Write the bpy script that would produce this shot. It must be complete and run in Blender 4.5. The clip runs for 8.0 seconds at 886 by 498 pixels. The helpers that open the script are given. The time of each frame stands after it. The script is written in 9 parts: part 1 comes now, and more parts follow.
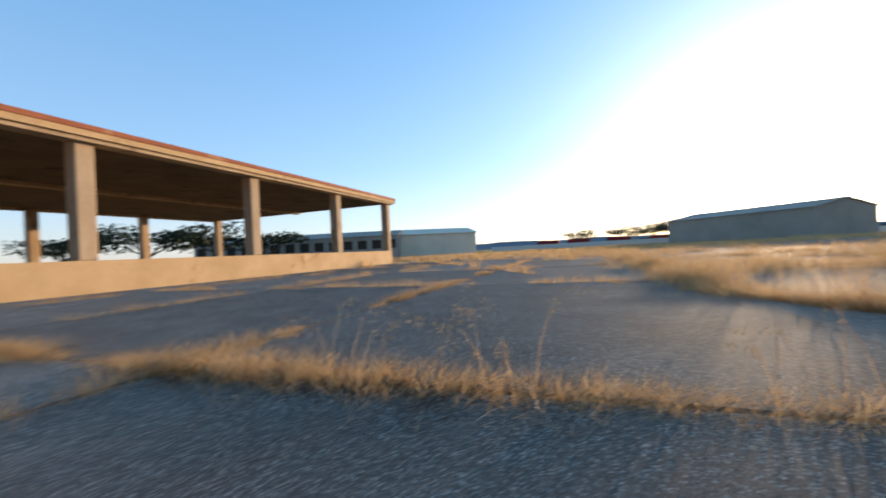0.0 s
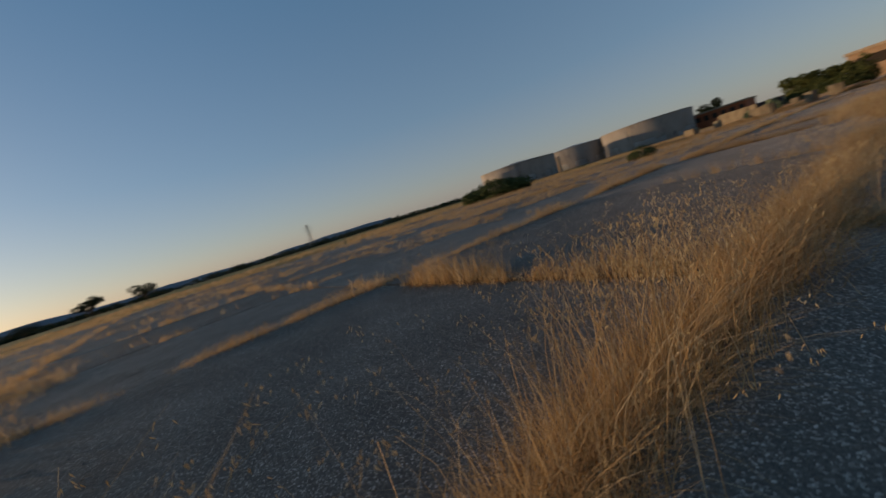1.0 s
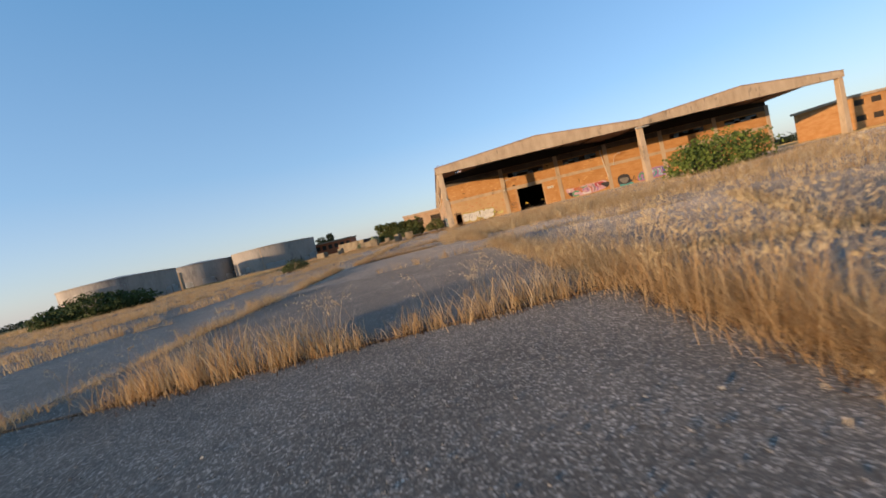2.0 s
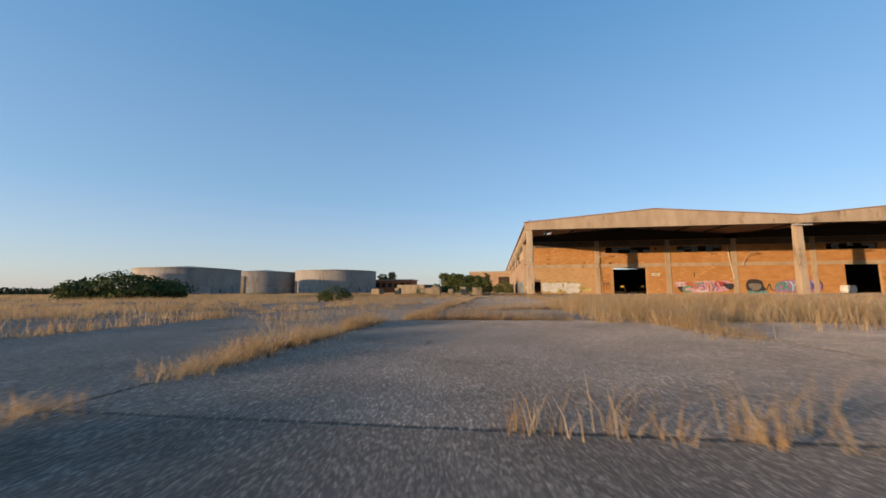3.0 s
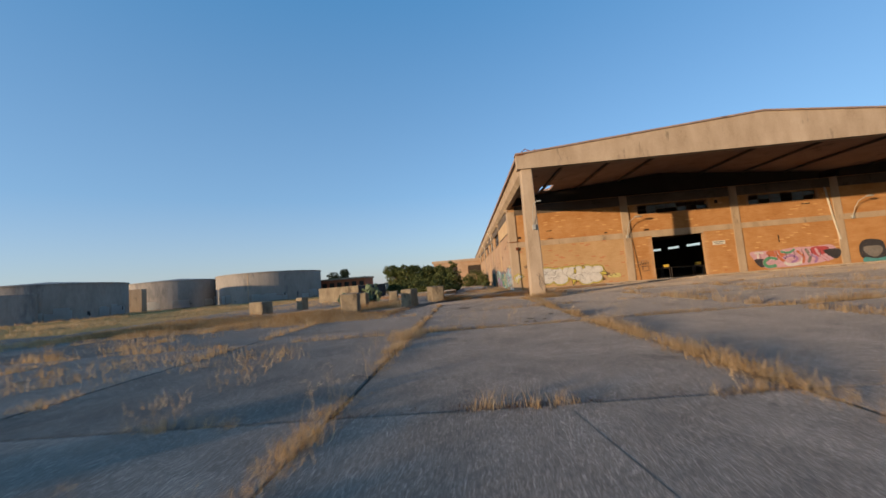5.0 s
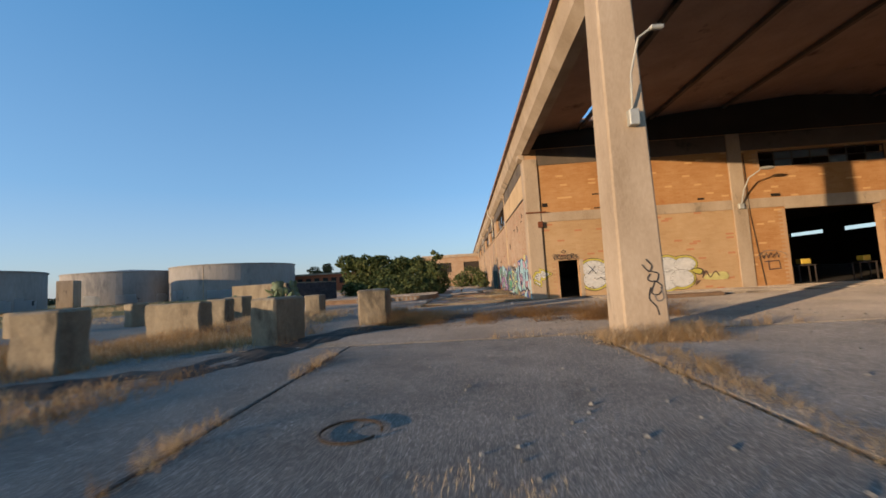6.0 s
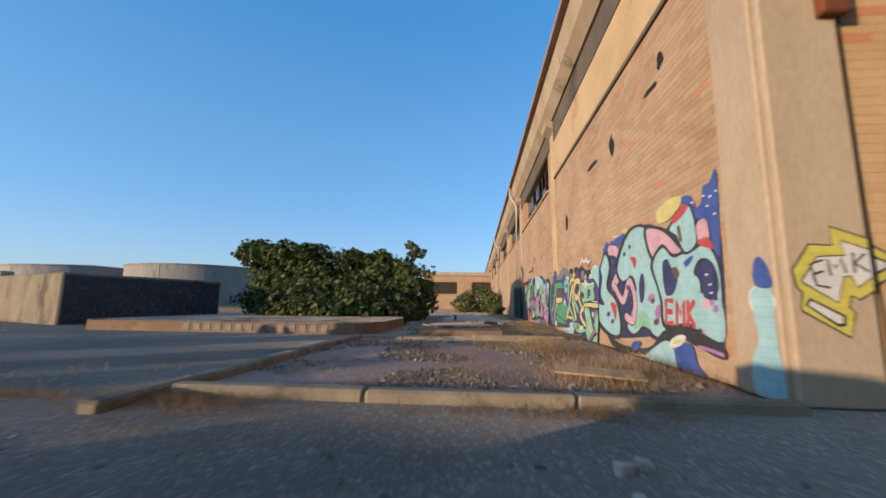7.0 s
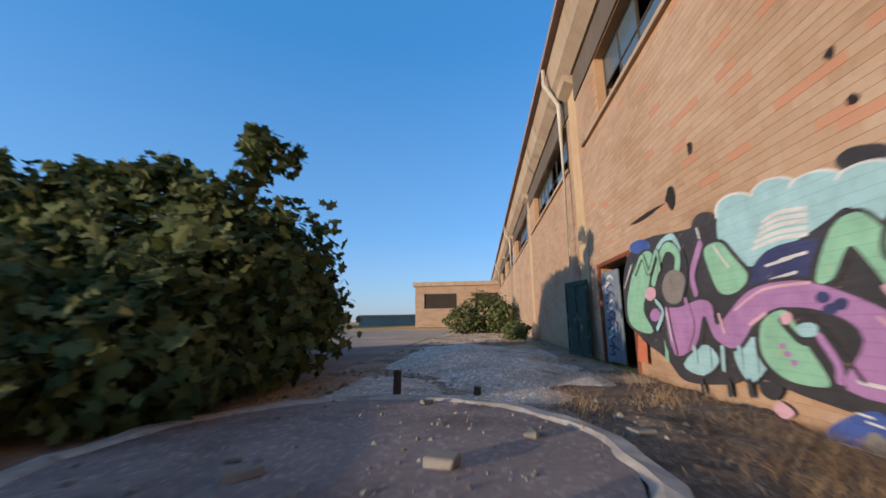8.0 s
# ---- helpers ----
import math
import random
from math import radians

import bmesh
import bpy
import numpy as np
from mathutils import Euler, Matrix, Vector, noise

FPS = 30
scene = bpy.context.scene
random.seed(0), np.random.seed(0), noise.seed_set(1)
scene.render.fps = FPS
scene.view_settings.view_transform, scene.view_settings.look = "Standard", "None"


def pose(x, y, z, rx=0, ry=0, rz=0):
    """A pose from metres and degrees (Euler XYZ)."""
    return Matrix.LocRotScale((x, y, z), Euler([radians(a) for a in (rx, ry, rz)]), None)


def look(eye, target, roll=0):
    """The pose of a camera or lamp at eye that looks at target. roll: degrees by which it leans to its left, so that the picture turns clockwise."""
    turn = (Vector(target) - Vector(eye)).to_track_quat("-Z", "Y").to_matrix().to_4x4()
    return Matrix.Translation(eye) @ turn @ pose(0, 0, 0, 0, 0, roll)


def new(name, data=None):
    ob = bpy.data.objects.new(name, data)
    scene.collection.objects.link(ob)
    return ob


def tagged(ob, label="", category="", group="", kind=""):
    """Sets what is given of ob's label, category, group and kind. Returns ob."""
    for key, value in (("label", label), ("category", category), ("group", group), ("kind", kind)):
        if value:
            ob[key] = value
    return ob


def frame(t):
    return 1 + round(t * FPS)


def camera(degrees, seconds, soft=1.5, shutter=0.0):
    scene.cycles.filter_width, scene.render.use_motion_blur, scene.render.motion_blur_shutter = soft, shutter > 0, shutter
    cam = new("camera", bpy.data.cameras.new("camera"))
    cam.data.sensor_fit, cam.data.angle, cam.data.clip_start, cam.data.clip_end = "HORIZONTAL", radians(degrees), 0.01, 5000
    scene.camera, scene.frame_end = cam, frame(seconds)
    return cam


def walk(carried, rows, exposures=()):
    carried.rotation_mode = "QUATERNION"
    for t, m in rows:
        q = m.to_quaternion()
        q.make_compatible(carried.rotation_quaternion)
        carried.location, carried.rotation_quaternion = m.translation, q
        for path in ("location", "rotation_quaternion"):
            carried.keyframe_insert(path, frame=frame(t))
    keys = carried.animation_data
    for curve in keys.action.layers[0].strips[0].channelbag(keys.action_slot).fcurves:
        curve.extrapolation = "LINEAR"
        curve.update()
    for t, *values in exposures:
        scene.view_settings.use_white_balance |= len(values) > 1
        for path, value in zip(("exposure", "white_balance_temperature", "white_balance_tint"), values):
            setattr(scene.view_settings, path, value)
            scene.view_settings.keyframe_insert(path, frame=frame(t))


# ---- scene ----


def aim(eye, yaw, pitch, roll):
    """A camera pose from its place and its heading, tilt and lean in degrees."""
    a, p = radians(yaw), radians(pitch)
    ahead = Vector((-math.sin(a) * math.cos(p), math.cos(a) * math.cos(p), math.sin(p)))
    return look(eye, Vector(eye) + ahead, roll)


cam = camera(97.7, 8.0, soft=1.6, shutter=0.1)
# seconds, place, heading (left of north), tilt, lean
PATH = [
    (0, (4.500, -69.400, 0.880), 169.90, 0.40, -3.04),
    (0.1, (3.980, -69.700, 0.870), 158.30, 1.35, -5.70),
    (0.2, (3.420, -70.000, 0.865), 146.70, 2.24, -8.27),
    (0.3, (2.800, -70.330, 0.870), 135.10, 2.71, -10.60),
    (0.4, (2.120, -70.720, 0.890), 123.50, 2.38, -12.75),
    (0.5, (1.500, -71.200, 0.920), 111.90, 1.21, -14.32),
    (0.6, (1.240, -71.840, 0.980), 100.30, -0.04, -15.58),
    (0.7, (1.000, -72.420, 1.020), 88.70, -1.21, -16.42),
    (0.8, (0.750, -73.000, 1.070), 77.10, -2.60, -16.96),
    (0.9, (0.480, -73.500, 1.120), 65.50, -4.49, -17.75),
    (1, (0.150, -73.950, 1.160), 53.90, -6.07, -17.26),
    (1.1, (-0.170, -74.350, 1.175), 42.25, -6.75, -17.10),
    (1.2, (-0.620, -74.750, 1.190), 30.80, -7.30, -16.85),
    (1.5, (-1.550, -75.300, 1.140), 6.11, -6.89, -15.25),
    (2, (-2.450, -74.100, 0.920), -0.09, -3.47, -13.61),
    (2.2, (-2.850, -73.000, 0.830), 3.36, 1.24, -7.66),
    (3.3, (-4.900, -62.130, 0.660), 8.03, 6.26, -0.17),
    (3.5, (-5.130, -60.160, 0.620), 6.20, 6.26, -2.48),
    (4, (-5.477, -54.565, 0.766), 3.36, 6.12, -6.37),
    (4.2, (-5.508, -52.613, 0.939), 3.10, 5.87, -6.89),
    (5.3, (-4.419, -34.176, 1.644), 3.35, 4.59, -3.60),
    (5.5, (-4.267, -30.857, 1.475), 3.57, 4.61, -3.10),
    (6, (-3.798, -22.144, 1.429), 2.99, 4.51, -3.44),
    (6.5, (-3.152, -13.012, 1.149), 3.85, 5.13, -2.23),
    (7, (-3.132, -4.204, 0.930), 4.91, 8.15, 0.71),
    (7.5, (-2.833, 3.040, 1.110), 5.90, 9.71, -0.27),
    (8, (-3.005, 11.281, 1.050), 5.43, 10.52, -0.84),
]
# seconds, stops, kelvin, tint
EXPOSURES = [(0.0, 1.35, 6700, 12), (0.2, 1.0, 6700, 12), (0.4, 0.6, 7200, 12), (0.6, 0.2, 7200, 12), (0.8, 0.1, 7000, 12), (1.0, -0.1, 7200, 13), (1.3, 0.6, 7100, 12), (1.6, 0.95, 7000, 12), (2.2, 1.0, 6500, 12),
             (3.5, 0.8, 6750, 11), (5.5, 0.75, 6000, 8), (6.5, 0.85, 5800, 6), (7.0, 0.85, 5500, 5), (7.5, 0.8, 5150, 6), (8.0, 0.72, 5150, 7)]
walk(cam, [(t, aim(eye, yaw, pitch, roll)) for t, eye, yaw, pitch, roll in PATH], EXPOSURES)

# ---- light: a low evening sun and a clear sky ----
SUN_AZ, SUN_EL = 128.0, 5.3          # degrees left of +Y, degrees above the horizon
world = bpy.data.worlds.new("sky")
scene.world = world
world.use_nodes = True
wn = world.node_tree.nodes
sky = wn.new("ShaderNodeTexSky")
sky.sky_type, sky.sun_disc = "NISHITA", False
sky.sun_elevation, sky.sun_rotation = radians(SUN_EL + 4.7), radians(360 - SUN_AZ)
sky.altitude, sky.air_density, sky.dust_density, sky.ozone_density = 20, 1.0, 1.0, 4.0
wn["Background"].inputs["Strength"].default_value = 0.15
haze = wn.new("ShaderNodeMix")          # thin even evening haze over the whole sky
haze.data_type = "RGBA"
haze.inputs[0].default_value = 0.58
height = wn.new("ShaderNodeTexCoord")          # paler towards the horizon, deeper blue overhead
up_ = wn.new("ShaderNodeSeparateXYZ")
veil = wn.new("ShaderNodeValToRGB")
veil.color_ramp.elements[0].position, veil.color_ramp.elements[0].color = 0.0, (2.5, 2.38, 2.46, 1.0)
veil.color_ramp.elements[1].position, veil.color_ramp.elements[1].color = 0.62, (0.40, 1.27, 2.36, 1.0)
for at_, tone_ in ((0.07, (1.95, 2.12, 2.4, 1.0)), (0.22, (1.12, 1.80, 2.55, 1.0))):
    veil.color_ramp.elements.new(at_).color = tone_
world.node_tree.links.new(height.outputs["Generated"], up_.inputs[0])
world.node_tree.links.new(up_.outputs[2], veil.inputs[0])
world.node_tree.links.new(veil.outputs[0], haze.inputs[7])
world.node_tree.links.new(sky.outputs[0], haze.inputs[6])
world.node_tree.links.new(haze.outputs[2], wn["Background"].inputs["Color"])
sun = new("sun", bpy.data.lights.new("sun", "SUN"))
sun.data.energy, sun.data.angle, sun.data.color = 3.6, radians(0.6), (1.0, 0.70, 0.42)
_a, _e = radians(SUN_AZ), radians(SUN_EL)
sun.matrix_world = look((0, 0, 40), Vector((0, 0, 40)) - Vector((-math.sin(_a) * math.cos(_e), math.cos(_a) * math.cos(_e), math.sin(_e))))

# ---- materials ----
def rgb(h):
    """Linear colour from a hex string."""
    c = [int(h[i:i + 2], 16) / 255 for i in (0, 2, 4)]
    return tuple((v / 12.92 if v <= 0.04045 else ((v + 0.055) / 1.055) ** 2.4) for v in c) + (1.0,)


def surface(name, stops, scale=3.0, fine=40.0, rough=0.85, bump=0.3, bump_dist=0.01, random_mix=0.0, island=0.0, metal=0.0, spec=0.3,
            stain=None, stain_scale=0.4, stain_at=0.55, fine_mix=0.35, stretch=(1, 1, 1), speck=0.0, speck_scale=60.0, odd=None, odd_share=0.06, powdery=0.0):
    """A procedural material: broad colour patches, fine grain, optional stains, bump; object or island randomness."""
    m = bpy.data.materials.new(name)
    m.use_nodes = True
    n, l = m.node_tree.nodes, m.node_tree.links
    b = n["Principled BSDF"]
    tc = n.new("ShaderNodeTexCoord")
    geo = n.new("ShaderNodeNewGeometry")
    mp = n.new("ShaderNodeMapping")
    mp.inputs["Scale"].default_value = stretch
    l.new(geo.outputs["Position"], mp.inputs["Vector"])
    n1 = n.new("ShaderNodeTexNoise")
    n1.inputs["Scale"].default_value, n1.inputs["Detail"].default_value, n1.inputs["Roughness"].default_value = scale, 8, 0.62
    n2 = n.new("ShaderNodeTexNoise")
    n2.inputs["Scale"].default_value, n2.inputs["Detail"].default_value, n2.inputs["Roughness"].default_value = fine, 5, 0.7
    l.new(mp.outputs[0], n1.inputs["Vector"])
    l.new(mp.outputs[0], n2.inputs["Vector"])
    mixf = n.new("ShaderNodeMix")
    mixf.inputs[0].default_value = fine_mix
    l.new(n1.outputs["Fac"], mixf.inputs[2])
    l.new(n2.outputs["Fac"], mixf.inputs[3])
    fac = mixf.outputs[0]
    if random_mix or island:
        src = n.new("ShaderNodeObjectInfo").outputs["Random"] if random_mix else geo.outputs["Random Per Island"]
        mr = n.new("ShaderNodeMix")
        mr.inputs[0].default_value = random_mix or island
        l.new(fac, mr.inputs[2])
        l.new(src, mr.inputs[3])
        fac = mr.outputs[0]
    ramp = n.new("ShaderNodeValToRGB")
    el = ramp.color_ramp.elements
    lo, hi = 0.30, 0.70
    for i, c in enumerate(stops):
        pos = lo + (hi - lo) * i / max(1, len(stops) - 1)
        e = el[i] if i < 2 else el.new(pos)
        e.position, e.color = pos, (rgb(c) if isinstance(c, str) else (*c, 1.0))
    l.new(fac, ramp.inputs[0])
    col = ramp.outputs[0]
    if stain:
        n3 = n.new("ShaderNodeTexNoise")
        n3.inputs["Scale"].default_value, n3.inputs["Detail"].default_value, n3.inputs["Roughness"].default_value = stain_scale, 9, 0.68
        l.new(mp.outputs[0], n3.inputs["Vector"])
        r3 = n.new("ShaderNodeMapRange")
        r3.inputs[1].default_value, r3.inputs[2].default_value = stain_at, stain_at + 0.12
        l.new(n3.outputs["Fac"], r3.inputs[0])
        ms = n.new("ShaderNodeMix")
        ms.data_type = "RGBA"
        l.new(r3.outputs[0], ms.inputs[0])
        l.new(col, ms.inputs[6])
        ms.inputs[7].default_value = rgb(stain)
        col = ms.outputs[2]
    if odd:
        # a few odd blocks of another clay
        oc = n.new("ShaderNodeMath")
        oc.operation = "GREATER_THAN"
        oc.inputs[1].default_value = 1 - odd_share
        l.new(n.new("ShaderNodeObjectInfo").outputs["Random"] if random_mix else geo.outputs["Random Per Island"], oc.inputs[0])
        om = n.new("ShaderNodeMix")
        om.data_type = "RGBA"
        of = n.new("ShaderNodeMath")
        of.operation = "MULTIPLY"
        of.inputs[1].default_value = 0.6
        l.new(oc.outputs[0], of.inputs[0])
        l.new(of.outputs[0], om.inputs[0])
        l.new(col, om.inputs[6])
        om.inputs[7].default_value = rgb(odd)
        col = om.outputs[2]
    if speck:
        # stones of the aggregate: each cell a little lighter or darker
        sv = n.new("ShaderNodeTexVoronoi")
        sv.inputs["Scale"].default_value = speck_scale
        l.new(mp.outputs[0], sv.inputs["Vector"])
        sp = n.new("ShaderNodeSeparateColor")
        l.new(sv.outputs["Color"], sp.inputs[0])
        pw = n.new("ShaderNodeMath")
        pw.operation = "POWER"
        pw.inputs[1].default_value = 6.0
        l.new(sp.outputs[0], pw.inputs[0])
        sr = n.new("ShaderNodeMapRange")
        sr.inputs[3].default_value, sr.inputs[4].default_value = 1 - speck * 0.2, 1 + speck * 2.2
        l.new(pw.outputs[0], sr.inputs[0])
        sm = n.new("ShaderNodeVectorMath")
        sm.operation = "SCALE"
        l.new(col, sm.inputs[0])
        l.new(sr.outputs[0], sm.inputs["Scale"])
        col = sm.outputs[0]
    l.new(col, b.inputs["Base Color"])
    b.inputs["Roughness"].default_value, b.inputs["Metallic"].default_value = rough, metal
    b.inputs["Specular IOR Level"].default_value = spec
    b.inputs["Diffuse Roughness"].default_value = powdery
    if bump:
        bp = n.new("ShaderNodeBump")
        bp.inputs["Strength"].default_value, bp.inputs["Distance"].default_value = bump, bump_dist
        l.new(mixf.outputs[0], bp.inputs["Height"])
        l.new(bp.outputs[0], b.inputs["Normal"])
    return m


M_SLAB = surface("weathered_concrete_slab", ["504a45", "655e57", "7c736a", "938a80"], 0.9, 55, bump=0.6, bump_dist=0.012, random_mix=0.12, stain="4c463f", stain_scale=0.5, stain_at=0.60, fine_mix=0.62, speck=0.9, speck_scale=95, spec=0.05, powdery=1.0)
M_FIELD = surface("dry_earth_field", ["6b5634", "8f7344", "ae8a54", "bd9b64"], 0.06, 3.0, bump=0.8, bump_dist=0.1, stain="4f4a3e", stain_scale=0.05, stain_at=0.56, spec=0.05, powdery=1.0)
M_DIRT = surface("dark_joint_dirt", ["2a221a", "3c3024", "564632"], 2.0, 30, bump=0.8, bump_dist=0.03)
M_CONC = surface("weathered_concrete", ["857159", "99856d", "a8947c", "b2a08a"], 0.8, 22, bump=0.4, bump_dist=0.01, stain="665b4c", stain_scale=0.9, stain_at=0.57, stretch=(1, 1, 0.35))
# grime stains, plus a dark base that paints in shade below roofs
M_CONC_DARK = surface("grimy_shaded_concrete", ["4a4239", "5c5145", "6e6252"], 0.5, 18, bump=0.4, stain="35302a", stain_scale=0.6, stain_at=0.55)
SIDE_TONES, UPPER_TONES, LOWER_TONES = ["80644b", "987c60", "a48a70", "af987f"], ["8d5f33", "a07142", "ab7f50", "b48c5f"], ["94754f", "a5855e", "af906a", "b89c78"]
M_BLOCK = surface("tan_wall_block", SIDE_TONES, 0.45, 16, bump=0.4, bump_dist=0.01, island=0.13, stain="a27a58", stain_scale=0.9, stain_at=0.60, odd="a5694a", odd_share=0.035)
M_BLOCK_OB = surface("tan_wall_block_single", SIDE_TONES, 0.45, 16, bump=0.4, bump_dist=0.01, random_mix=0.13, stain="a27a58", stain_scale=0.9, stain_at=0.60, odd="a5694a", odd_share=0.07)
M_BLOCK_FRONT = surface("ochre_wall_block", UPPER_TONES, 0.45, 16, bump=0.4, bump_dist=0.01, island=0.1, stain="98592f", stain_scale=1.1, stain_at=0.61, odd="c9a26c", odd_share=0.04)
M_BLOCK_LOW = surface("pale_wall_block", LOWER_TONES, 0.4, 16, bump=0.4, bump_dist=0.01, island=0.08, stain="a57a50", stain_scale=0.8, stain_at=0.62, odd="a55c38", odd_share=0.05)
M_MORTAR = surface("mortar", ["96704c", "a8845f", "b29070"], 1.2, 30, bump=0.3)
# near-black tone that carries the shade of interiors and openings
M_DARKROOM = surface("dark_shade_plaster", ["2a241e", "352d25", "40372d"], 0.5, 12, bump=0.2)
M_ROOF = surface("roof_fibre_cement", ["7c675a", "8e7769", "9d8676"], 0.7, 14, bump=0.3, stain="4a3b33", stain_scale=0.5, stain_at=0.58)
M_TANK = surface("tank_concrete", ["77706a", "867f78", "948d86", "a29b93"], 0.15, 2.0, bump=0.3, stain="4b4a4e", stain_scale=0.12, stain_at=0.56, stretch=(1, 1, 0.35))
M_RUST = surface("rusty_steel", ["4a2a1a", "6a3a20", "7d4a2c"], 3, 40, rough=0.8, bump=0.4)
M_REDBRICK = surface("red_brick_far", ["8a4a30", "a05a3a", "ad6a48"], 0.4, 6, bump=0.2)
M_WHITE = surface("white_plaster_far", ["b8b09e", "c8c0ae", "d4cdbd"], 0.2, 4, bump=0.2)
M_GREY_PLASTER = surface("grey_plaster_far", ["7a766e", "8c877e", "9a948a"], 0.2, 4, bump=0.2)


def grassy(name, stops, trans=0.35):
    """Thin dry blades: diffuse with some light let through, colour by blade."""
    m = bpy.data.materials.new(name)
    m.use_nodes = True
    n, l = m.node_tree.nodes, m.node_tree.links
    b = n["Principled BSDF"]
    geo = n.new("ShaderNodeNewGeometry")
    ramp = n.new("ShaderNodeValToRGB")
    for i, c in enumerate(stops):
        e = ramp.color_ramp.elements[i] if i < 2 else ramp.color_ramp.elements.new(i / (len(stops) - 1))
        e.position, e.color = i / (len(stops) - 1), rgb(c)
    noi = n.new("ShaderNodeTexNoise")
    noi.inputs["Scale"].default_value = 0.6
    l.new(geo.outputs["Position"], noi.inputs["Vector"])
    mx = n.new("ShaderNodeMix")
    mx.inputs[0].default_value = 0.4
    l.new(geo.outputs["Random Per Island"], mx.inputs[2])
    l.new(noi.outputs["Fac"], mx.inputs[3])
    l.new(mx.outputs[0], ramp.inputs[0])
    l.new(ramp.outputs[0], b.inputs["Base Color"])
    b.inputs["Roughness"].default_value, b.inputs["Specular IOR Level"].default_value = 0.75, 0.2
    tr = n.new("ShaderNodeBsdfTranslucent")
    l.new(ramp.outputs[0], tr.inputs["Color"])
    ms = n.new("ShaderNodeMixShader")
    ms.inputs[0].default_value = trans
    l.new(b.outputs[0], ms.inputs[1])
    l.new(tr.outputs[0], ms.inputs[2])
    l.new(ms.outputs[0], n["Material Output"].inputs["Surface"])
    return m


M_STRAW = grassy("dry_straw", ["8c6a44", "ac8a5e", "c8ab80", "dfcdab"], 0.5)
M_SEED = grassy("oat_seed_heads", ["b99f72", "cdb78e", "decdac"], 0.5)
M_THATCH = grassy("brown_thatch", ["3c2a1a", "523a22", "6c4e2e"], 0.2)
M_BRUSH = grassy("brown_brush", ["80603c", "9c764a", "b69264"], 0.45)
M_LEAF = grassy("fig_leaves", ["2e371a", "48522a", "63673a", "8e8756"], 0.25)
M_SHRUB = grassy("olive_shrub_leaves", ["26301a", "36401f", "48522a", "5c6436"], 0.2)
M_LEAF_DARK = grassy("far_leaves", ["1a2112", "242c18", "2f3820"], 0.1)
M_BARK = surface("bark", ["3a2c20", "4d3c2c", "5f4c38"], 4, 40, bump=0.6)

# ---- mesh helpers ----
def part(name, bm, material, parent=None, label=""):
    """Link a bmesh as ONE mesh object, under parent if given."""
    me = bpy.data.meshes.new(name)
    bm.to_mesh(me)
    bm.free()
    for m in (material if isinstance(material, (list, tuple)) else (material,)):
        me.materials.append(m)
    ob = new(name, me)
    if parent is not None:
        ob.parent = parent
        ob.matrix_parent_inverse = parent.matrix_world.inverted()
    if label:
        ob["label"] = label
    return ob


def base(name, at=(0, 0, 0), rz=0.0):
    """An Empty at a thing's base."""
    ob = new(name)
    ob.matrix_world = pose(*at, 0, 0, rz)
    return ob


def add_box(bm, lo, hi, bevel=0.0, jitter=0.0, m=None):
    """A box between two corners, its edges chamfered."""
    g = bmesh.ops.create_cube(bm, size=1.0)
    vs = g["verts"]
    for v in vs:
        v.co = Vector([lo[i] + (v.co[i] + 0.5) * (hi[i] - lo[i]) for i in range(3)])
        if jitter:
            v.co += Vector([random.uniform(-jitter, jitter) for _ in range(3)])
    if bevel:
        es = list({e for v in vs for e in v.link_edges})
        r = bmesh.ops.bevel(bm, geom=es, offset=bevel, segments=1, affect="EDGES")
        vs = list({v for f in r["faces"] for v in f.verts} | {v for v in vs if v.is_valid})
    if m is not None:
        bmesh.ops.transform(bm, matrix=m, verts=[v for v in vs if v.is_valid])
    return vs


def box(name, lo, hi, material, parent=None, label="", bevel=0.02, jitter=0.0, m=None):
    bm = bmesh.new()
    add_box(bm, lo, hi, bevel, jitter, m)
    return part(name, bm, material, parent, label)


def tube_bm(bm, path, r, sides=8, close=True):
    """A round tube along a list of points; r a number or one per point."""
    pts = [Vector(p) for p in path]
    rings = []
    for i, p in enumerate(pts):
        d = (pts[min(i + 1, len(pts) - 1)] - pts[max(i - 1, 0)]).normalized()
        q = d.to_track_quat("Z", "Y")
        rr = r[i] if isinstance(r, (list, tuple)) else r
        rings.append([bm.verts.new(p + q @ Vector((rr * math.cos(k * math.tau / sides), rr * math.sin(k * math.tau / sides), 0))) for k in range(sides)])
    for a, b in zip(rings, rings[1:]):
        for k in range(sides):
            bm.faces.new((a[k], a[(k + 1) % sides], b[(k + 1) % sides], b[k]))
    if close:
        bm.faces.new(rings[0][::-1])
        bm.faces.new(rings[-1])
    return bm


def tube(name, path, r, material, parent=None, label="", sides=8):
    return part(name, tube_bm(bmesh.new(), path, r, sides), material, parent, label)


def prism(bm, outline, d0, d1, axis="y"):
    """A closed outline of (u, v) extruded along an axis: u, v are x, z for 'y', y, z for 'x', x, y for 'z'."""
    def co(u, v, d):
        return {"y": (u, d, v), "x": (d, u, v), "z": (u, v, d)}[axis]
    a = [bm.verts.new(co(u, v, d0)) for u, v in outline]
    b = [bm.verts.new(co(u, v, d1)) for u, v in outline]
    n = len(outline)
    bm.faces.new(a)
    bm.faces.new(b[::-1])
    for i in range(n):
        bm.faces.new((a[i], b[i], b[(i + 1) % n], a[(i + 1) % n]))
    bmesh.ops.recalc_face_normals(bm, faces=bm.faces[:])
    return bm


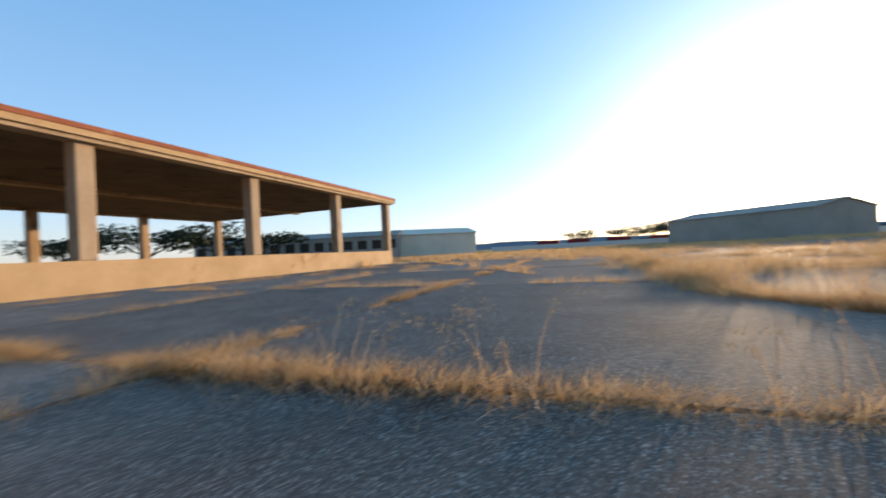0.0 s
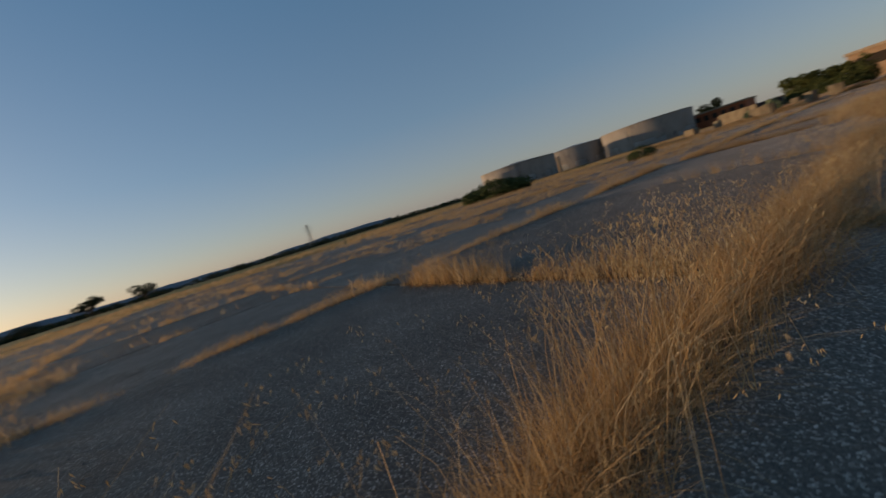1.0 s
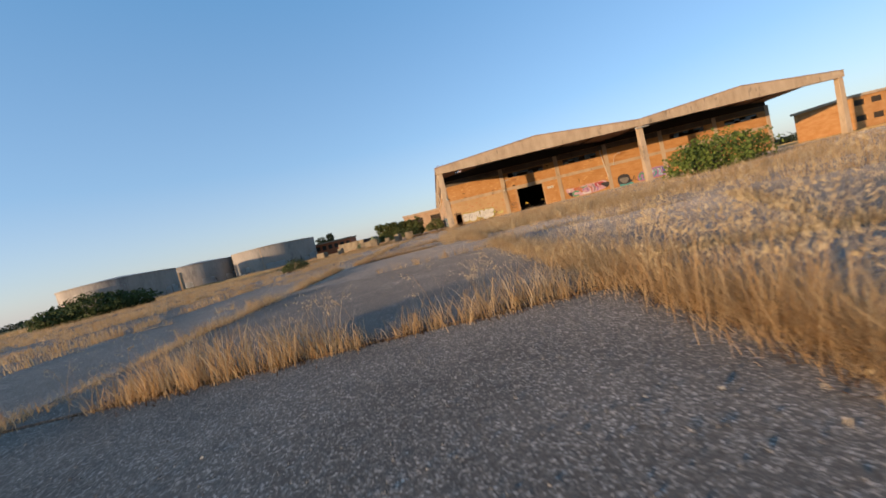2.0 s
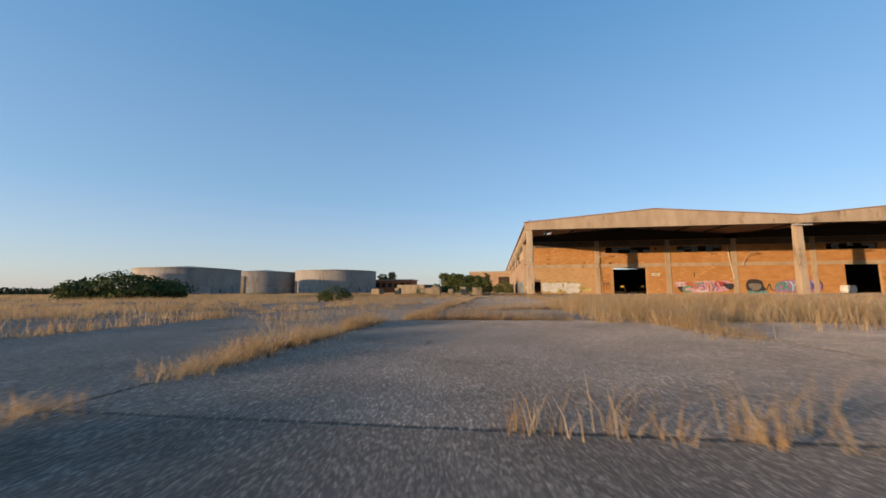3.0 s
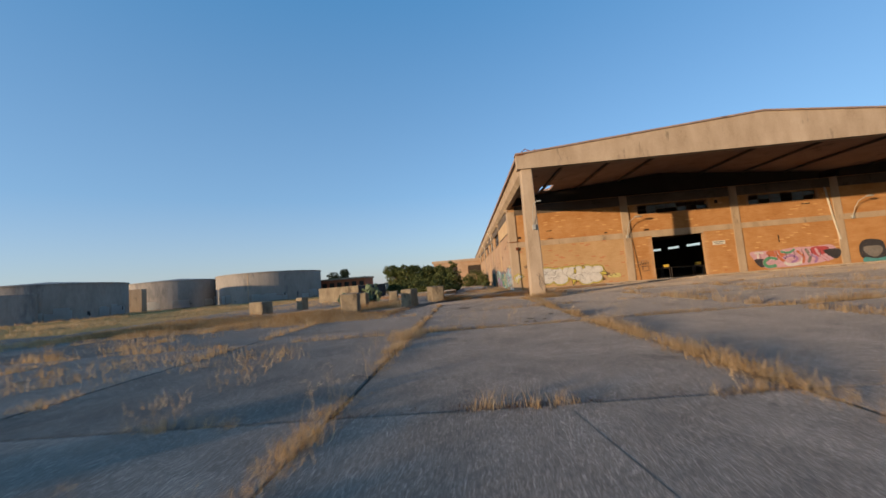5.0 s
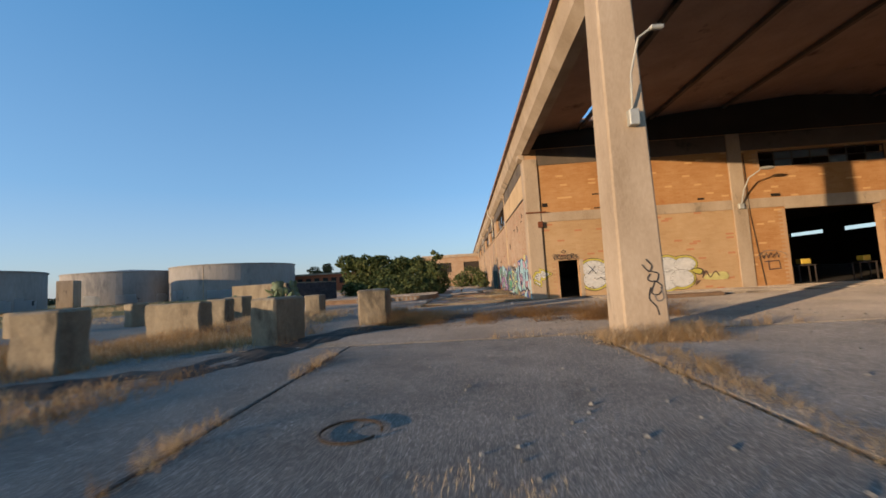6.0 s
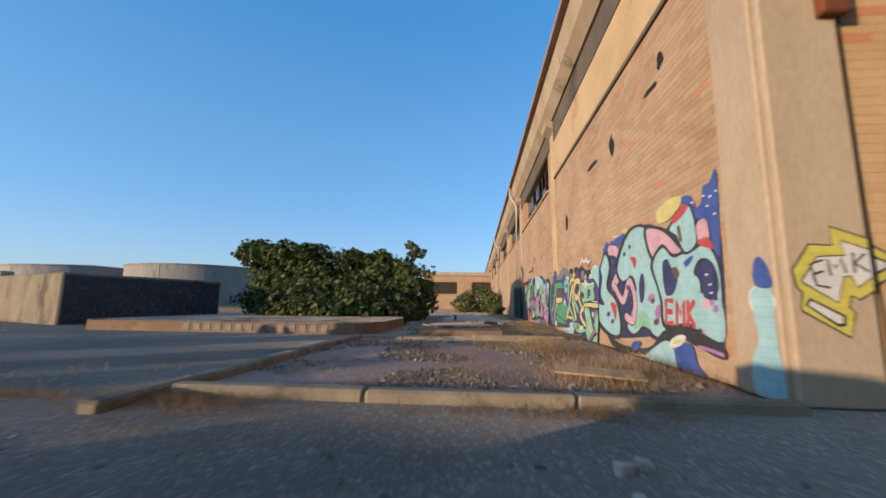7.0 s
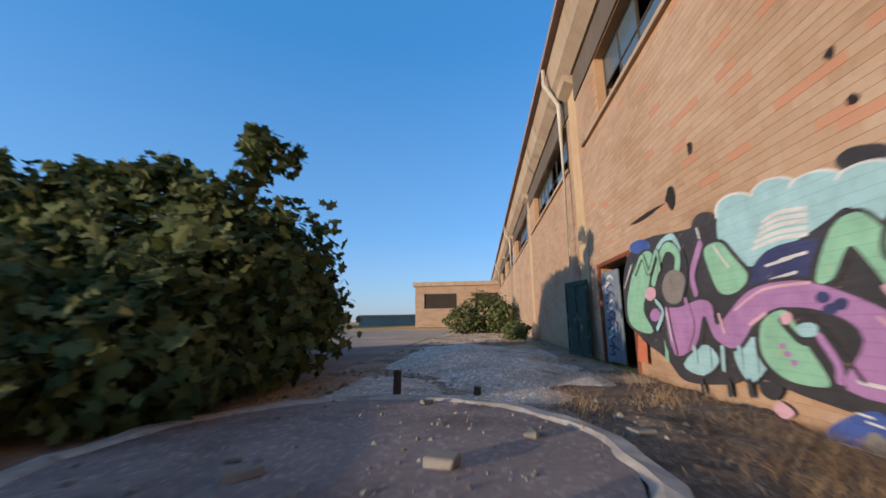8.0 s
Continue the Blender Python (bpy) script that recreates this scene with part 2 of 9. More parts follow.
def mesh_np(name, verts, faces, material, parent=None, label=""):
    """A mesh from numpy arrays of vertices and of triangles or quads."""
    me = bpy.data.meshes.new(name)
    k = faces.shape[1]
    me.vertices.add(len(verts))
    me.vertices.foreach_set("co", np.asarray(verts, np.float32).ravel())
    me.loops.add(faces.size)
    me.loops.foreach_set("vertex_index", np.asarray(faces, np.int32).ravel())
    me.polygons.add(len(faces))
    me.polygons.foreach_set("loop_start", np.arange(0, faces.size, k, dtype=np.int32))
    me.update(calc_edges=True)
    me.shade_flat()
    me.validate()
    me.materials.append(material)
    ob = new(name, me)
    if parent is not None:
        ob.parent = parent
    if label:
        ob["label"] = label
    return ob

# ---- ground and pavement ----
XL = [-57.0, -51.4, -45.8, -40.2, -34.6, -29.0, -23.4, -17.8, -12.2, -6.6, -1.0, 4.6, 10.2, 15.8, 21.4, 27.0, 32.6, 38.2, 43.8, 49.4, 55.0]
YL = [-107.0, -99.5, -92.0, -84.7, -77.6, -70.5, -63.2, -55.6, -50.4, -43.2, -34.8, -27.1, -20.4, -13.0]


def joint_x(x, y):
    """The joints wander a little from one row of slabs to the next."""
    if x == -1.0 and y < -60:
        return -0.6
    if x == -6.6 and -80 < y < -56:
        return -7.2
    return x


# south-east of the start the slabs are laid askew, in line with the open shed
SD, SN = Vector((-0.5, -0.866, 0)), Vector((0.866, -0.5, 0))
SKEW_A, SKEW_B = 60.2, 36.46          # the first skewed row begins at SD . p = SKEW_A, the first column at SN . p = SKEW_B


def skew(a, b):
    """A point of the skewed grid: a metres along the shed, b metres across it."""
    p = SD * (SKEW_A + a) + SN * (SKEW_B + b)
    return (p.x, p.y)


def clip(poly, nx, ny, c):
    """The part of a convex outline where nx * x + ny * y <= c."""
    out = []
    for p, q in zip(poly, poly[1:] + poly[:1]):
        dp, dq = nx * p[0] + ny * p[1] - c, nx * q[0] + ny * q[1] - c
        if dp <= 0:
            out.append(p)
        if (dp < 0 < dq) or (dq < 0 < dp):
            k = dp / (dp - dq)
            out.append((p[0] + (q[0] - p[0]) * k, p[1] + (q[1] - p[1]) * k))
    return out


bm = bmesh.new()
rings = [0, 12, 30, 60, 120, 250, 600, 1500, 4000]
prev = None
for r in rings[1:]:
    ring = [bm.verts.new((r * math.cos(k * math.tau / 64), -30 + r * math.sin(k * math.tau / 64), -0.05)) for k in range(64)]
    if prev is None:
        bm.faces.new(ring)
    else:
        for k in range(64):
            bm.faces.new((prev[k], ring[k], ring[(k + 1) % 64], prev[(k + 1) % 64]))
    prev = ring
ground = part("ground", bm, M_FIELD)
tagged(ground, "flat dry earth field with straw-coloured weeds to the horizon", "ground", kind="structure")
pavement = base("pavement", (0, -57, 0))
tagged(pavement, "weathered grey concrete slab apron with weedy joints", "pavement", kind="structure")
box("joint_bed", (XL[0] - 0.2, YL[0] - 0.2, -0.3), (XL[-1] + 0.2, YL[-1] + 0.05, -0.04), M_DIRT, pavement, "dark earth bed in the slab joints", bevel=0)

# ---- warehouse ----
M_GLASS = bpy.data.materials.new("dusty_glass")
M_GLASS.use_nodes = True
_b = M_GLASS.node_tree.nodes["Principled BSDF"]
_b.inputs["Base Color"].default_value, _b.inputs["Roughness"].default_value = rgb("6a7880"), 0.25
_b.inputs["Transmission Weight"].default_value = 0.5
M_FARSIDE = surface("tan_wall_far", SIDE_TONES, 0.5, 9, bump=0.3, stretch=(1, 1, 3.0), stain="a4704a", stain_scale=0.9, stain_at=0.60)
M_FARWALL = surface("ochre_wall_far", UPPER_TONES, 0.5, 9, bump=0.3, stretch=(1, 1, 3.0), stain="a8643c", stain_scale=0.9, stain_at=0.60)
M_PLASTER = surface("ochre_plaster", ["a08560", "b09570", "bda27e"], 0.7, 16, bump=0.25, stain="8c6c46", stain_scale=0.6, stain_at=0.58)

warehouse = base("warehouse", (0, 0, 0))
tagged(warehouse, "derelict ochre block warehouse with a concrete frame, canopy and graffiti", "warehouse")
FRONT_H, SIDE_LEN = 8.6, 118.0


def wall_pieces(u0, u1, z0, z1, holes):
    """The rectangles left of a wall when holes (u0, u1, z0, z1) are cut out."""
    us = sorted({u0, u1, *[e for h in holes for e in h[:2] if u0 < e < u1]})
    out = []
    for a, b in zip(us, us[1:]):
        cut = sorted((max(h[2], z0), min(h[3], z1)) for h in holes if h[0] < b - 1e-6 and h[1] > a + 1e-6)
        z = z0
        for c, d in cut:
            if c > z + 1e-6:
                out.append((a, b, z, c))
            z = max(z, d)
        if z < z1 - 1e-6:
            out.append((a, b, z, z1))
    return out


FRONT_HOLES = [(1.5, 2.65, 0.0, 2.1), (14.0, 19.0, 0.0, 4.2), (46.8, 51.5, 0.0, 4.3),
               (12.95, 19.8, 6.6, 7.5), (23.7, 30.2, 6.6, 7.5), (44.6, 51.4, 6.6, 7.5), (55.3, 61.8, 6.6, 7.5)]
SIDE_PIL = [(0.0, 0.72)] + [(10.9 + 11.3 * k, 11.75 + 11.3 * k) for k in range(10)]
SIDE_HOLES = [(19.35, 21.35, 0.0, 2.3)] + [(12.3 + 11.3 * k, 20.3 + 11.3 * k, 5.85, 7.45) for k in range(9)]
def walled(name, label, spans, material, parent):
    """A wall as solid sections round its openings: the first carries the others."""
    first = None
    for lo, hi in spans:
        ob = box(name if first is None else "wall_section", lo, hi, material, parent if first is None else first, label if first is None else "", bevel=0)
        first = first or ob
    return first


front_wall = walled("front_wall", "ochre block front wall with a tall doorway", [((a, 0.0, c), (b, 0.4, d)) for a, b, c, d in wall_pieces(0.0, 64.0, 0.0, FRONT_H, FRONT_HOLES)], M_MORTAR, warehouse)
side_wall = walled("side_wall", "long ochre block side wall covered in graffiti", [((0.0, a, c), (0.4, b, d)) for a, b, c, d in wall_pieces(0.4, SIDE_LEN, 0.0, 8.3, SIDE_HOLES)], M_MORTAR, warehouse)
# inner skin and back close the hall; its shade is painted as dark plaster
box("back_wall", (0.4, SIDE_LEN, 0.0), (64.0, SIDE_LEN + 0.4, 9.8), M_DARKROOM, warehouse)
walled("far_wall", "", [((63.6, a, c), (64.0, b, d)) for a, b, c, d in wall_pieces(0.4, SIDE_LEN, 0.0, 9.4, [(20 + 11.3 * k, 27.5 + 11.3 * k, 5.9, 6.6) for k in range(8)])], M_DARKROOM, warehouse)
box("floor", (0.4, 0.02, -0.1), (63.6, SIDE_LEN, 0.02), M_CONC_DARK, warehouse, bevel=0)

# concrete frame: pilasters, bands
for x in (11.25, 21.9, 31.5, 42.4, 53.0):
    box("pilaster", (x, -0.09, 0.0), (x + 0.75, 0.0, FRONT_H), M_CONC, warehouse, bevel=0.015)
box("corner_pilaster", (-0.06, -0.1, 0.0), (0.72, 0.0, 8.0), M_CONC, warehouse, bevel=0.02)
box("pilaster", (63.3, -0.09, 0.0), (64.05, 0.0, FRONT_H), M_CONC, warehouse)
for a, b in ((0.72, 11.25), (12.0, 14.0), (19.0, 21.9), (22.65, 31.5), (32.25, 42.4), (43.15, 46.8), (51.5, 53.0), (53.75, 63.3)):
    box("band", (a, -0.05, 4.33), (b, 0.0, 4.86), M_CONC, warehouse, bevel=0.012)
box("lintel", (14.0, -0.05, 4.2), (19.0, 0.0, 4.86), M_CONC, warehouse, bevel=0.012)
box("lintel", (46.8, -0.05, 4.3), (51.5, 0.0, 4.86), M_CONC, warehouse, bevel=0.012)
# canopy shade over the ring beams is painted by the dark concrete
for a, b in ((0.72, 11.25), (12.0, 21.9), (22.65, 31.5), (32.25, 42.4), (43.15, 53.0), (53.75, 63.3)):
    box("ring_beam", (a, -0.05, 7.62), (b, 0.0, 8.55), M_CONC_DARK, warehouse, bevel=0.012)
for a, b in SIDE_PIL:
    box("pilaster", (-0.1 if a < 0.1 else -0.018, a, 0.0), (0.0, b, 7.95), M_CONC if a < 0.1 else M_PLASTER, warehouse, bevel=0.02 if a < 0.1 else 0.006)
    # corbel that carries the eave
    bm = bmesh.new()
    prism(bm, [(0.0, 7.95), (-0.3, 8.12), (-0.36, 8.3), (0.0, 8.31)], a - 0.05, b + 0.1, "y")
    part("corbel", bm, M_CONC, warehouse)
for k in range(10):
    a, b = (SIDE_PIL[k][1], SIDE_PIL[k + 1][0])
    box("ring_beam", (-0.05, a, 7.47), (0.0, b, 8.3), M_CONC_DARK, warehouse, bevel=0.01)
    if k:
        box("sill", (-0.09, a + 0.5, 5.76), (0.3, b - 0.45, 5.86), M_CONC, warehouse, bevel=0.01)
box("infill_panel", (-0.03, 0.75, 6.0), (0.0, 10.9, 7.45), M_PLASTER, warehouse, bevel=0.0)
box("trim", (-0.06, 0.75, 5.9), (0.0, 10.9, 6.0), M_CONC_DARK, warehouse, bevel=0.01)

# steel strip windows with missing panes
M_FRAME = surface("rusted_window_frame", ["2c2622", "3c332c", "4a4038"], 3, 30, rough=0.7)


def strip_window(axis, u0, u1, z0, z1, depth, seed):
    rnd = random.Random(seed)
    win = base("window", (0, 0, 0))
    win.parent = warehouse
    win["label"] = "rusted steel strip window with missing panes"
    n = max(3, int((u1 - u0) / 0.95))
    bm = bmesh.new()
    rails = [z0 + 0.03, (z0 + z1) / 2, z1 - 0.03]
    for i in range(n + 1):
        u = u0 + (u1 - u0) * i / n
        add_box(bm, *(((u - 0.025, depth, z0), (u + 0.025, depth + 0.05, z1)) if axis == "y" else ((depth, u - 0.025, z0), (depth + 0.05, u + 0.025, z1))))
    for z in rails:
        add_box(bm, *(((u0, depth + 0.004, z - 0.025), (u1, depth + 0.046, z + 0.025)) if axis == "y" else ((depth + 0.004, u0, z - 0.025), (depth + 0.046, u1, z + 0.025))))
    part("frame", bm, M_FRAME, win)
    for i in range(n):
        for a, b in zip(rails, rails[1:]):
            if rnd.random() < 0.5:
                p0, p1 = u0 + (u1 - u0) * i / n + 0.03, u0 + (u1 - u0) * (i + 1) / n - 0.03
                box("pane", *(((p0, depth + 0.02, a + 0.03), (p1, depth + 0.028, b - 0.03)) if axis == "y" else ((depth + 0.02, p0, a + 0.03), (depth + 0.028, p1, b - 0.03))), M_GLASS, win, bevel=0)


for i, (a, b, c, d) in enumerate(FRONT_HOLES[3:]):
    strip_window("y", a, b, c, d, 0.2, i)
for i, (a, b, c, d) in enumerate(SIDE_HOLES[1:]):
    strip_window("x", a, b, c, d, 0.22, 20 + i)

# front canopy: columns, gabled beams, edge beam, roof with ribs
BAYS = (-0.75, 31.6, 64.1)
RISE = 1.3


def bay_z(x, k):
    """Height of the canopy's top edge at x in bay k."""
    a, b = BAYS[k], BAYS[k + 1]
    t = (x - a) / (b - a)
    return 9.55 + RISE * (1 - abs(2 * t - 1))


for x in (-0.12, 31.65, 63.6):
    bm = bmesh.new()
    tube_bm(bm, [(x, -13.42, 0), (x, -13.42, 8.62)], [0.66, 0.53], 4)
    bmesh.ops.rotate(bm, cent=(x, -13.42, 0), matrix=Matrix.Rotation(radians(45), 3, "Z"), verts=bm.verts[:])
    bmesh.ops.bevel(bm, geom=bm.edges[:], offset=0.04, segments=1, affect="EDGES")
    col_ = part("column", bm, M_CONC, warehouse, "tapered weathered concrete column")
    if x < 0:
        canopy_column = col_
for k in (0, 1):
    a, b = BAYS[k], BAYS[k + 1]
    m = (a + b) / 2
    bm = bmesh.new()
    prism(bm, [(a + 0.02, 9.55), (m, 9.55 + RISE), (b - 0.02, 9.55), (b - 0.02, 8.6), (a + 0.02, 8.6)], -13.95, -13.35)
    part("front_beam", bm, M_CONC, warehouse)
    bm = bmesh.new()
    prism(bm, [(a - 0.03, 9.56), (m, 9.56 + RISE), (b, 9.56), (b, 9.66), (m, 9.66 + RISE), (a - 0.03, 9.66)], -14.05, -13.3)
    part("coping", bm, M_ROOF, warehouse)
    # roof skin: left slope has a hole over the canopy in the first bay
    for side in (0, 1):
        spans = [(-13.35, SIDE_LEN, 0.0, 1.0)]
        if k == 0 and side == 0:
            spans = [(-13.35, -3.2, 0, 1), (-3.2, -0.9, 0, 0.235), (-3.2, -0.9, 0.31, 1), (-0.9, SIDE_LEN, 0, 1)]
        for y0, y1, f0, f1 in spans:
            bm = bmesh.new()
            xa, xb = (a, m) if side == 0 else (m, b)
            p, q = xa + (xb - xa) * f0, xa + (xb - xa) * f1
            prism(bm, [(p, bay_z(p, k) - 0.02), (q, bay_z(q, k) - 0.02), (q, bay_z(q, k) - 0.22), (p, bay_z(p, k) - 0.22)], y0, y1)
            part("roof", bm, M_ROOF, warehouse)
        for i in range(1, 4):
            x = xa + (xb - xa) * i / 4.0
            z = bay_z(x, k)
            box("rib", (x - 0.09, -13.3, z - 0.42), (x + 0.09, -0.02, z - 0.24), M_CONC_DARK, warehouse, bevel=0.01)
# rear truss beam on the front wall, canopy shade put into its dark colour
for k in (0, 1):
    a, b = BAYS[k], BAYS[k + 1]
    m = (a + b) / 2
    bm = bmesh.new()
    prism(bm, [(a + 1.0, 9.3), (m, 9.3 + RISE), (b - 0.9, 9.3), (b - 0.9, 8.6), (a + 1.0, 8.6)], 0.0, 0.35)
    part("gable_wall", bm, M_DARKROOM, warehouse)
# edge beam along the eave: a slanted concrete gutter beam
bm = bmesh.new()
prism(bm, [(-0.58, 9.5), (-0.22, 9.5), (0.3, 8.75), (0.3, 8.33), (0.0, 8.32), (-0.12, 8.3), (-0.42, 8.62)], -13.34, SIDE_LEN)
part("edge_beam", bm, M_CONC, warehouse)
bm = bmesh.new()
prism(bm, [(-0.68, 9.5), (-0.2, 9.54), (-0.2, 9.64), (-0.68, 9.6)], -14.0, SIDE_LEN)
part("roof_edge", bm, M_RUST, warehouse)

# downpipes, door leaves, lamp arms, cables, wall sign
M_PIPE = surface("weathered_white_pipe", ["9c9484", "b4ab9a", "c4bcab"], 2, 20, rough=0.6, bump=0.15)
for y in (23.35, 45.9, 68.5):
    tube("downpipe", [(-0.68, y, 9.45), (-0.68, y, 8.8), (-0.24, y, 8.0), (-0.24, y, 0.25), (-0.32, y, 0.1)], 0.075, M_PIPE, warehouse, sides=10)
M_GREEN = surface("faded_green_door_paint", ["24302a", "2f3c34", "434f44"], 2.5, 30, rough=0.7, stain="7a7860", stain_scale=4.0, stain_at=0.57)
M_PALE = surface("pale_grey_door_paint", ["565c64", "6a7076", "7c8286"], 1.5, 30, rough=0.6, stain="3a3e44", stain_scale=3.0, stain_at=0.60)
leaf = box("door_leaf", (-0.05, 0.0, 0.0), (0.0, 1.25, 2.05), M_GREEN, warehouse, "open faded green steel door leaf", bevel=0.01)
leaf.matrix_world = pose(-0.14, 22.0, 0.05, 0, 0, 14)
for z in (0.15, 0.95, 1.1, 1.9):
    r_ = box("rail", (-0.075, 0.04, z), (-0.05, 1.21, z + 0.06), M_GREEN, warehouse, bevel=0.004)
    r_.matrix_world = pose(-0.14, 22.0, 0.05, 0, 0, 14)
for y in (0.04, 0.6, 1.15):
    r_ = box("stile", (-0.074, y, 0.215), (-0.05, y + 0.06, 0.945), M_GREEN, warehouse, bevel=0.004)
    r_.matrix_world = pose(-0.14, 22.0, 0.05, 0, 0, 14)
    r_ = box("stile", (-0.074, y, 1.165), (-0.05, y + 0.06, 1.895), M_GREEN, warehouse, bevel=0.004)
    r_.matrix_world = pose(-0.14, 22.0, 0.05, 0, 0, 14)
leaf = box("door_leaf", (-0.05, 0.0, 0.0), (0.0, 1.0, 2.1), M_PALE, warehouse, "half open dull grey steel door leaf", bevel=0.01)
leaf.matrix_world = pose(0.1, 20.25, 0.05, 0, 0, 3)
box("door_frame", (-0.04, 19.25, 0.0), (0.05, 19.36, 2.4), M_RUST, warehouse)
box("door_frame", (-0.04, 21.34, 0.0), (0.05, 21.45, 2.4), M_RUST, warehouse)
box("door_frame", (-0.041, 19.36, 2.3), (0.05, 21.34, 2.4), M_RUST, warehouse)
box("door_frame", (2.65, -0.03, 0.0), (2.85, 0.0, 2.12), M_CONC, warehouse, bevel=0.008)
M_LAMP = surface("grey_lamp_metal", ["8f8d84", "a5a298", "b3b0a6"], 3, 20, rough=0.5, metal=0.3)


def lamp_arm(x, y, z):
    arm = base("lamp_arm", (x, y, z))
    arm.parent = warehouse
    arm["label"] = "curved street lamp arm on a small box"
    tube("arm", [(x, y, z), (x + 0.02, y - 0.25, z + 0.7), (x + 0.15, y - 0.55, z + 1.3), (x + 0.5, y - 0.9, z + 1.6)], 0.035, M_LAMP, arm)
    bm = bmesh.new()
    bmesh.ops.create_uvsphere(bm, u_segments=12, v_segments=8, radius=0.5, matrix=Matrix.Translation((x + 0.8, y - 1.0, z + 1.66)) @ Matrix.Diagonal((0.8, 0.3, 0.2, 1)))
    part("head", bm, M_LAMP, arm)
    box("box", (x - 0.14, y - 0.02, z - 0.28), (x + 0.14, y + 0.14, z + 0.02), M_LAMP, arm, bevel=0.02)


lamp_arm(11.6, -0.24, 4.6)
lamp_arm(33.0, -0.24, 4.6)
arm = base("lamp_arm", (0.1, -14.0, 4.7))
arm.parent = warehouse
tube("arm", [(0.0, -13.88, 4.8), (-0.05, -14.1, 5.5), (0.03, -14.38, 6.1), (0.28, -14.48, 6.24)], 0.024, M_LAMP, arm)
box("box", (-0.11, -13.99, 4.45), (0.11, -13.8, 4.8), M_LAMP, arm, bevel=0.02)
box("head", (0.22, -14.54, 6.18), (0.5, -14.42, 6.27), M_LAMP, arm, bevel=0.03)
tube("cable", [(0.80, -0.03, 4.3), (0.80, -0.03, 2.0), (0.85, -0.03, 0.05)], 0.010, M_DIRT, warehouse, sides=6)
tube("cable", [(12.1, -0.05, 7.4), (12.12, -0.05, 4.0), (12.5, -0.05, 0.1)], 0.022, M_DIRT, warehouse, sides=6)
tube("conduit", [(30.9, -0.12, 7.6), (31.2, -0.12, 5.0), (31.6, -0.12, 2.4)], 0.08, M_PIPE, warehouse, sides=8)
M_SIGN = surface("white_sign_enamel", ["b0aca0", "c0bcb0", "ccc8bd"], 2, 20, rough=0.4, bump=0.05)
M_INK = surface("sign_grey_ink", ["4a4a4a", "5a5a5a"], 2, 20, bump=0)
sign_ = box("wall_sign", (19.75, -0.03, 2.9), (20.95, -0.012, 3.3), M_SIGN, warehouse, "small white wall sign with two grey lines", bevel=0.005)
box("line", (19.85, -0.034, 3.14), (20.85, -0.0305, 3.21), M_INK, sign_, bevel=0)
box("line", (20.0, -0.034, 2.99), (20.7, -0.0305, 3.05), M_INK, sign_, bevel=0)
# wall bracket boxes; wall holes as thin dark plates that paint their inner shade
M_VOID = surface("hole_shadow", ["1a1510", "241d16", "2e261d"], 3, 20, bump=0.6, bump_dist=0.05)
box("bracket", (0.5, -0.22, 4.02), (0.78, -0.1, 4.36), M_RUST, warehouse, bevel=0.02)
box("ledge", (-0.12, -0.2, 4.86), (1.0, -0.05, 4.93), M_RUST, warehouse, bevel=0.01)
for x, z, w, h in ((4.0, 5.75, 0.62, 0.07), (4.05, 4.95, 0.62, 0.06), (1.0, 5.3, 0.3, 0.22), (9.6, 5.05, 0.35, 0.1), (13.6, 5.0, 0.5, 0.16), (20.6, 7.2, 0.3, 0.35), (26.0, 3.0, 0.1, 0.7), (29.0, 6.2, 0.8, 0.1)):
    box("slot_shade_plate", (x - w / 2, -0.03, z - h / 2), (x + w / 2, -0.012, z + h / 2), M_VOID, warehouse, bevel=0.004, jitter=0.006)
for y, z, w, h in ((4.6, 4.62, 0.3, 0.45), (6.1, 4.68, 0.9, 0.14), (2.6, 4.8, 0.5, 0.12), (2.15, 5.1, 0.25, 0.3), (9.2, 3.75, 0.35, 0.5), (16.7, 3.38, 0.14, 0.2), (14.5, 3.22, 0.1, 0.1), (14.4, 2.74, 0.1, 0.1), (17.4, 2.9, 0.3, 0.4), (18.4, 2.85, 1.4, 0.08), (13.4, 4.4, 0.1, 0.1)):
    rs_ = random.Random(int(y * 10))
    bm = bmesh.new()
    prism(bm, [(y + w * 0.55 * math.cos(k * math.tau / 11) * rs_.uniform(0.6, 1.15), z + h * 0.55 * math.sin(k * math.tau / 11) * rs_.uniform(0.6, 1.15)) for k in range(11)], -0.014, 0.0, "x")
    part("hole_shade_plate", bm, M_VOID, warehouse)
# pale lamp bar on the second column, junk on the first
box("lamp_bar", (30.7, -14.16, 8.25), (32.9, -13.98, 8.42), M_LAMP, warehouse, "long pale lamp bar on the column head", bevel=0.03)
tube("bent_bar", [(-0.4, -13.8, 9.7), (-0.1, -13.9, 9.95), (0.3, -13.95, 9.72), (0.6, -13.9, 9.85)], 0.03, M_RUST, warehouse)

# ---- yard in front of and beside the warehouse ----
M_YARD = surface("old_asphalt_yard", ["615850", "74695e", "877b6e", "998c7d"], 0.35, 40, bump=0.5, bump_dist=0.012, stain="857560", stain_scale=0.45, stain_at=0.58, fine_mix=0.4, speck=0.35, speck_scale=40, spec=0.1, powdery=1.0)
M_PINK = surface("dusty_pink_floor", ["8a6e62", "9c7f72", "ab8f80"], 0.8, 25, bump=0.4, stain="5a5048", stain_scale=0.6, stain_at=0.52, speck=0.4, speck_scale=45)
M_PALE_DUST = surface("pale_dusty_concrete", ["6e6256", "817465", "948676", "a29484"], 0.7, 22, bump=0.5, stain="574d42", stain_scale=0.8, stain_at=0.51, speck=0.6, speck_scale=40, spec=0.1, powdery=1.0)
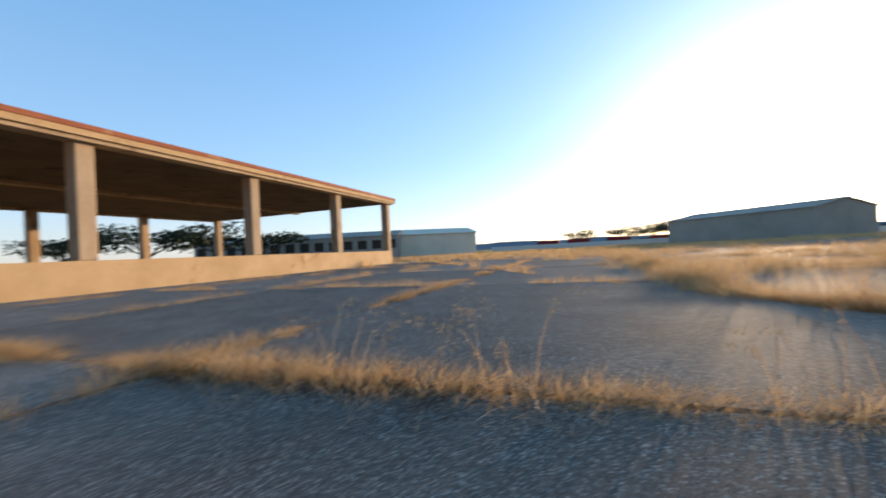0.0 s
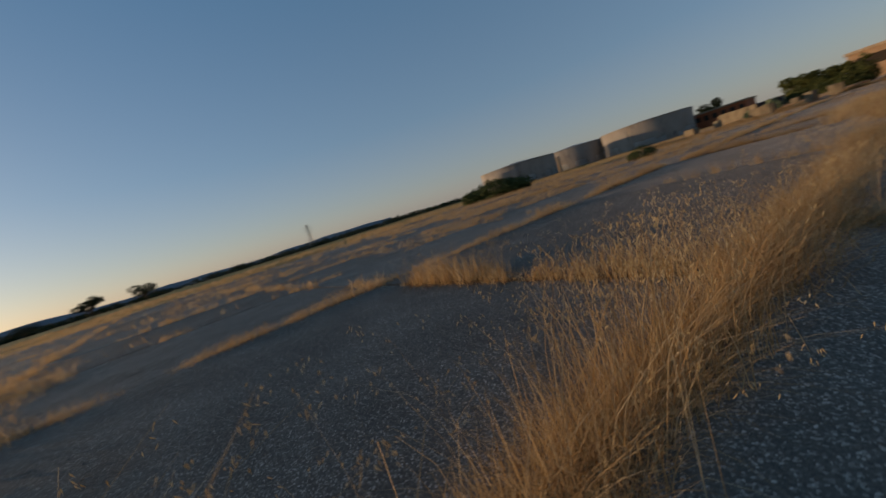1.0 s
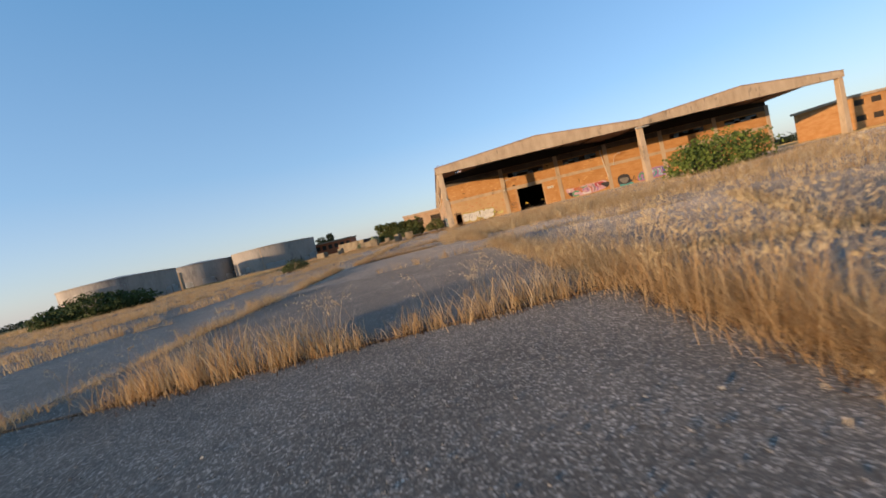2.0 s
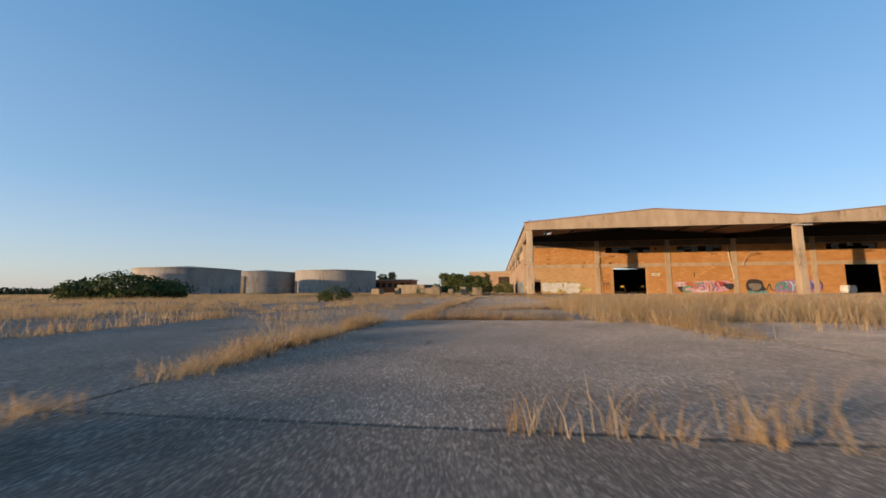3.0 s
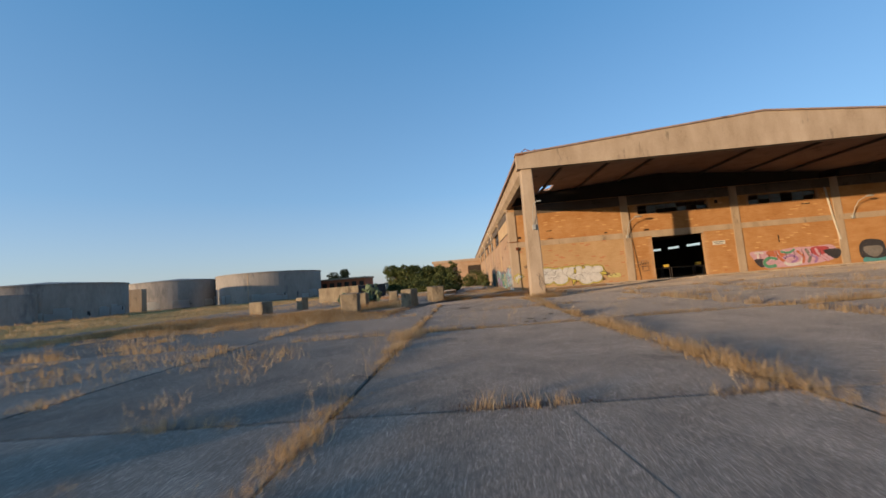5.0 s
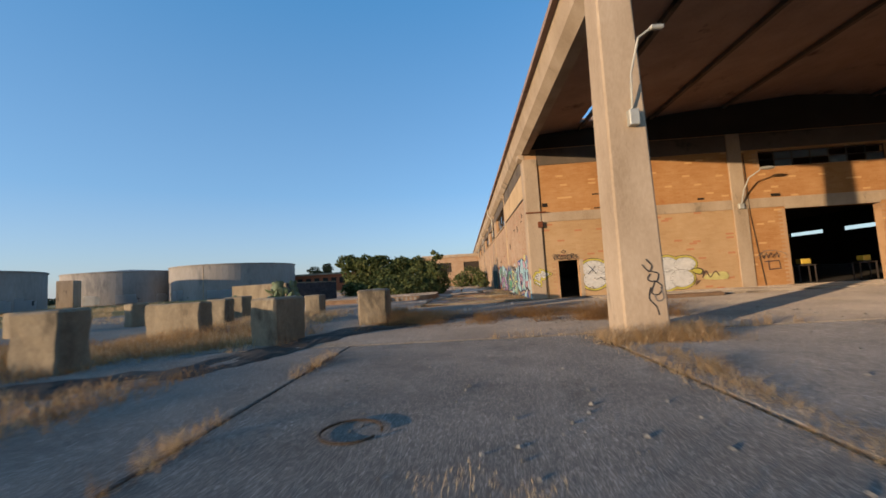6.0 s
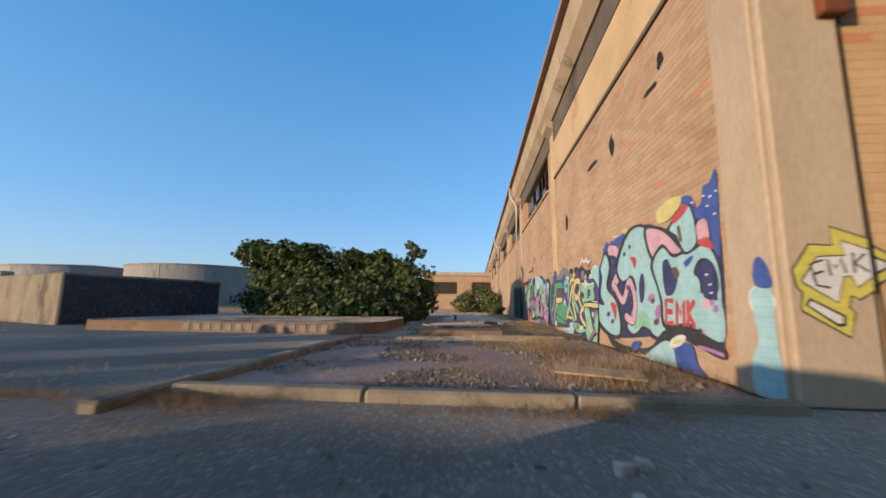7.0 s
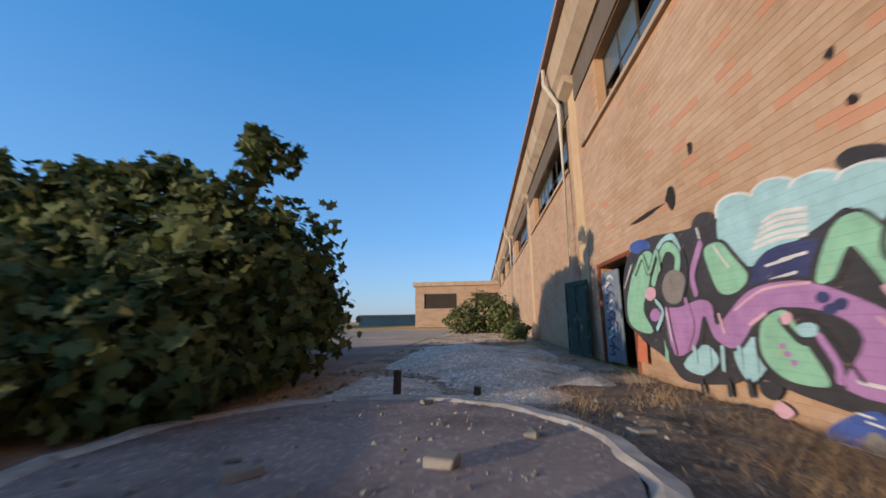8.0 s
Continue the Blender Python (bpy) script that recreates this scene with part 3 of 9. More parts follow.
bm = bmesh.new()
prism(bm, [(-34.0, -12.9), (66.0, -12.9), (66.0, -0.1), (-34.0, -0.1)], -0.2, -0.004, "z")
yard = part("yard", bm, M_YARD)
tagged(yard, "cracked dusty asphalt yard before the warehouse", "yard", kind="structure")
box("yard", (-34.0, -0.1, -0.2), (-6.25, 60.0, -0.002), M_YARD, yard, bevel=0)
box("floor", (-6.25, -0.1, -0.2), (-0.1, 6.4, -0.02), M_PINK, yard, "dusty pink painted floor with debris", bevel=0)
box("path", (-6.25, 6.4, -0.2), (-0.1, 60.0, -0.012), M_PALE_DUST, yard, "pale dusty concrete path by the wall", bevel=0)
box("apron", (3.0, -3.6, -0.01), (64.0, -0.1, 0.06), M_PALE_DUST, yard, bevel=0.02)


M_KERB = surface("chipped_kerb", ["6e6252", "82745f", "94866e"], 2.0, 25, bump=0.5, stain="58503f", stain_scale=1.4, stain_at=0.54)


def kerb(x0, x1, y, z=0.16, w=0.22, along="x", step=1.15):
    k = base("kerb", (x0, y, 0))
    tagged(k, "chipped concrete kerb with a worn ochre edge", "kerb", "kerbs in the yard", "structure")
    u, n = x0, 0
    while u < x1 - 0.2:
        e = min(u + step, x1)
        lo, hi = ((u, y, -0.05), (e - 0.012, y + w, z)) if along == "x" else ((y, u, -0.05), (y + w, e - 0.012, z))
        box("kerbstone", lo, hi, M_KERB, k, bevel=0.03, jitter=0.012)
        u, n = e, n + 1
    return k


kerb(-6.2, -0.16, -0.42, 0.11, 0.2, step=2.0)
kerb(-3.2, -0.75, 6.5, 0.125, 0.24, step=2.6)
kerb(-6.3, -3.85, 6.6, 0.035, 0.3)
kerb(-1.1, 6.55, -6.45, 0.1, 0.2, "y")

# raised platform with a rounded corner, and round concrete bases
M_EDGE = surface("brown_stained_concrete", ["6a523e", "7c624a", "8d735a"], 1.2, 22, bump=0.4, stain="574434", stain_scale=1.1, stain_at=0.55)
platform = base("platform", (-10, 12, 0))
tagged(platform, "low raised concrete platform with a rounded corner and rusty edge", "platform")
outline = [(-15.5, 7.35), (-7.4, 7.35)] + [(-7.4 + 1.2 * math.sin(a), 8.55 - 1.2 * math.cos(a)) for a in [radians(d) for d in range(15, 91, 15)]]
outline += [(-6.25, 11.0)] + [(-8.2 + 1.95 * math.cos(a), 12.4 + 2.4 * math.sin(a)) for a in [radians(d) for d in range(10, 91, 16)]] + [(-15.5, 14.8)]
bm = bmesh.new()
prism(bm, outline, -0.05, 0.30, "z")
part("edge", bm, M_EDGE, platform, "brown stained concrete edge band")
bm = bmesh.new()
prism(bm, [(x * 0.998 - 0.02, y) for x, y in outline], 0.30, 0.34, "z")
part("top", bm, M_PALE_DUST, platform)
M_PAINTBAR = surface("faded_white_lettering", ["6e675d", "7d766b", "8c857a"], 3, 30, bump=0.1)
for i in range(14):
    box("bar", (-12.2 + i * 0.34, 7.335, 0.06), (-12.0 + i * 0.34, 7.349, 0.26), M_PAINTBAR, platform, bevel=0)
tank_base = base("tank_base", (-3.7, 10, 0))
tagged(tank_base, "square concrete plinth with a round cap", "plinth")
box("plinth", (-4.95, 7.75, -0.05), (-2.3, 12.6, 0.16), M_EDGE, tank_base, bevel=0.04, jitter=0.01)
bm = bmesh.new()
tube_bm(bm, [(-3.75, 10.2, 0.16), (-3.75, 10.2, 0.21)], [1.3, 1.26], 40)
part("cap", bm, M_PALE_DUST, tank_base)
bm = bmesh.new()
tube_bm(bm, [(-3.75 + 1.3 * math.cos(k * 0.16), 10.2 + 1.3 * math.sin(k * 0.16), 0.2) for k in range(3, 38)], 0.035, 6)
part("rim", bm, M_PALE_DUST, tank_base, "broken raised rim")
M_DISC = surface("smooth_brown_screed", ["786860", "88776d", "988679"], 0.6, 18, bump=0.25, stain="63564d", stain_scale=0.5, stain_at=0.5, speck=0.25, speck_scale=25)
M_RIM = surface("pale_rim_mortar", ["83796d", "998e81", "ada396", "bfb5a8"], 2.2, 28, bump=0.6, stain="71675b", stain_scale=1.6, stain_at=0.55)
disc = base("round_base", (-4.1, 14.4, 0))
tagged(disc, "round concrete base with a pale worn rim", "plinth")
bm = bmesh.new()
tube_bm(bm, [(-4.1, 14.4, -0.05), (-4.1, 14.4, 0.06)], 2.09, 56)
part("slab", bm, M_DISC, disc)
bm = bmesh.new()
rings_ = [[bm.verts.new((-4.1 + r * math.cos(k * math.tau / 56), 14.4 + r * math.sin(k * math.tau / 56), z)) for k in range(56)] for r, z in ((2.32, -0.05), (2.27, 0.08), (2.13, 0.085), (2.06, 0.055))]
for a, b in zip(rings_, rings_[1:]):
    for k in range(56):
        bm.faces.new((a[k], a[(k + 1) % 56], b[(k + 1) % 56], b[k]))
for v in bm.verts:
    c = noise.noise(Vector((v.co.x * 1.7, v.co.y * 1.7, 4.0)))
    v.co += Vector((v.co.x + 4.1, v.co.y - 14.4, 0)).normalized() * 0.09 * c + Vector((0, 0, 0.02 * noise.noise(v.co * 4)))
part("rim", bm, M_RIM, disc, "pale chipped rim")
for x, y, h in ((-4.24, 17.0, 0.36), (-3.1, 17.2, 0.1)):
    bm = bmesh.new()
    tube_bm(bm, [(x, y, -0.02), (x + 0.01, y, h)], [0.06, 0.055], 10)
    tagged(part("steel_stub", bm, M_DIRT), "short rusty steel pipe stub in the ground", "pipe", "pipe stubs")


# low open pit with a concrete rim
PIT = pose(-7.62, -3.72, 0, 0, 0, -17)
pit = base("concrete_pit", (-7.6, -3.7, 0))
tagged(pit, "low open pit with a chipped concrete rim", "pit")
for lo, hi in (((-0.75, 0.62, -0.05), (0.75, 0.78, 0.17)), ((-0.75, -0.78, -0.05), (0.75, -0.62, 0.15)), ((0.6, -0.615, -0.05), (0.76, 0.615, 0.16)), ((-0.76, -0.615, -0.05), (-0.6, 0.615, 0.16))):
    box("rim_wall", lo, hi, M_KERB, pit, bevel=0.02, jitter=0.01, m=PIT)
box("pit_floor", (-0.59, -0.61, -0.05), (0.59, 0.61, 0.012), M_DIRT, pit, bevel=0, m=PIT)


# ---- concrete blocks ----
M_OLDCONC = surface("stained_block_concrete", ["5a4e3e", "716451", "847660", "948770"], 1.1, 20, bump=0.6, bump_dist=0.015, stain="4f4537", stain_scale=1.0, stain_at=0.55, stretch=(1, 1, 0.5))


def concrete_block(x0, x1, y0, y1, h, rz=0.0, label="weathered concrete block standing in dry grass"):
    w, d = x1 - x0, y1 - y0
    bm = bmesh.new()
    add_box(bm, (-w / 2, -d / 2, -0.1), (w / 2, d / 2, h), 0.05)
    bmesh.ops.subdivide_edges(bm, edges=[e for e in bm.edges if e.calc_length() > 0.5], cuts=5, use_grid_fill=True)
    for v in bm.verts:
        v.co += Vector((0.03, 0.03, 0.025)) * (noise.noise(v.co * 2.3 + Vector((x0, y0, 0))) + 0.7 * noise.noise(v.co * 7.1 + Vector((y0, x0, 0))))
    ob = part("concrete_block", bm, M_OLDCONC)
    ob.matrix_world = pose((x0 + x1) / 2, (y0 + y1) / 2, 0, 0, 0, rz)
    return tagged(ob, label, "block", "concrete blocks")


for x, y, w, d, h, turn in ((-7.17, -7.95, 1.0, 1.1, 1.2, 4), (-7.62, -6.05, 1.05, 1.3, 1.2, -3), (-8.95, -11.7, 0.82, 1.2, 1.22, -14), (-12.1, -1.1, 0.82, 1.15, 1.02, 5), (-20.55, -3.2, 0.85, 0.75, 1.15, -28),
                         (-12.4, -14.5, 1.1, 0.7, 1.28, 0), (-14.75, -5.3, 0.85, 0.8, 1.15, 5), (-16.6, -0.9, 1.1, 1.0, 1.16, 0), (-23.2, -5.8, 1.6, 1.2, 1.1, -20)):
    concrete_block(x - w / 2, x + w / 2, y - d / 2, y + d / 2, h, turn)
concrete_block(-14.8, -12.6, -9.5, -8.9, 1.17, -8, "long ochre stained concrete block in dry grass")
M_DARKPAINT = surface("dark_painted_concrete", ["2c2c30", "3a3a3e", "4a4a4c"], 1.2, 25, bump=0.4, stain="6a6a68", stain_scale=1.4, stain_at=0.60)
M_SCRAWL = surface("dull_grey_scrawl", ["4c4c4e", "5c5c5d", "6e6d6c"], 3, 30, bump=0.1)
low_wall = base("low_wall", (-20.4, 13.1, 0), -22)
tagged(low_wall, "broad low concrete block with dark scrawled paint on its side", "wall")
LOW = low_wall.matrix_world.copy()
bm = bmesh.new()
add_box(bm, (-3.3, -3.1, -0.1), (3.3, 3.1, 1.95), 0.05, m=LOW)
part("body", bm, M_OLDCONC, low_wall)
box("painted_side", (3.3, -3.0, 0.03), (3.312, 3.0, 1.85), M_DARKPAINT, low_wall, "dark painted side with grey scrawl", bevel=0, m=LOW)
rnd = random.Random(5)
for i in range(150):
    y, z, r = -2.8 + i * 0.037, 0.2 + 1.45 * rnd.random(), 0.06 + 0.16 * rnd.random()
    a0 = rnd.random() * 6
    tube("scrawl", [LOW @ Vector((3.316, y + r * math.cos(a0 + k * 0.6), z + r * 1.2 * math.sin(a0 + k * 0.6))) for k in range(8)], 0.009, M_SCRAWL, low_wall, sides=4)


# ---- leaves, bushes, trees ----
def leaf_cloud(name, centres, count, size, material, parent=None, seed=1, flat=0.35, lobed=False):
    """Many small leaves scattered in the shells of several ellipsoids (x, y, z, rx, ry, rz)."""
    rs = np.random.RandomState(seed)
    w = np.array([c[3] * c[4] + c[3] * c[5] for c in centres])
    pick = rs.choice(len(centres), count, p=w / w.sum())
    c = np.array(centres)[pick]
    d = rs.normal(size=(count, 3))
    d /= np.linalg.norm(d, axis=1)[:, None]
    rad = 0.62 + 0.42 * rs.rand(count) ** 0.6
    lump = 1 + 0.16 * np.sin(d[:, 0] * 7 + c[:, 0]) * np.cos(d[:, 2] * 6 + c[:, 1]) + 0.1 * np.sin(d[:, 1] * 13 + c[:, 2])
    p = c[:, :3] + d * c[:, 3:6] * (rad * lump)[:, None]
    keep = p[:, 2] > 0.08
    p, d = p[keep], d[keep]
    n = len(p)
    nrm = d * 0.6 + rs.normal(size=(n, 3)) * 0.5 + np.array([0, 0, flat])
    nrm /= np.linalg.norm(nrm, axis=1)[:, None]
    t = np.cross(nrm, rs.normal(size=(n, 3)))
    t /= np.linalg.norm(t, axis=1)[:, None]
    b = np.cross(nrm, t)
    s = size * (0.6 + 0.8 * rs.rand(n))[:, None]
    if lobed:
        # a lobed leaf: seven points round a middle
        fan = [(-0.5, 0.0), (-0.2, 0.34), (0.05, 0.2), (0.3, 0.42), (0.32, 0.14), (0.62, 0.0), (0.32, -0.14), (0.3, -0.42), (0.05, -0.2), (-0.2, -0.34)]
        v = np.stack([p + s * (u * t + q * b) + nrm * s * (0.12 * abs(q)) * -1 for u, q in fan], 1).reshape(-1, 3)
        k = len(fan)
        tri = np.array([(0, i, i + 1) for i in range(1, k - 1)])
        f = (np.arange(n)[:, None, None] * k + tri[None]).reshape(-1, 3)
    else:
        v = np.stack([p - s * 0.5 * t, p + s * 0.3 * b, p + s * 0.6 * t, p - s * 0.3 * b], 1).reshape(-1, 3)
        f = np.arange(n * 4).reshape(-1, 4)
    return mesh_np(name, v, f, material, parent)


def bush(name, label, centres, count, size, material, stems, seed, lobed=False):
    b = base(name, (centres[0][0], centres[0][1], 0))
    tagged(b, label, "bush")
    rs = random.Random(seed)
    bm = bmesh.new()
    for _ in range(stems):
        c = rs.choice(centres)
        a = rs.random() * math.tau
        x0, y0 = c[0] + rs.uniform(-0.4, 0.4), c[1] + rs.uniform(-0.4, 0.4)
        ex, ey, ez = c[0] + c[3] * 0.75 * math.cos(a), c[1] + c[4] * 0.75 * math.sin(a), c[2] + c[5] * rs.uniform(0.1, 0.7)
        tube_bm(bm, [(x0, y0, -0.05), ((x0 * 2 + ex) / 3, (y0 * 2 + ey) / 3, ez * 0.5), (ex, ey, ez)], [0.07, 0.045, 0.015], 6)
    part("stems", bm, M_BARK, b)
    lf = leaf_cloud("leaves", centres, count, size, material, None, seed, lobed=lobed)
    lf.parent = b
    lf.matrix_parent_inverse = b.matrix_world.inverted()
    return b


bush("fig_bush", "large dense dark green fig bush by the platform",
     [(-8.9, 18.1, 1.71, 2.30, 2.40, 1.99), (-11.9, 17.5, 1.80, 2.30, 2.30, 2.18), (-6.9, 17.5, 1.52, 1.50, 1.90, 1.71), (-14.5, 18.6, 1.71, 2.20, 2.00, 2.18), (-10.3, 20.9, 1.90, 3.20, 2.40, 2.09), (-10.7, 16.1, 1.14, 2.40, 1.50, 1.33), (-7.4, 16.2, 0.85, 1.30, 1.40, 0.95), (-13.7, 16.2, 1.14, 2.00, 1.40, 1.42), (-9.1, 14.7, 0.85, 1.50, 1.10, 1.04), (-11.9, 14.5, 0.85, 1.80, 1.10, 1.04),
      (-8.5, 17.3, 3.42, 0.70, 0.60, 0.57), (-10.1, 17.5, 3.52, 0.80, 0.70, 0.47), (-12.3, 16.9, 3.80, 0.90, 0.70, 0.47), (-14.9, 17.3, 3.70, 0.90, 0.70, 0.47), (-13.6, 16.6, 3.6, 1.5, 1.0, 0.7), (-15.6, 16.9, 3.7, 1.2, 0.9, 0.8), (-10.6, 13.5, 0.5, 2.4, 0.9, 0.65), (-8.3, 14.5, 0.5, 1.4, 1.0, 0.65), (-7.0, 15.7, 0.45, 1.2, 1.2, 0.6)], 47000, 0.21, M_LEAF, 46, 3, True)
fig = bpy.data.objects["fig_bush"]
for seed, (x, y, z) in enumerate(((-7.1, 17.1, 3.0), (-6.95, 17.0, 3.5), (-6.75, 17.1, 3.95), (-6.5, 16.9, 4.3), (-6.2, 17.1, 4.1), (-7.4, 16.9, 3.6), (-6.9, 17.3, 4.6), (-9.2, 16.9, 3.75), (-12.0, 16.8, 4.0), (-14.6, 17.2, 3.95))):
    sprig = leaf_cloud("sprig", [(x, y, z - 0.36, 0.3, 0.3, 0.26)], 64, 0.2, M_LEAF, None, 60 + seed, lobed=True)
    sprig.parent, sprig.matrix_parent_inverse = fig, fig.matrix_world.inverted()
tube("branch", [(-7.4, 17.4, 2.2), (-7.0, 17.1, 3.3), (-6.75, 17.05, 4.0), (-6.85, 17.2, 4.3)], [0.04, 0.03, 0.02, 0.01], M_BARK, fig, sides=6)
tube("branch", [(-6.9, 17.1, 3.5), (-6.5, 16.95, 3.8), (-6.3, 17.0, 4.0)], [0.025, 0.015, 0.008], M_BARK, fig, sides=6)


bush("shrub", "round green shrub growing against the wall", [(-2.6, 45.0, 1.4, 2.2, 2.0, 1.9), (-4.4, 44.0, 1.0, 1.5, 1.5, 1.3), (-1.3, 43.0, 1.2, 1.2, 1.5, 1.4)], 3500, 0.3, M_LEAF, 14, 4)
bush("shrub", "low dry green shrub at the foot of the wall", [(-1.2, 33.0, 0.4, 0.7, 1.6, 0.6)], 700, 0.2, M_LEAF, 8, 6)
bush("shrub", "wide green shrub in the dry field", [(-41.5, -31.0, 1.0, 4.2, 2.6, 1.6), (-38.6, -29.5, 0.8, 2.6, 2.0, 1.2), (-44.5, -32.5, 0.8, 2.4, 2.0, 1.1)], 9000, 0.3, M_SHRUB, 12, 7)
bush("shrub", "pale green shrub in dry grass before the warehouse", [(22.5, -40.0, 1.3, 3.6, 2.8, 1.9), (26.0, -38.5, 1.2, 3.0, 2.4, 1.7), (19.8, -41.0, 0.9, 2.0, 1.8, 1.3)], 4200, 0.3, grassy("dusty_green_leaves", ["4a5a26", "5f6c30", "74803c"]), 14, 8)
bush("shrub", "small olive shrub in dry grass", [(-15.3, -40.2, 0.5, 0.85, 0.8, 0.6), (-14.7, -40.0, 0.35, 0.55, 0.6, 0.42), (-16.0, -40.3, 0.35, 0.5, 0.6, 0.4)], 1700, 0.12, M_SHRUB, 12, 9)

# prickly pear
cactus = base("prickly_pear", (-15.0, 0.6, 0))
tagged(cactus, "grey green prickly pear cactus beside concrete blocks", "cactus")
M_CACTUS = surface("prickly_pear_skin", ["46523a", "5a6648", "717a5e"], 3, 40, rough=0.6, random_mix=0.3)
rs_ = random.Random(11)
for k in range(26):
    x, y = (-14.8 + rs_.gauss(0, 0.6), 0.7 + rs_.gauss(0, 0.35)) if k < 20 else (-17.8 + rs_.gauss(0, 0.3), 0.5 + rs_.gauss(0, 0.25))
    z, tall = 0.0, (1.75 if k < 20 else 0.9) * math.exp(-((x + 15.1) / 1.3) ** 2 if k < 20 else 0)
    while z < max(0.5, tall):
        up = rs_.uniform(0.2, 0.29)
        tilt = Euler((rs_.gauss(0, 0.35), rs_.gauss(0, 0.35), rs_.random() * 6)).to_matrix().to_4x4()
        bm = bmesh.new()
        bmesh.ops.create_uvsphere(bm, u_segments=10, v_segments=7, radius=1.0, matrix=Matrix.Translation((x, y, z + up * 0.85)) @ tilt @ Matrix.Diagonal((up * 0.72, 0.035, up, 1)))
        part("pad", bm, M_CACTUS, cactus)
        x, y, z = x + rs_.gauss(0, 0.13), y + rs_.gauss(0, 0.13), z + up * 1.45


def tree(x, y, h, spread, seed, leaves=1500, label="dark tree on the horizon"):
    t = base("tree", (x, y, 0))
    tagged(t, label, "tree", "trees on the horizon")
    rs = random.Random(seed)
    bm = bmesh.new()
    tube_bm(bm, [(x, y, -0.1), (x + 0.1, y, h * 0.25), (x + rs.uniform(-0.3, 0.3), y, h * 0.55)], [h * 0.04, h * 0.03, h * 0.015], 8)
    cs = []
    for k in range(6):
        a = k * 1.05 + rs.random()
        ex, ey, ez = x + spread * 0.55 * math.cos(a), y + spread * 0.55 * math.sin(a), h * rs.uniform(0.55, 0.85)
        tube_bm(bm, [(x + 0.1, y, h * 0.3), ((x + ex) / 2, (y + ey) / 2, ez * 0.75), (ex, ey, ez)], [h * 0.018, h * 0.012, h * 0.005], 5)
        cs.append((ex, ey, ez, spread * rs.uniform(0.3, 0.48), spread * rs.uniform(0.3, 0.48), h * rs.uniform(0.12, 0.22)))
    part("trunk", bm, M_BARK, t)
    lf = leaf_cloud("crown", cs, leaves, h * 0.07, M_LEAF_DARK, None, seed)
    lf.parent = t
    lf.matrix_parent_inverse = t.matrix_world.inverted()
    return t


tree(-137.4, -89.0, 6.2, 4.0, 21)
tree(-138.5, -77.0, 5.6, 3.6, 22)
tree(-133.5, -108.4, 4.6, 3.4, 23)
tree(-134.5, -101.0, 3.6, 3.4, 24)
tree(-59.8, 127.0, 10.6, 5.4, 25, label="small dark tree behind a brick building")
for i, (x, y, h, s) in enumerate(((-75, -208, 6.5, 7), (-88, -200, 7.0, 7), (-96, -195, 8.0, 8), (-101, -190, 8.2, 8), (-104, -187, 6.5, 6))):
    tree(x, y, h, s, 30 + i, 1400)
for i, (x, y, h, s) in enumerate(((38, -135, 8, 8), (31, -142, 8.5, 8), (47, -132, 7, 7), (24, -150, 7, 7))):
    tree(x, y, h, s, 40 + i, 1400, "dark tree behind the open shed")

# far tree line and bushes on the horizon, too many to count
rs = np.random.RandomState(9)
cs = []
for i in range(300):
    a = radians(20 + 125 * rs.rand())
    d = 330 + 160 * rs.rand()
    cs.append((-5 - d * math.sin(a), -60 + d * math.cos(a), 1.0, 7 + 6 * rs.rand(), 7 + 6 * rs.rand(), 2.0 + 2.4 * rs.rand()))
for i in range(120):
    a = radians(-30 - 120 * rs.rand())
    d = 330 + 160 * rs.rand()
    cs.append((-5 - d * math.sin(a), -60 + d * math.cos(a), 1.2, 8 + 6 * rs.rand(), 8 + 6 * rs.rand(), 2.4 + 3 * rs.rand()))
tagged(leaf_cloud("far_woods", cs, 42000, 2.2, M_LEAF_DARK, None, 9), "low dark tree line along the horizon", "woods", kind="stuff")

# hills on the horizon, distance haze painted into their grey-blue colour
M_HILL = surface("haze_tinted_far_hills", ["5a5f68", "646a72", "6e737a"], 0.002, 0.02, bump=0)
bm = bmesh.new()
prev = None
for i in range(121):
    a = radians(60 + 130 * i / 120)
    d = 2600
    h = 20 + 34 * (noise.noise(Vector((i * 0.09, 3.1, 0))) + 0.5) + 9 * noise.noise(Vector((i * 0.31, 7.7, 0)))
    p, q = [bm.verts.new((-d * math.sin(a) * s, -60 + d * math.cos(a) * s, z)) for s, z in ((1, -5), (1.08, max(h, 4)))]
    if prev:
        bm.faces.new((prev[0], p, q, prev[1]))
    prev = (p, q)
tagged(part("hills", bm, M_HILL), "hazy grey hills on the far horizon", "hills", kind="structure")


# ---- storage tanks ----
M_TANKPAINT = surface("whitewash_patches", ["a5a5a2", "b4b4b2", "c0c0bd"], 0.4, 5, bump=0.2)
M_TANKINK = surface("dark_scrawl", ["35373c", "44464a"], 0.5, 5, bump=0)


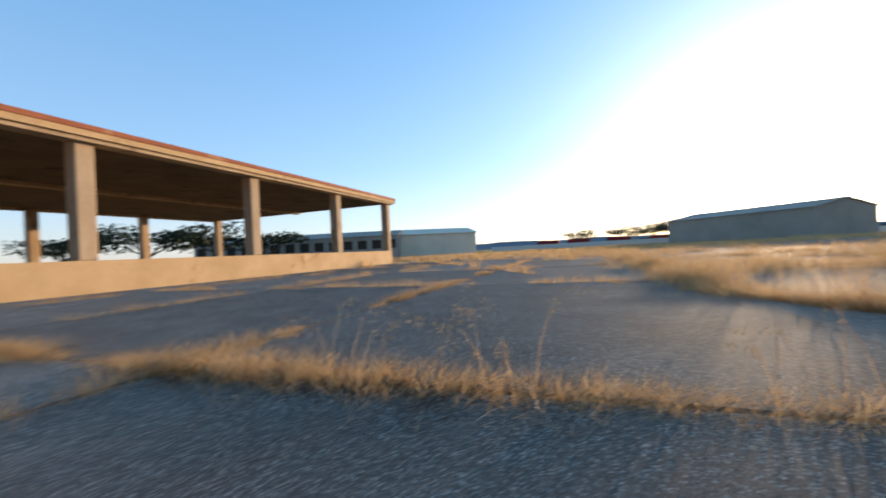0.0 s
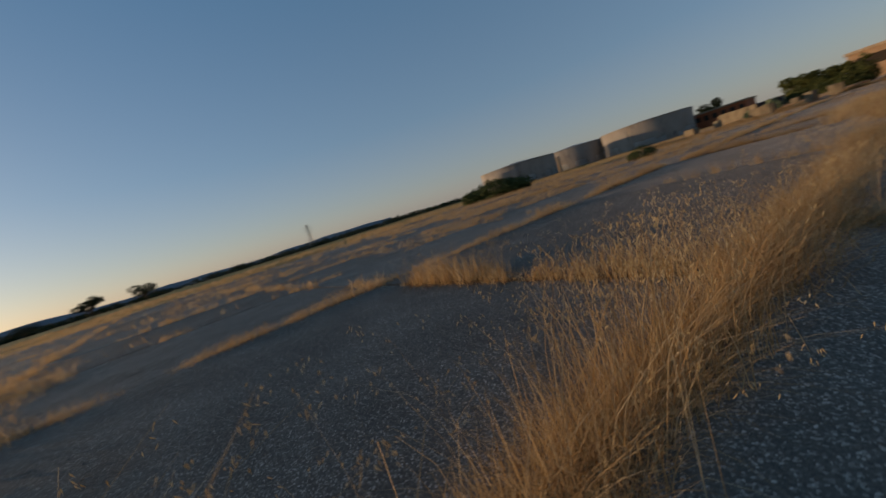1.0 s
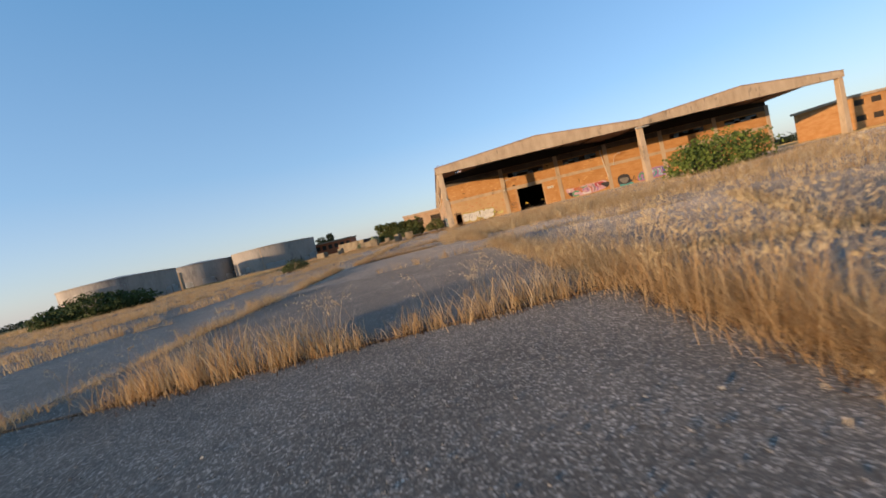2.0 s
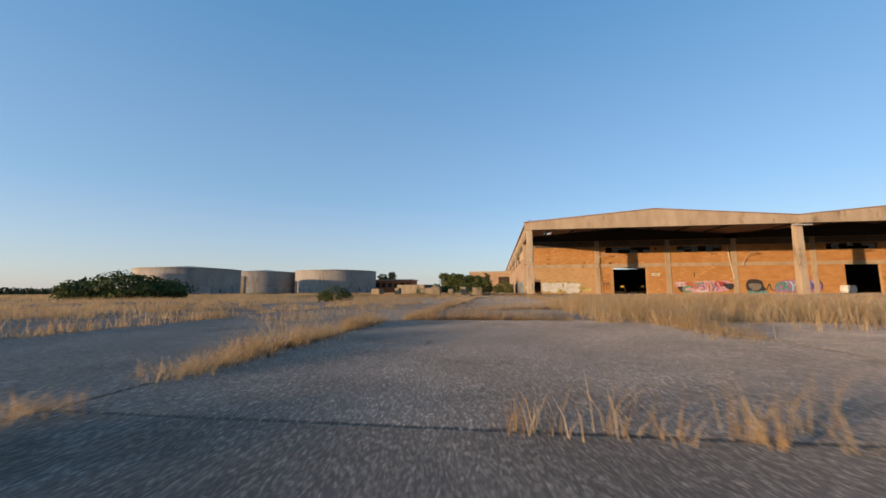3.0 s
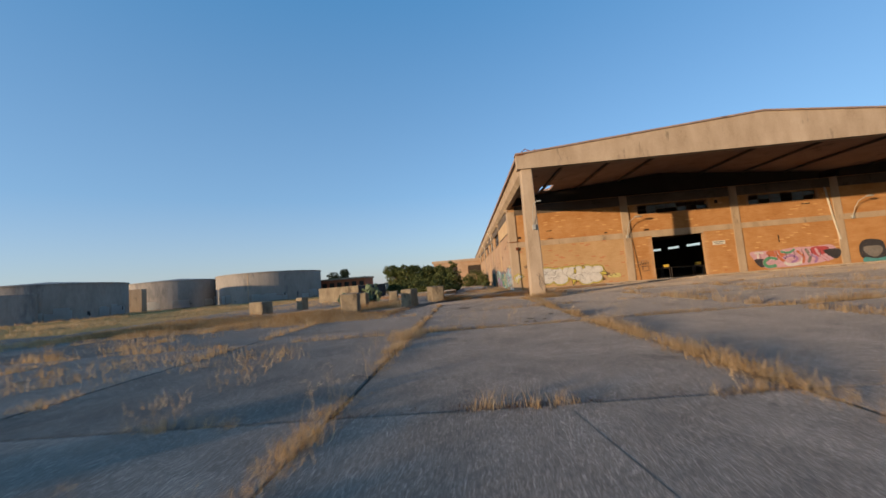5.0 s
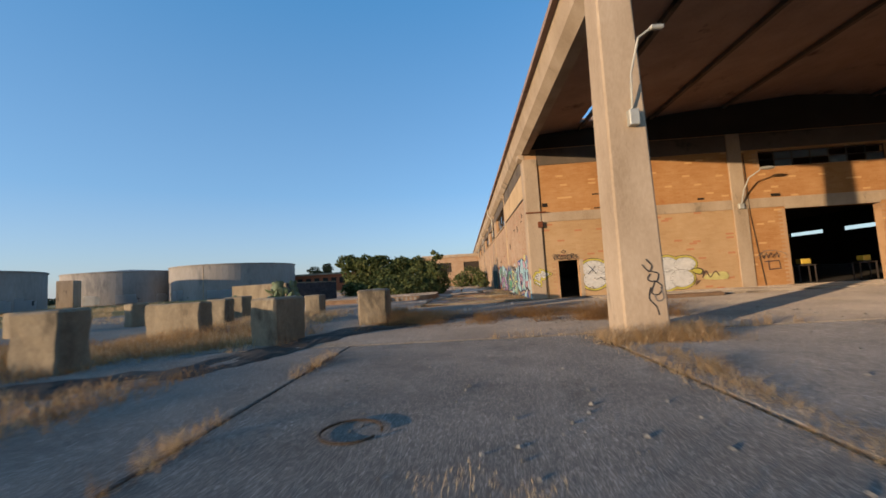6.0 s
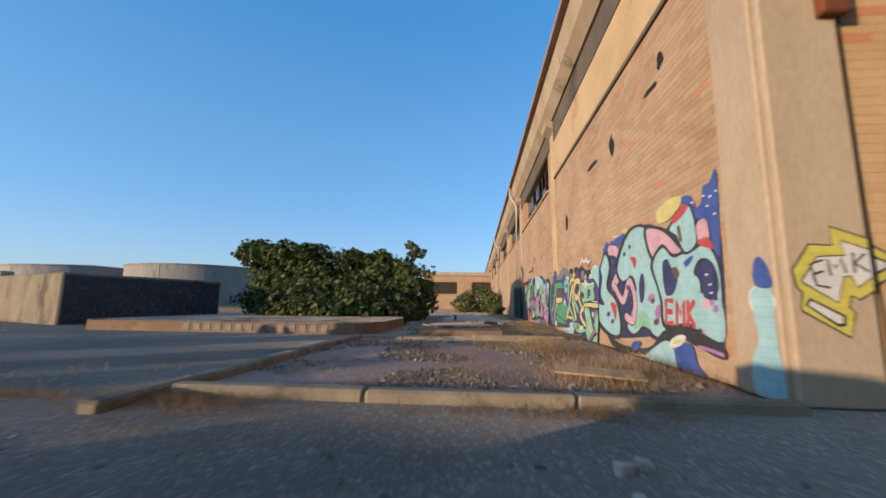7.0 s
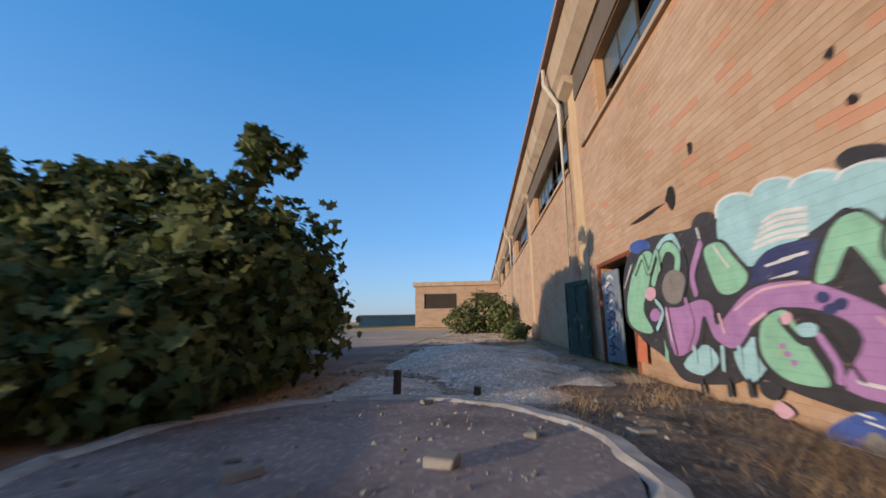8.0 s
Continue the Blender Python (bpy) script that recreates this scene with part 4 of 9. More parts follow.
def storage_tank(cx, cy, R, h, pk, seed, label):
    e = base("storage_tank", (cx, cy, 0))
    tagged(e, label, "tank", "storage tanks")
    bm = bmesh.new()
    tube_bm(bm, [(cx, cy, -0.2), (cx, cy, h)], R, 72)
    part("shell", bm, M_TANK, e)
    bm = bmesh.new()
    tube_bm(bm, [(cx, cy, h + 0.01), (cx, cy, h + 0.25), (cx, cy, pk)], [R + 0.18, R + 0.18, 0.2], 72)
    part("roof", bm, M_TANK, e)
    rs = random.Random(seed)
    aim_ = math.atan2(-55 - cy, -5 - cx)
    for k in range(20):
        a0 = aim_ + rs.uniform(-1.2, 1.2)
        w, z0, hh = rs.uniform(0.08, 0.22), rs.uniform(0.1, 0.5), rs.uniform(1.2, 2.4)
        if k % 3 == 0:
            w, z0, hh = rs.uniform(0.015, 0.04), rs.uniform(0.5, 1.4), rs.uniform(0.3, 1.0)
        bm = bmesh.new()
        rows_ = [[bm.verts.new((cx + (R + 0.03 + 0.004 * k) * math.cos(a0 + w * s / 6), cy + (R + 0.03 + 0.004 * k) * math.sin(a0 + w * s / 6), z)) for s in range(7)] for z in (z0, z0 + hh)]
        for s in range(6):
            bm.faces.new((rows_[0][s], rows_[0][s + 1], rows_[1][s + 1], rows_[1][s]))
        bmesh.ops.solidify(bm, geom=bm.faces[:], thickness=0.02)
        part("paint_patch", bm, M_TANKPAINT if k % 3 else M_TANKINK, e)
    return e


T1 = storage_tank(-98.0, 42.0, 14.0, 7.3, 8.7, 1, "big round grey concrete storage tank with a low conical roof")
T2 = storage_tank(-101.0, 86.0, 15.0, 8.3, 9.8, 2, "weathered grey round storage tank between two others")
T3 = storage_tank(-69.7, 86.4, 15.9, 8.5, 9.7, 3, "round concrete storage tank with pale scrawled paint")
bm = bmesh.new()
tube_bm(bm, [(-92.5, 28.5, -0.2), (-92.5, 28.5, 5.6)], 5.2, 40)
part("side_tank", bm, M_TANK, T1, "smaller round tank against the shell")
box("stair_block", (-7.3, 0.0, 0.0), (7.3, 9.0, 8.3), M_CONC, T3, "square concrete annex block against the shell", m=pose(-74.7, 74.2, 0, 0, 0, -31))
box("stair_block", (-1.6, -1.6, 0.0), (1.6, 1.6, 6.4), M_CONC, T2, "square concrete stair tower", m=pose(-96.9, 64.3, 0, 0, 0, 20))


# ---- far buildings ----
def far_building(name, label, x0, x1, y0, y1, h, wall, rz=0.0, storeys=1, windows=6, roof_h=0.5, gable=0.0, roof_mat=None, face="front"):
    """A box building with recessed windows on its long front and a roof slab or a gable."""
    b = base(name, ((x0 + x1) / 2, (y0 + y1) / 2, 0), rz)
    w, d = x1 - x0, y1 - y0
    m = pose((x0 + x1) / 2, (y0 + y1) / 2, 0, 0, 0, rz)
    tagged(b, label, "building")
    holes = []
    for s in range(storeys):
        z0 = h * s / storeys + h / storeys * 0.45
        for i in range(windows):
            u = -w / 2 + w * (i + 0.5) / windows
            holes.append((u - w / windows * 0.32, u + w / windows * 0.32, z0, z0 + h / storeys * 0.36))
    for a, c, p, q in wall_pieces(-w / 2, w / 2, 0.0, h, holes):
        box("wall", (a, -d / 2, p), (c, -d / 2 + 0.35, q), wall, b, bevel=0, m=m)
    for lo, hi in (((-w / 2, -d / 2 + 0.351, 0), (-w / 2 + 0.35, d / 2 - 0.351, h)), ((w / 2 - 0.35, -d / 2 + 0.351, 0), (w / 2, d / 2 - 0.351, h)), ((-w / 2, d / 2 - 0.35, 0), (w / 2, d / 2, h)),
                   ((-w / 2 + 0.36, -d / 2 + 1.6, 0.0), (w / 2 - 0.36, -d / 2 + 1.9, h - 0.05))):
        box("wall", lo, hi, wall, b, bevel=0, m=m)
    # dark panels paint the indoor shade behind the openings
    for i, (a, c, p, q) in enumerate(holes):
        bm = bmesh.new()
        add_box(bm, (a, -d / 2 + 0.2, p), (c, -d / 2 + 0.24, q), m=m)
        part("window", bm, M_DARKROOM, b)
    bm = bmesh.new()
    if gable:
        prism(bm, [(-d / 2 - 0.3, h), (0, h + gable), (d / 2 + 0.3, h), (d / 2 + 0.3, h - 0.15), (0, h + gable - 0.2), (-d / 2 - 0.3, h - 0.15)], -w / 2 - 0.3, w / 2 + 0.3, "x")
        bmesh.ops.transform(bm, matrix=m, verts=bm.verts[:])
        for u in (-w / 2, w / 2 - 0.35):
            end = bmesh.new()
            prism(end, [(-d / 2, h - 0.16), (d / 2, h - 0.16), (0, h + gable - 0.22)], u, u + 0.35, "x")
            bmesh.ops.transform(end, matrix=m, verts=end.verts[:])
            part("gable_end", end, wall, b)
    else:
        add_box(bm, (-w / 2 - 0.4, -d / 2 - 0.4, h), (w / 2 + 0.4, d / 2 + 0.4, h + roof_h), m=m)
    part("roof", bm, roof_mat or M_CONC, b)
    return b


far_building("brick_building", "low red brick building with a flat roof", -60.0, -41.0, 98.0, 110.0, 5.2, M_REDBRICK, 0, 1, 7)
far_building("ochre_building", "ochre building with dark openings across the yard's end", -14.3, 12.0, 78.0, 90.0, 7.0, M_FARSIDE, 0, 1, 3, 0.7)
far_building("shed_building", "long dark low shed on the horizon", -40.0, -19.0, 128.0, 136.0, 2.6, M_GREY_PLASTER, 0, 1, 0)
far_building("white_building", "long derelict white building with a shallow roof", -20.0, -1.0, -174.0, -162.0, 5.4, M_WHITE, 6, 1, 6, 0.4, 1.5, M_WHITE)
far_building("white_building", "pale long warehouse with a ridge roof", -2.0, 42.0, -172.0, -158.0, 5.2, M_GREY_PLASTER, 172, 1, 14, 0.4, 1.4, M_GREY_PLASTER)
far_building("grey_warehouse", "grey warehouse end against the low sun", -104.7, -70.7, -158.1, -139.1, 5.9, M_GREY_PLASTER, 96, 1, 0, 0.4, 1.8, M_GREY_PLASTER)
far_building("ochre_building", "ochre derelict building beyond the warehouse", 82.0, 110.0, 2.0, 14.0, 6.2, M_FARWALL, 0, 2, 8, 0.5)
M_PIPEWHITE = surface("pale_fence_wall", ["b2b0aa", "c2c0ba"], 0.3, 3, bump=0.1)
bm = bmesh.new()
add_box(bm, (-150, -0.2, 0), (0, 0.2, 1.6), m=pose(-40, -212, 0, 0, 0, -34))
tagged(part("boundary_wall", bm, M_PIPEWHITE), "long low white boundary wall far away", "wall")
M_RED = surface("dull_red_paint", ["6a1e22", "7c2a2c"], 0.5, 5, bump=0)
for i, (x, y) in enumerate(((-62, -210), (-72, -205), (-84, -198), (-96, -190))):
    c_ = base("container", (x, y, 0), -32)
    tagged(c_, "dull red shipping container far away", "container", "far containers")
    bm = bmesh.new()
    add_box(bm, (-4, -1.3, 0.1), (4, 1.3, 2.9), 0.05, m=pose(x, y, 0, 0, 0, -32))
    part("body", bm, M_RED, c_)
    bm = bmesh.new()
    for k in range(20):
        add_box(bm, (-3.9 + k * 0.4, 1.3, 0.2), (-3.7 + k * 0.4, 1.36, 2.8), m=pose(x, y, 0, 0, 0, -32))
    part("ribs", bm, M_RED, c_)

# lattice pylon
pylon = base("pylon", (-425, 69, 0))
tagged(pylon, "grey steel lattice pylon on the horizon", "pylon")
bm = bmesh.new()
for sx in (-1, 1):
    for sy in (-1, 1):
        tube_bm(bm, [(-425 + 2.6 * sx, 69 + 2.6 * sy, 0), (-425 + 0.4 * sx, 69 + 0.4 * sy, 26)], 0.22, 5)
for k in range(8):
    z0, z1 = k * 3.2, k * 3.2 + 3.2
    r0, r1 = 2.6 - 2.2 * z0 / 26, 2.6 - 2.2 * z1 / 26
    for sx, sy, tx, ty in ((-1, -1, 1, -1), (1, -1, 1, 1), (1, 1, -1, 1), (-1, 1, -1, -1)):
        tube_bm(bm, [(-425 + r0 * sx, 69 + r0 * sy, z0), (-425 + r1 * tx, 69 + r1 * ty, z1)], 0.12, 4)
part("lattice", bm, M_LAMP, pylon)
bm = bmesh.new()
for z in (19, 22.5):
    tube_bm(bm, [(-425, 64, z), (-425, 74, z)], 0.18, 5)
part("crossarm", bm, M_LAMP, pylon)

# ---- open shed behind the start ----
S0 = Vector((15.17, -86.2, 0))
shed = base("open_shed", S0)
tagged(shed, "open concrete shed with a flat roof on a raised platform", "shed")
M_FASCIA = surface("red_ochre_fascia", ["7c4630", "8c5238", "9a6044"], 0.8, 14, bump=0.3, stain="a8805c", stain_scale=0.7, stain_at=0.56)


def slab_poly(bm, a0, a1, b0, b1, z0, z1):
    prism(bm, [((S0 + SD * a + SN * b).x, (S0 + SD * a + SN * b).y) for a, b in ((a0, b0), (a1, b0), (a1, b1), (a0, b1))], z0, z1, "z")


bm = bmesh.new()
slab_poly(bm, -26, 24.6, -0.1, 22.5, -0.2, 1.25)
part("platform", bm, M_PLASTER, shed, "raised ochre loading platform")
for k in range(-3, 4):
    for b in (0, 22):
        p = S0 + SD * (8.1 * k + 0.0) + SN * (b + 0.25)
        bm = bmesh.new()
        add_box(bm, (-0.32, -0.32, 1.25), (0.32, 0.32, 5.80), 0.04, m=Matrix.Translation(p) @ Matrix.Rotation(radians(-30), 4, "Z"))
        part("column", bm, M_CONC, shed)
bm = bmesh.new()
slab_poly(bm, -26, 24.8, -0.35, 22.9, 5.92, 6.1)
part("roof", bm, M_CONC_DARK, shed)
for b0, b1 in ((-0.36, 0.3), (10.8, 11.4), (22.2, 22.85)):
    bm = bmesh.new()
    slab_poly(bm, -26, 24.85, b0, b1, 5.72, 6.0)
    part("beam", bm, M_CONC, shed)
bm = bmesh.new()
slab_poly(bm, -26.1, 24.95, -0.5, -0.37, 5.88, 6.12)
part("fascia", bm, M_PLASTER, shed, "pale ochre roof edge")
bm = bmesh.new()
slab_poly(bm, -26.1, 24.95, -0.55, -0.37, 6.125, 6.32)
part("coping", bm, M_FASCIA, shed, "red ochre roof edge")
bm = bmesh.new()
slab_poly(bm, 24.96, 25.08, -0.5, 23, 5.88, 6.32)
part("fascia", bm, M_FASCIA, shed)

# white moulded tank by the second column
water_tank = base("water_tank", (46.0, -1.2, 0))
tagged(water_tank, "white rounded plastic tank lying by the wall", "tank")
bm = bmesh.new()
add_box(bm, (45.1, -1.75, 0.05), (46.9, -0.65, 1.15), 0.28)
part("shell", bm, M_PIPEWHITE, water_tank)
for x in (45.5, 46.0, 46.5):
    box("band", (x - 0.04, -1.78, 0.04), (x + 0.04, -0.62, 1.18), M_PIPEWHITE, water_tank, bevel=0.03)

# yellow crates standing inside the hall
M_YELLOW = surface("faded_yellow_paint", ["a88a2c", "c0a038", "ccb04c"], 2, 25, rough=0.6, bump=0.1)
for x, y, w in ((15.6, 1.2, 0.26), (18.6, 0.9, 0.2)):
    bench = base("steel_bench", (x, y, 0))
    tagged(bench, "dark narrow steel bench just inside the doorway", "bench", "benches in the hall")
    box("top", (x - 0.5, y - 0.25, 0.98), (x + 0.5, y + 0.25, 1.04), M_FRAME, bench, bevel=0.01)
    for sx in (-0.44, 0.44):
        for sy in (-0.2, 0.2):
            box("leg", (x + sx - 0.025, y + sy - 0.025, 0.02), (x + sx + 0.025, y + sy + 0.025, 0.98), M_FRAME, bench, bevel=0.005)
    crate = base("yellow_crate", (x, y, 1.04))
    tagged(crate, "faded yellow steel crate on a dark bench", "crate", "crates in the hall")
    box("body", (x - w, y - 0.2, 1.1), (x + w, y + 0.2, 1.38), M_YELLOW, crate, bevel=0.02)
    for sx in (-w + 0.08, w - 0.08):
        box("foot", (x + sx - 0.05, y - 0.19, 1.041), (x + sx + 0.05, y + 0.19, 1.099), M_FRAME, crate, bevel=0.01)

# ---- graffiti: flat coats of spray paint on the block walls ----
def spray(name, colour, wear=0.62):
    """Matt spray paint over blocks: mottled coat, worn spots down to the ochre wall, block joints in relief."""
    m = bpy.data.materials.new(name)
    m.use_nodes = True
    n, l = m.node_tree.nodes, m.node_tree.links
    b = n["Principled BSDF"]
    geo = n.new("ShaderNodeNewGeometry")
    sep = n.new("ShaderNodeSeparateXYZ")
    l.new(geo.outputs["Position"], sep.inputs[0])
    add = n.new("ShaderNodeMath")
    l.new(sep.outputs[0], add.inputs[0])
    l.new(sep.outputs[1], add.inputs[1])
    com = n.new("ShaderNodeCombineXYZ")
    l.new(add.outputs[0], com.inputs[0])
    l.new(sep.outputs[2], com.inputs[1])
    br = n.new("ShaderNodeTexBrick")
    br.inputs["Scale"].default_value, br.inputs["Brick Width"].default_value, br.inputs["Row Height"].default_value = 1.0, BL, BH
    br.inputs["Mortar Size"].default_value, br.inputs["Mortar Smooth"].default_value = 0.008, 0.4
    l.new(com.outputs[0], br.inputs["Vector"])
    n1 = n.new("ShaderNodeTexNoise")
    n1.inputs["Scale"].default_value, n1.inputs["Detail"].default_value, n1.inputs["Roughness"].default_value = 3.5, 9, 0.7
    l.new(geo.outputs["Position"], n1.inputs["Vector"])
    c = Vector(rgb(colour)[:3])
    c = c.lerp(Vector((0.3, 0.27, 0.24)) * (0.4 + sum(c) / 3), 0.24) * 0.78      # sun-faded and dusty
    ramp = n.new("ShaderNodeValToRGB")
    ramp.color_ramp.elements[0].position, ramp.color_ramp.elements[0].color = 0.3, (*(c * 0.78), 1)
    ramp.color_ramp.elements[1].position, ramp.color_ramp.elements[1].color = 0.7, (*[min(0.9, v * 1.12 + 0.01) for v in c], 1)
    l.new(n1.outputs["Fac"], ramp.inputs[0])
    n2 = n.new("ShaderNodeTexNoise")
    n2.inputs["Scale"].default_value, n2.inputs["Detail"].default_value, n2.inputs["Roughness"].default_value = 9, 10, 0.75
    l.new(geo.outputs["Position"], n2.inputs["Vector"])
    mr = n.new("ShaderNodeMapRange")
    mr.inputs[1].default_value, mr.inputs[2].default_value, mr.inputs[4].default_value = wear, wear + 0.05, 0.8
    l.new(n2.outputs["Fac"], mr.inputs[0])
    wearc = n.new("ShaderNodeMix")
    wearc.data_type = "RGBA"
    l.new(mr.outputs[0], wearc.inputs[0])
    l.new(ramp.outputs[0], wearc.inputs[6])
    wearc.inputs[7].default_value = rgb("b08454")
    dirt = n.new("ShaderNodeMix")
    dirt.data_type = "RGBA"
    half = n.new("ShaderNodeMath")
    half.operation = "MULTIPLY"
    half.inputs[1].default_value = 0.17
    l.new(br.outputs["Fac"], half.inputs[0])
    l.new(half.outputs[0], dirt.inputs[0])
    l.new(wearc.outputs[2], dirt.inputs[6])
    dirt.inputs[7].default_value = (*(c * 0.4), 1)
    l.new(dirt.outputs[2], b.inputs["Base Color"])
    b.inputs["Roughness"].default_value, b.inputs["Specular IOR Level"].default_value = 0.7, 0.25
    inv = n.new("ShaderNodeMath")
    inv.operation = "SUBTRACT"
    inv.inputs[0].default_value = 1.0
    l.new(br.outputs["Fac"], inv.inputs[1])
    bp = n.new("ShaderNodeBump")
    bp.inputs["Strength"].default_value, bp.inputs["Distance"].default_value = 0.25, 0.006
    l.new(inv.outputs[0], bp.inputs["Height"])
    l.new(bp.outputs[0], b.inputs["Normal"])
    return m


BL, BH, BP = 0.40, 0.105, 0.004
INKS = {"cyan": "a6d0d4", "pink": "dcaab8", "lilac": "ae78b2", "mint": "92c8a2", "green": "52a276", "yellow": "ddd078", "navy": "222c66", "blue": "2c50a6",
        "black": "25232a", "red": "c43b42", "white": "e2ded8", "purple": "4b3c7c", "grey": "857d74", "orange": "cf6c38", "teal": "48a0a0", "lemon": "d6c63c", "brown": "6a4a38"}
SPRAY = {k: spray("spray_" + k, v) for k, v in INKS.items()}
ART = {"y": -0.0195, "x": -0.0215}       # depth of the next coat, wall by wall
ELEMENT = []                              # the coats of the letter or patch being painted


def smooth(pts, closed=False, n=5):
    """Points of a soft curve through the given ones."""
    out, k = [], len(pts)
    for i in range(k if closed else k - 1):
        p = [Vector(pts[j % k] if closed else pts[min(max(j, 0), k - 1)]) for j in (i - 1, i, i + 1, i + 2)]
        for s in range(n):
            t = s / n
            out.append(0.5 * (2 * p[1] + (p[2] - p[0]) * t + (2 * p[0] - 5 * p[1] + 4 * p[2] - p[3]) * t * t + (3 * p[1] - p[0] - 3 * p[2] + p[3]) * t ** 3))
    if not closed:
        out.append(Vector(pts[-1]))
    return out


def coat(axis, colour, rows, faces):
    """Add one coat of paint; rows are (u, z) points, each coat a hair in front of the last."""
    d = ART[axis]
    ART[axis] = d - 0.0002
    ELEMENT.append((colour, [(u, d - i * 1e-6, z) if axis == "y" else (d - i * 1e-6, u, z) for i, (u, z) in enumerate(rows)], faces))


def painted(name, parent, label=""):
    """Turn the coats laid so far into one painted part."""
    inks = sorted({c for c, _, _ in ELEMENT})
    bm = bmesh.new()
    for c, rows, faces in ELEMENT:
        vs = [bm.verts.new(r) for r in rows]
        for f in faces:
            bm.faces.new([vs[i] for i in f]).material_index = inks.index(c)
    ELEMENT.clear()
    return part(name, bm, [SPRAY[c] for c in inks], parent, label or " and ".join(inks[:2]) + " spray paint")


def on_wall(axis):
    return front_wall if axis == "y" else side_wall


def lay_fill(axis, colour, pts, soft=True):
    c = smooth(pts, True, 4) if soft else [Vector(p) for p in pts]
    coat(axis, colour, [(p.x, max(p.y, 0.005)) for p in c], [range(len(c))])


def lay_stroke(axis, colour, pts, w, soft=True, taper=False):
    c = smooth(pts) if soft else [Vector(p) for p in pts]
    rows, faces = [], []
    for i, p in enumerate(c):
        d = (c[min(i + 1, len(c) - 1)] - c[max(i - 1, 0)]).normalized()
        nn = Vector((-d.y, d.x))
        f = 1.0 if not taper else 1.0 - 0.7 * i / (len(c) - 1)
        if i == 0:
            e = p - d * w * 0.35
            rows += [(e + nn * w * 0.28)[:], (e - nn * w * 0.28)[:]]
        rows += [(p + nn * w * 0.5 * f)[:], (p - nn * w * 0.5 * f)[:]]
        if i == len(c) - 1:
            e = p + d * w * 0.35 * f
            rows += [(e + nn * w * 0.28 * f)[:], (e - nn * w * 0.28 * f)[:]]
    rows = [(u, max(z, 0.005)) for u, z in rows]
    for i in range(len(rows) // 2 - 1):
        faces.append((2 * i, 2 * i + 1, 2 * i + 3, 2 * i + 2))
    coat(axis, colour, rows, faces)


def blob(u, z, ru, rz, seed=0, n=10, rough=0.12):
    rs = random.Random(seed)
    return [(u + ru * math.cos(k * math.tau / n) * (1 + rs.uniform(-rough, rough)), z + rz * math.sin(k * math.tau / n) * (1 + rs.uniform(-rough, rough))) for k in range(n)]


def fill(axis, group, colour, pts, soft=True):
    lay_fill(axis, colour, pts, soft)
    painted("paint_patch", on_wall(axis))


def stroke(axis, group, colour, pts, w, soft=True, taper=False):
    lay_stroke(axis, colour, pts, w, soft, taper)
    painted("paint_line", on_wall(axis))


def letter(axis, group, colour, strokes, w, edge="black", shine="white", border=0.035):
    """A fat letter of several strokes: edge coat first, then the colour, then thin highlights."""
    for s in strokes:
        lay_stroke(axis, edge, s, w + 2 * border)
    for s in strokes:
        lay_stroke(axis, colour, s, w)
    if shine:
        s = strokes[0]
        a, b = Vector(s[0]), Vector(s[1])
        o = Vector((-(b - a).y, (b - a).x)).normalized() * w * 0.28
        lay_stroke(axis, shine, [a.lerp(b, 0.15) + o, a.lerp(b, 0.7) + o], 0.03, False)
    painted("graffiti_letter", on_wall(axis), colour + " graffiti letter with a dark outline")


def lobes(axis, group, colour, u0, u1, z, r, seed, rim=None):
    """A cloudy edge: overlapping round lobes along a line."""
    rs = random.Random(seed)
    n = max(2, int(abs(u1 - u0) / (r * 1.1)))
    cs = [(u0 + (u1 - u0) * (i + 0.5) / n, z + rs.uniform(-0.08, 0.08), r * rs.uniform(0.8, 1.25)) for i in range(n)]
    for u, zz, q in cs:
        if rim:
            lay_fill(axis, rim, blob(u, zz, q + 0.03, q + 0.03, seed))
    for u, zz, q in cs:
        lay_fill(axis, colour, blob(u, zz, q, q, seed))
    painted("paint_cloud", on_wall(axis), colour + " spray painted cloud")


S, G = "x", "first"
# first side piece: pale cyan and pink letters on a navy cloud
fill(S, G, "navy", [(5.6, 2.05), (4.71, 2.3), (3.69, 2.4), (2.97, 2.42), (2.36, 2.2), (2.02, 2.36), (1.63, 2.47), (1.26, 2.19), (0.95, 2.08), (1.06, 0.42), (1.57, 0.62), (2.65, 0.5), (3.24, 0.4), (4.91, 0.27), (5.7, 0.61), (5.95, 1.4)])
fill(S, G, "yellow", [(3.86, 2.43), (3.91, 2.4), (4.01, 2.39), (4.12, 2.42), (4.2, 2.48), (4.19, 2.53), (4.1, 2.56), (3.98, 2.54), (3.89, 2.49)])
lobes(S, G, "blue", 5.5, 4.1, 2.3, 0.15, 31)
fill(S, G, "red", [(4.54, 2.23), (3.92, 2.19), (4.04, 2.01), (4.46, 2.03)])
fill(S, G, "blue", [(1.83, 2.55), (1.56, 2.55), (1.43, 2.34), (1.29, 2.38), (1.23, 2.58), (1.08, 2.59), (0.91, 2.69), (0.98, 1.65), (1.1, 1.71), (1.19, 2.1), (1.44, 2.18)])
fill(S, G, "yellow", [(2.61, 2.55), (2.22, 2.66), (1.82, 2.61), (1.87, 2.46), (2.26, 2.33), (2.58, 2.36)])
fill(S, G, "black", [(6.2, 1.4), (5.72, 2.0), (5.27, 2.25), (4.97, 1.83), (5.2, 1.39), (4.62, 1.04), (4.5, 0.31), (5.52, 0.26), (6.59, 0.75)])
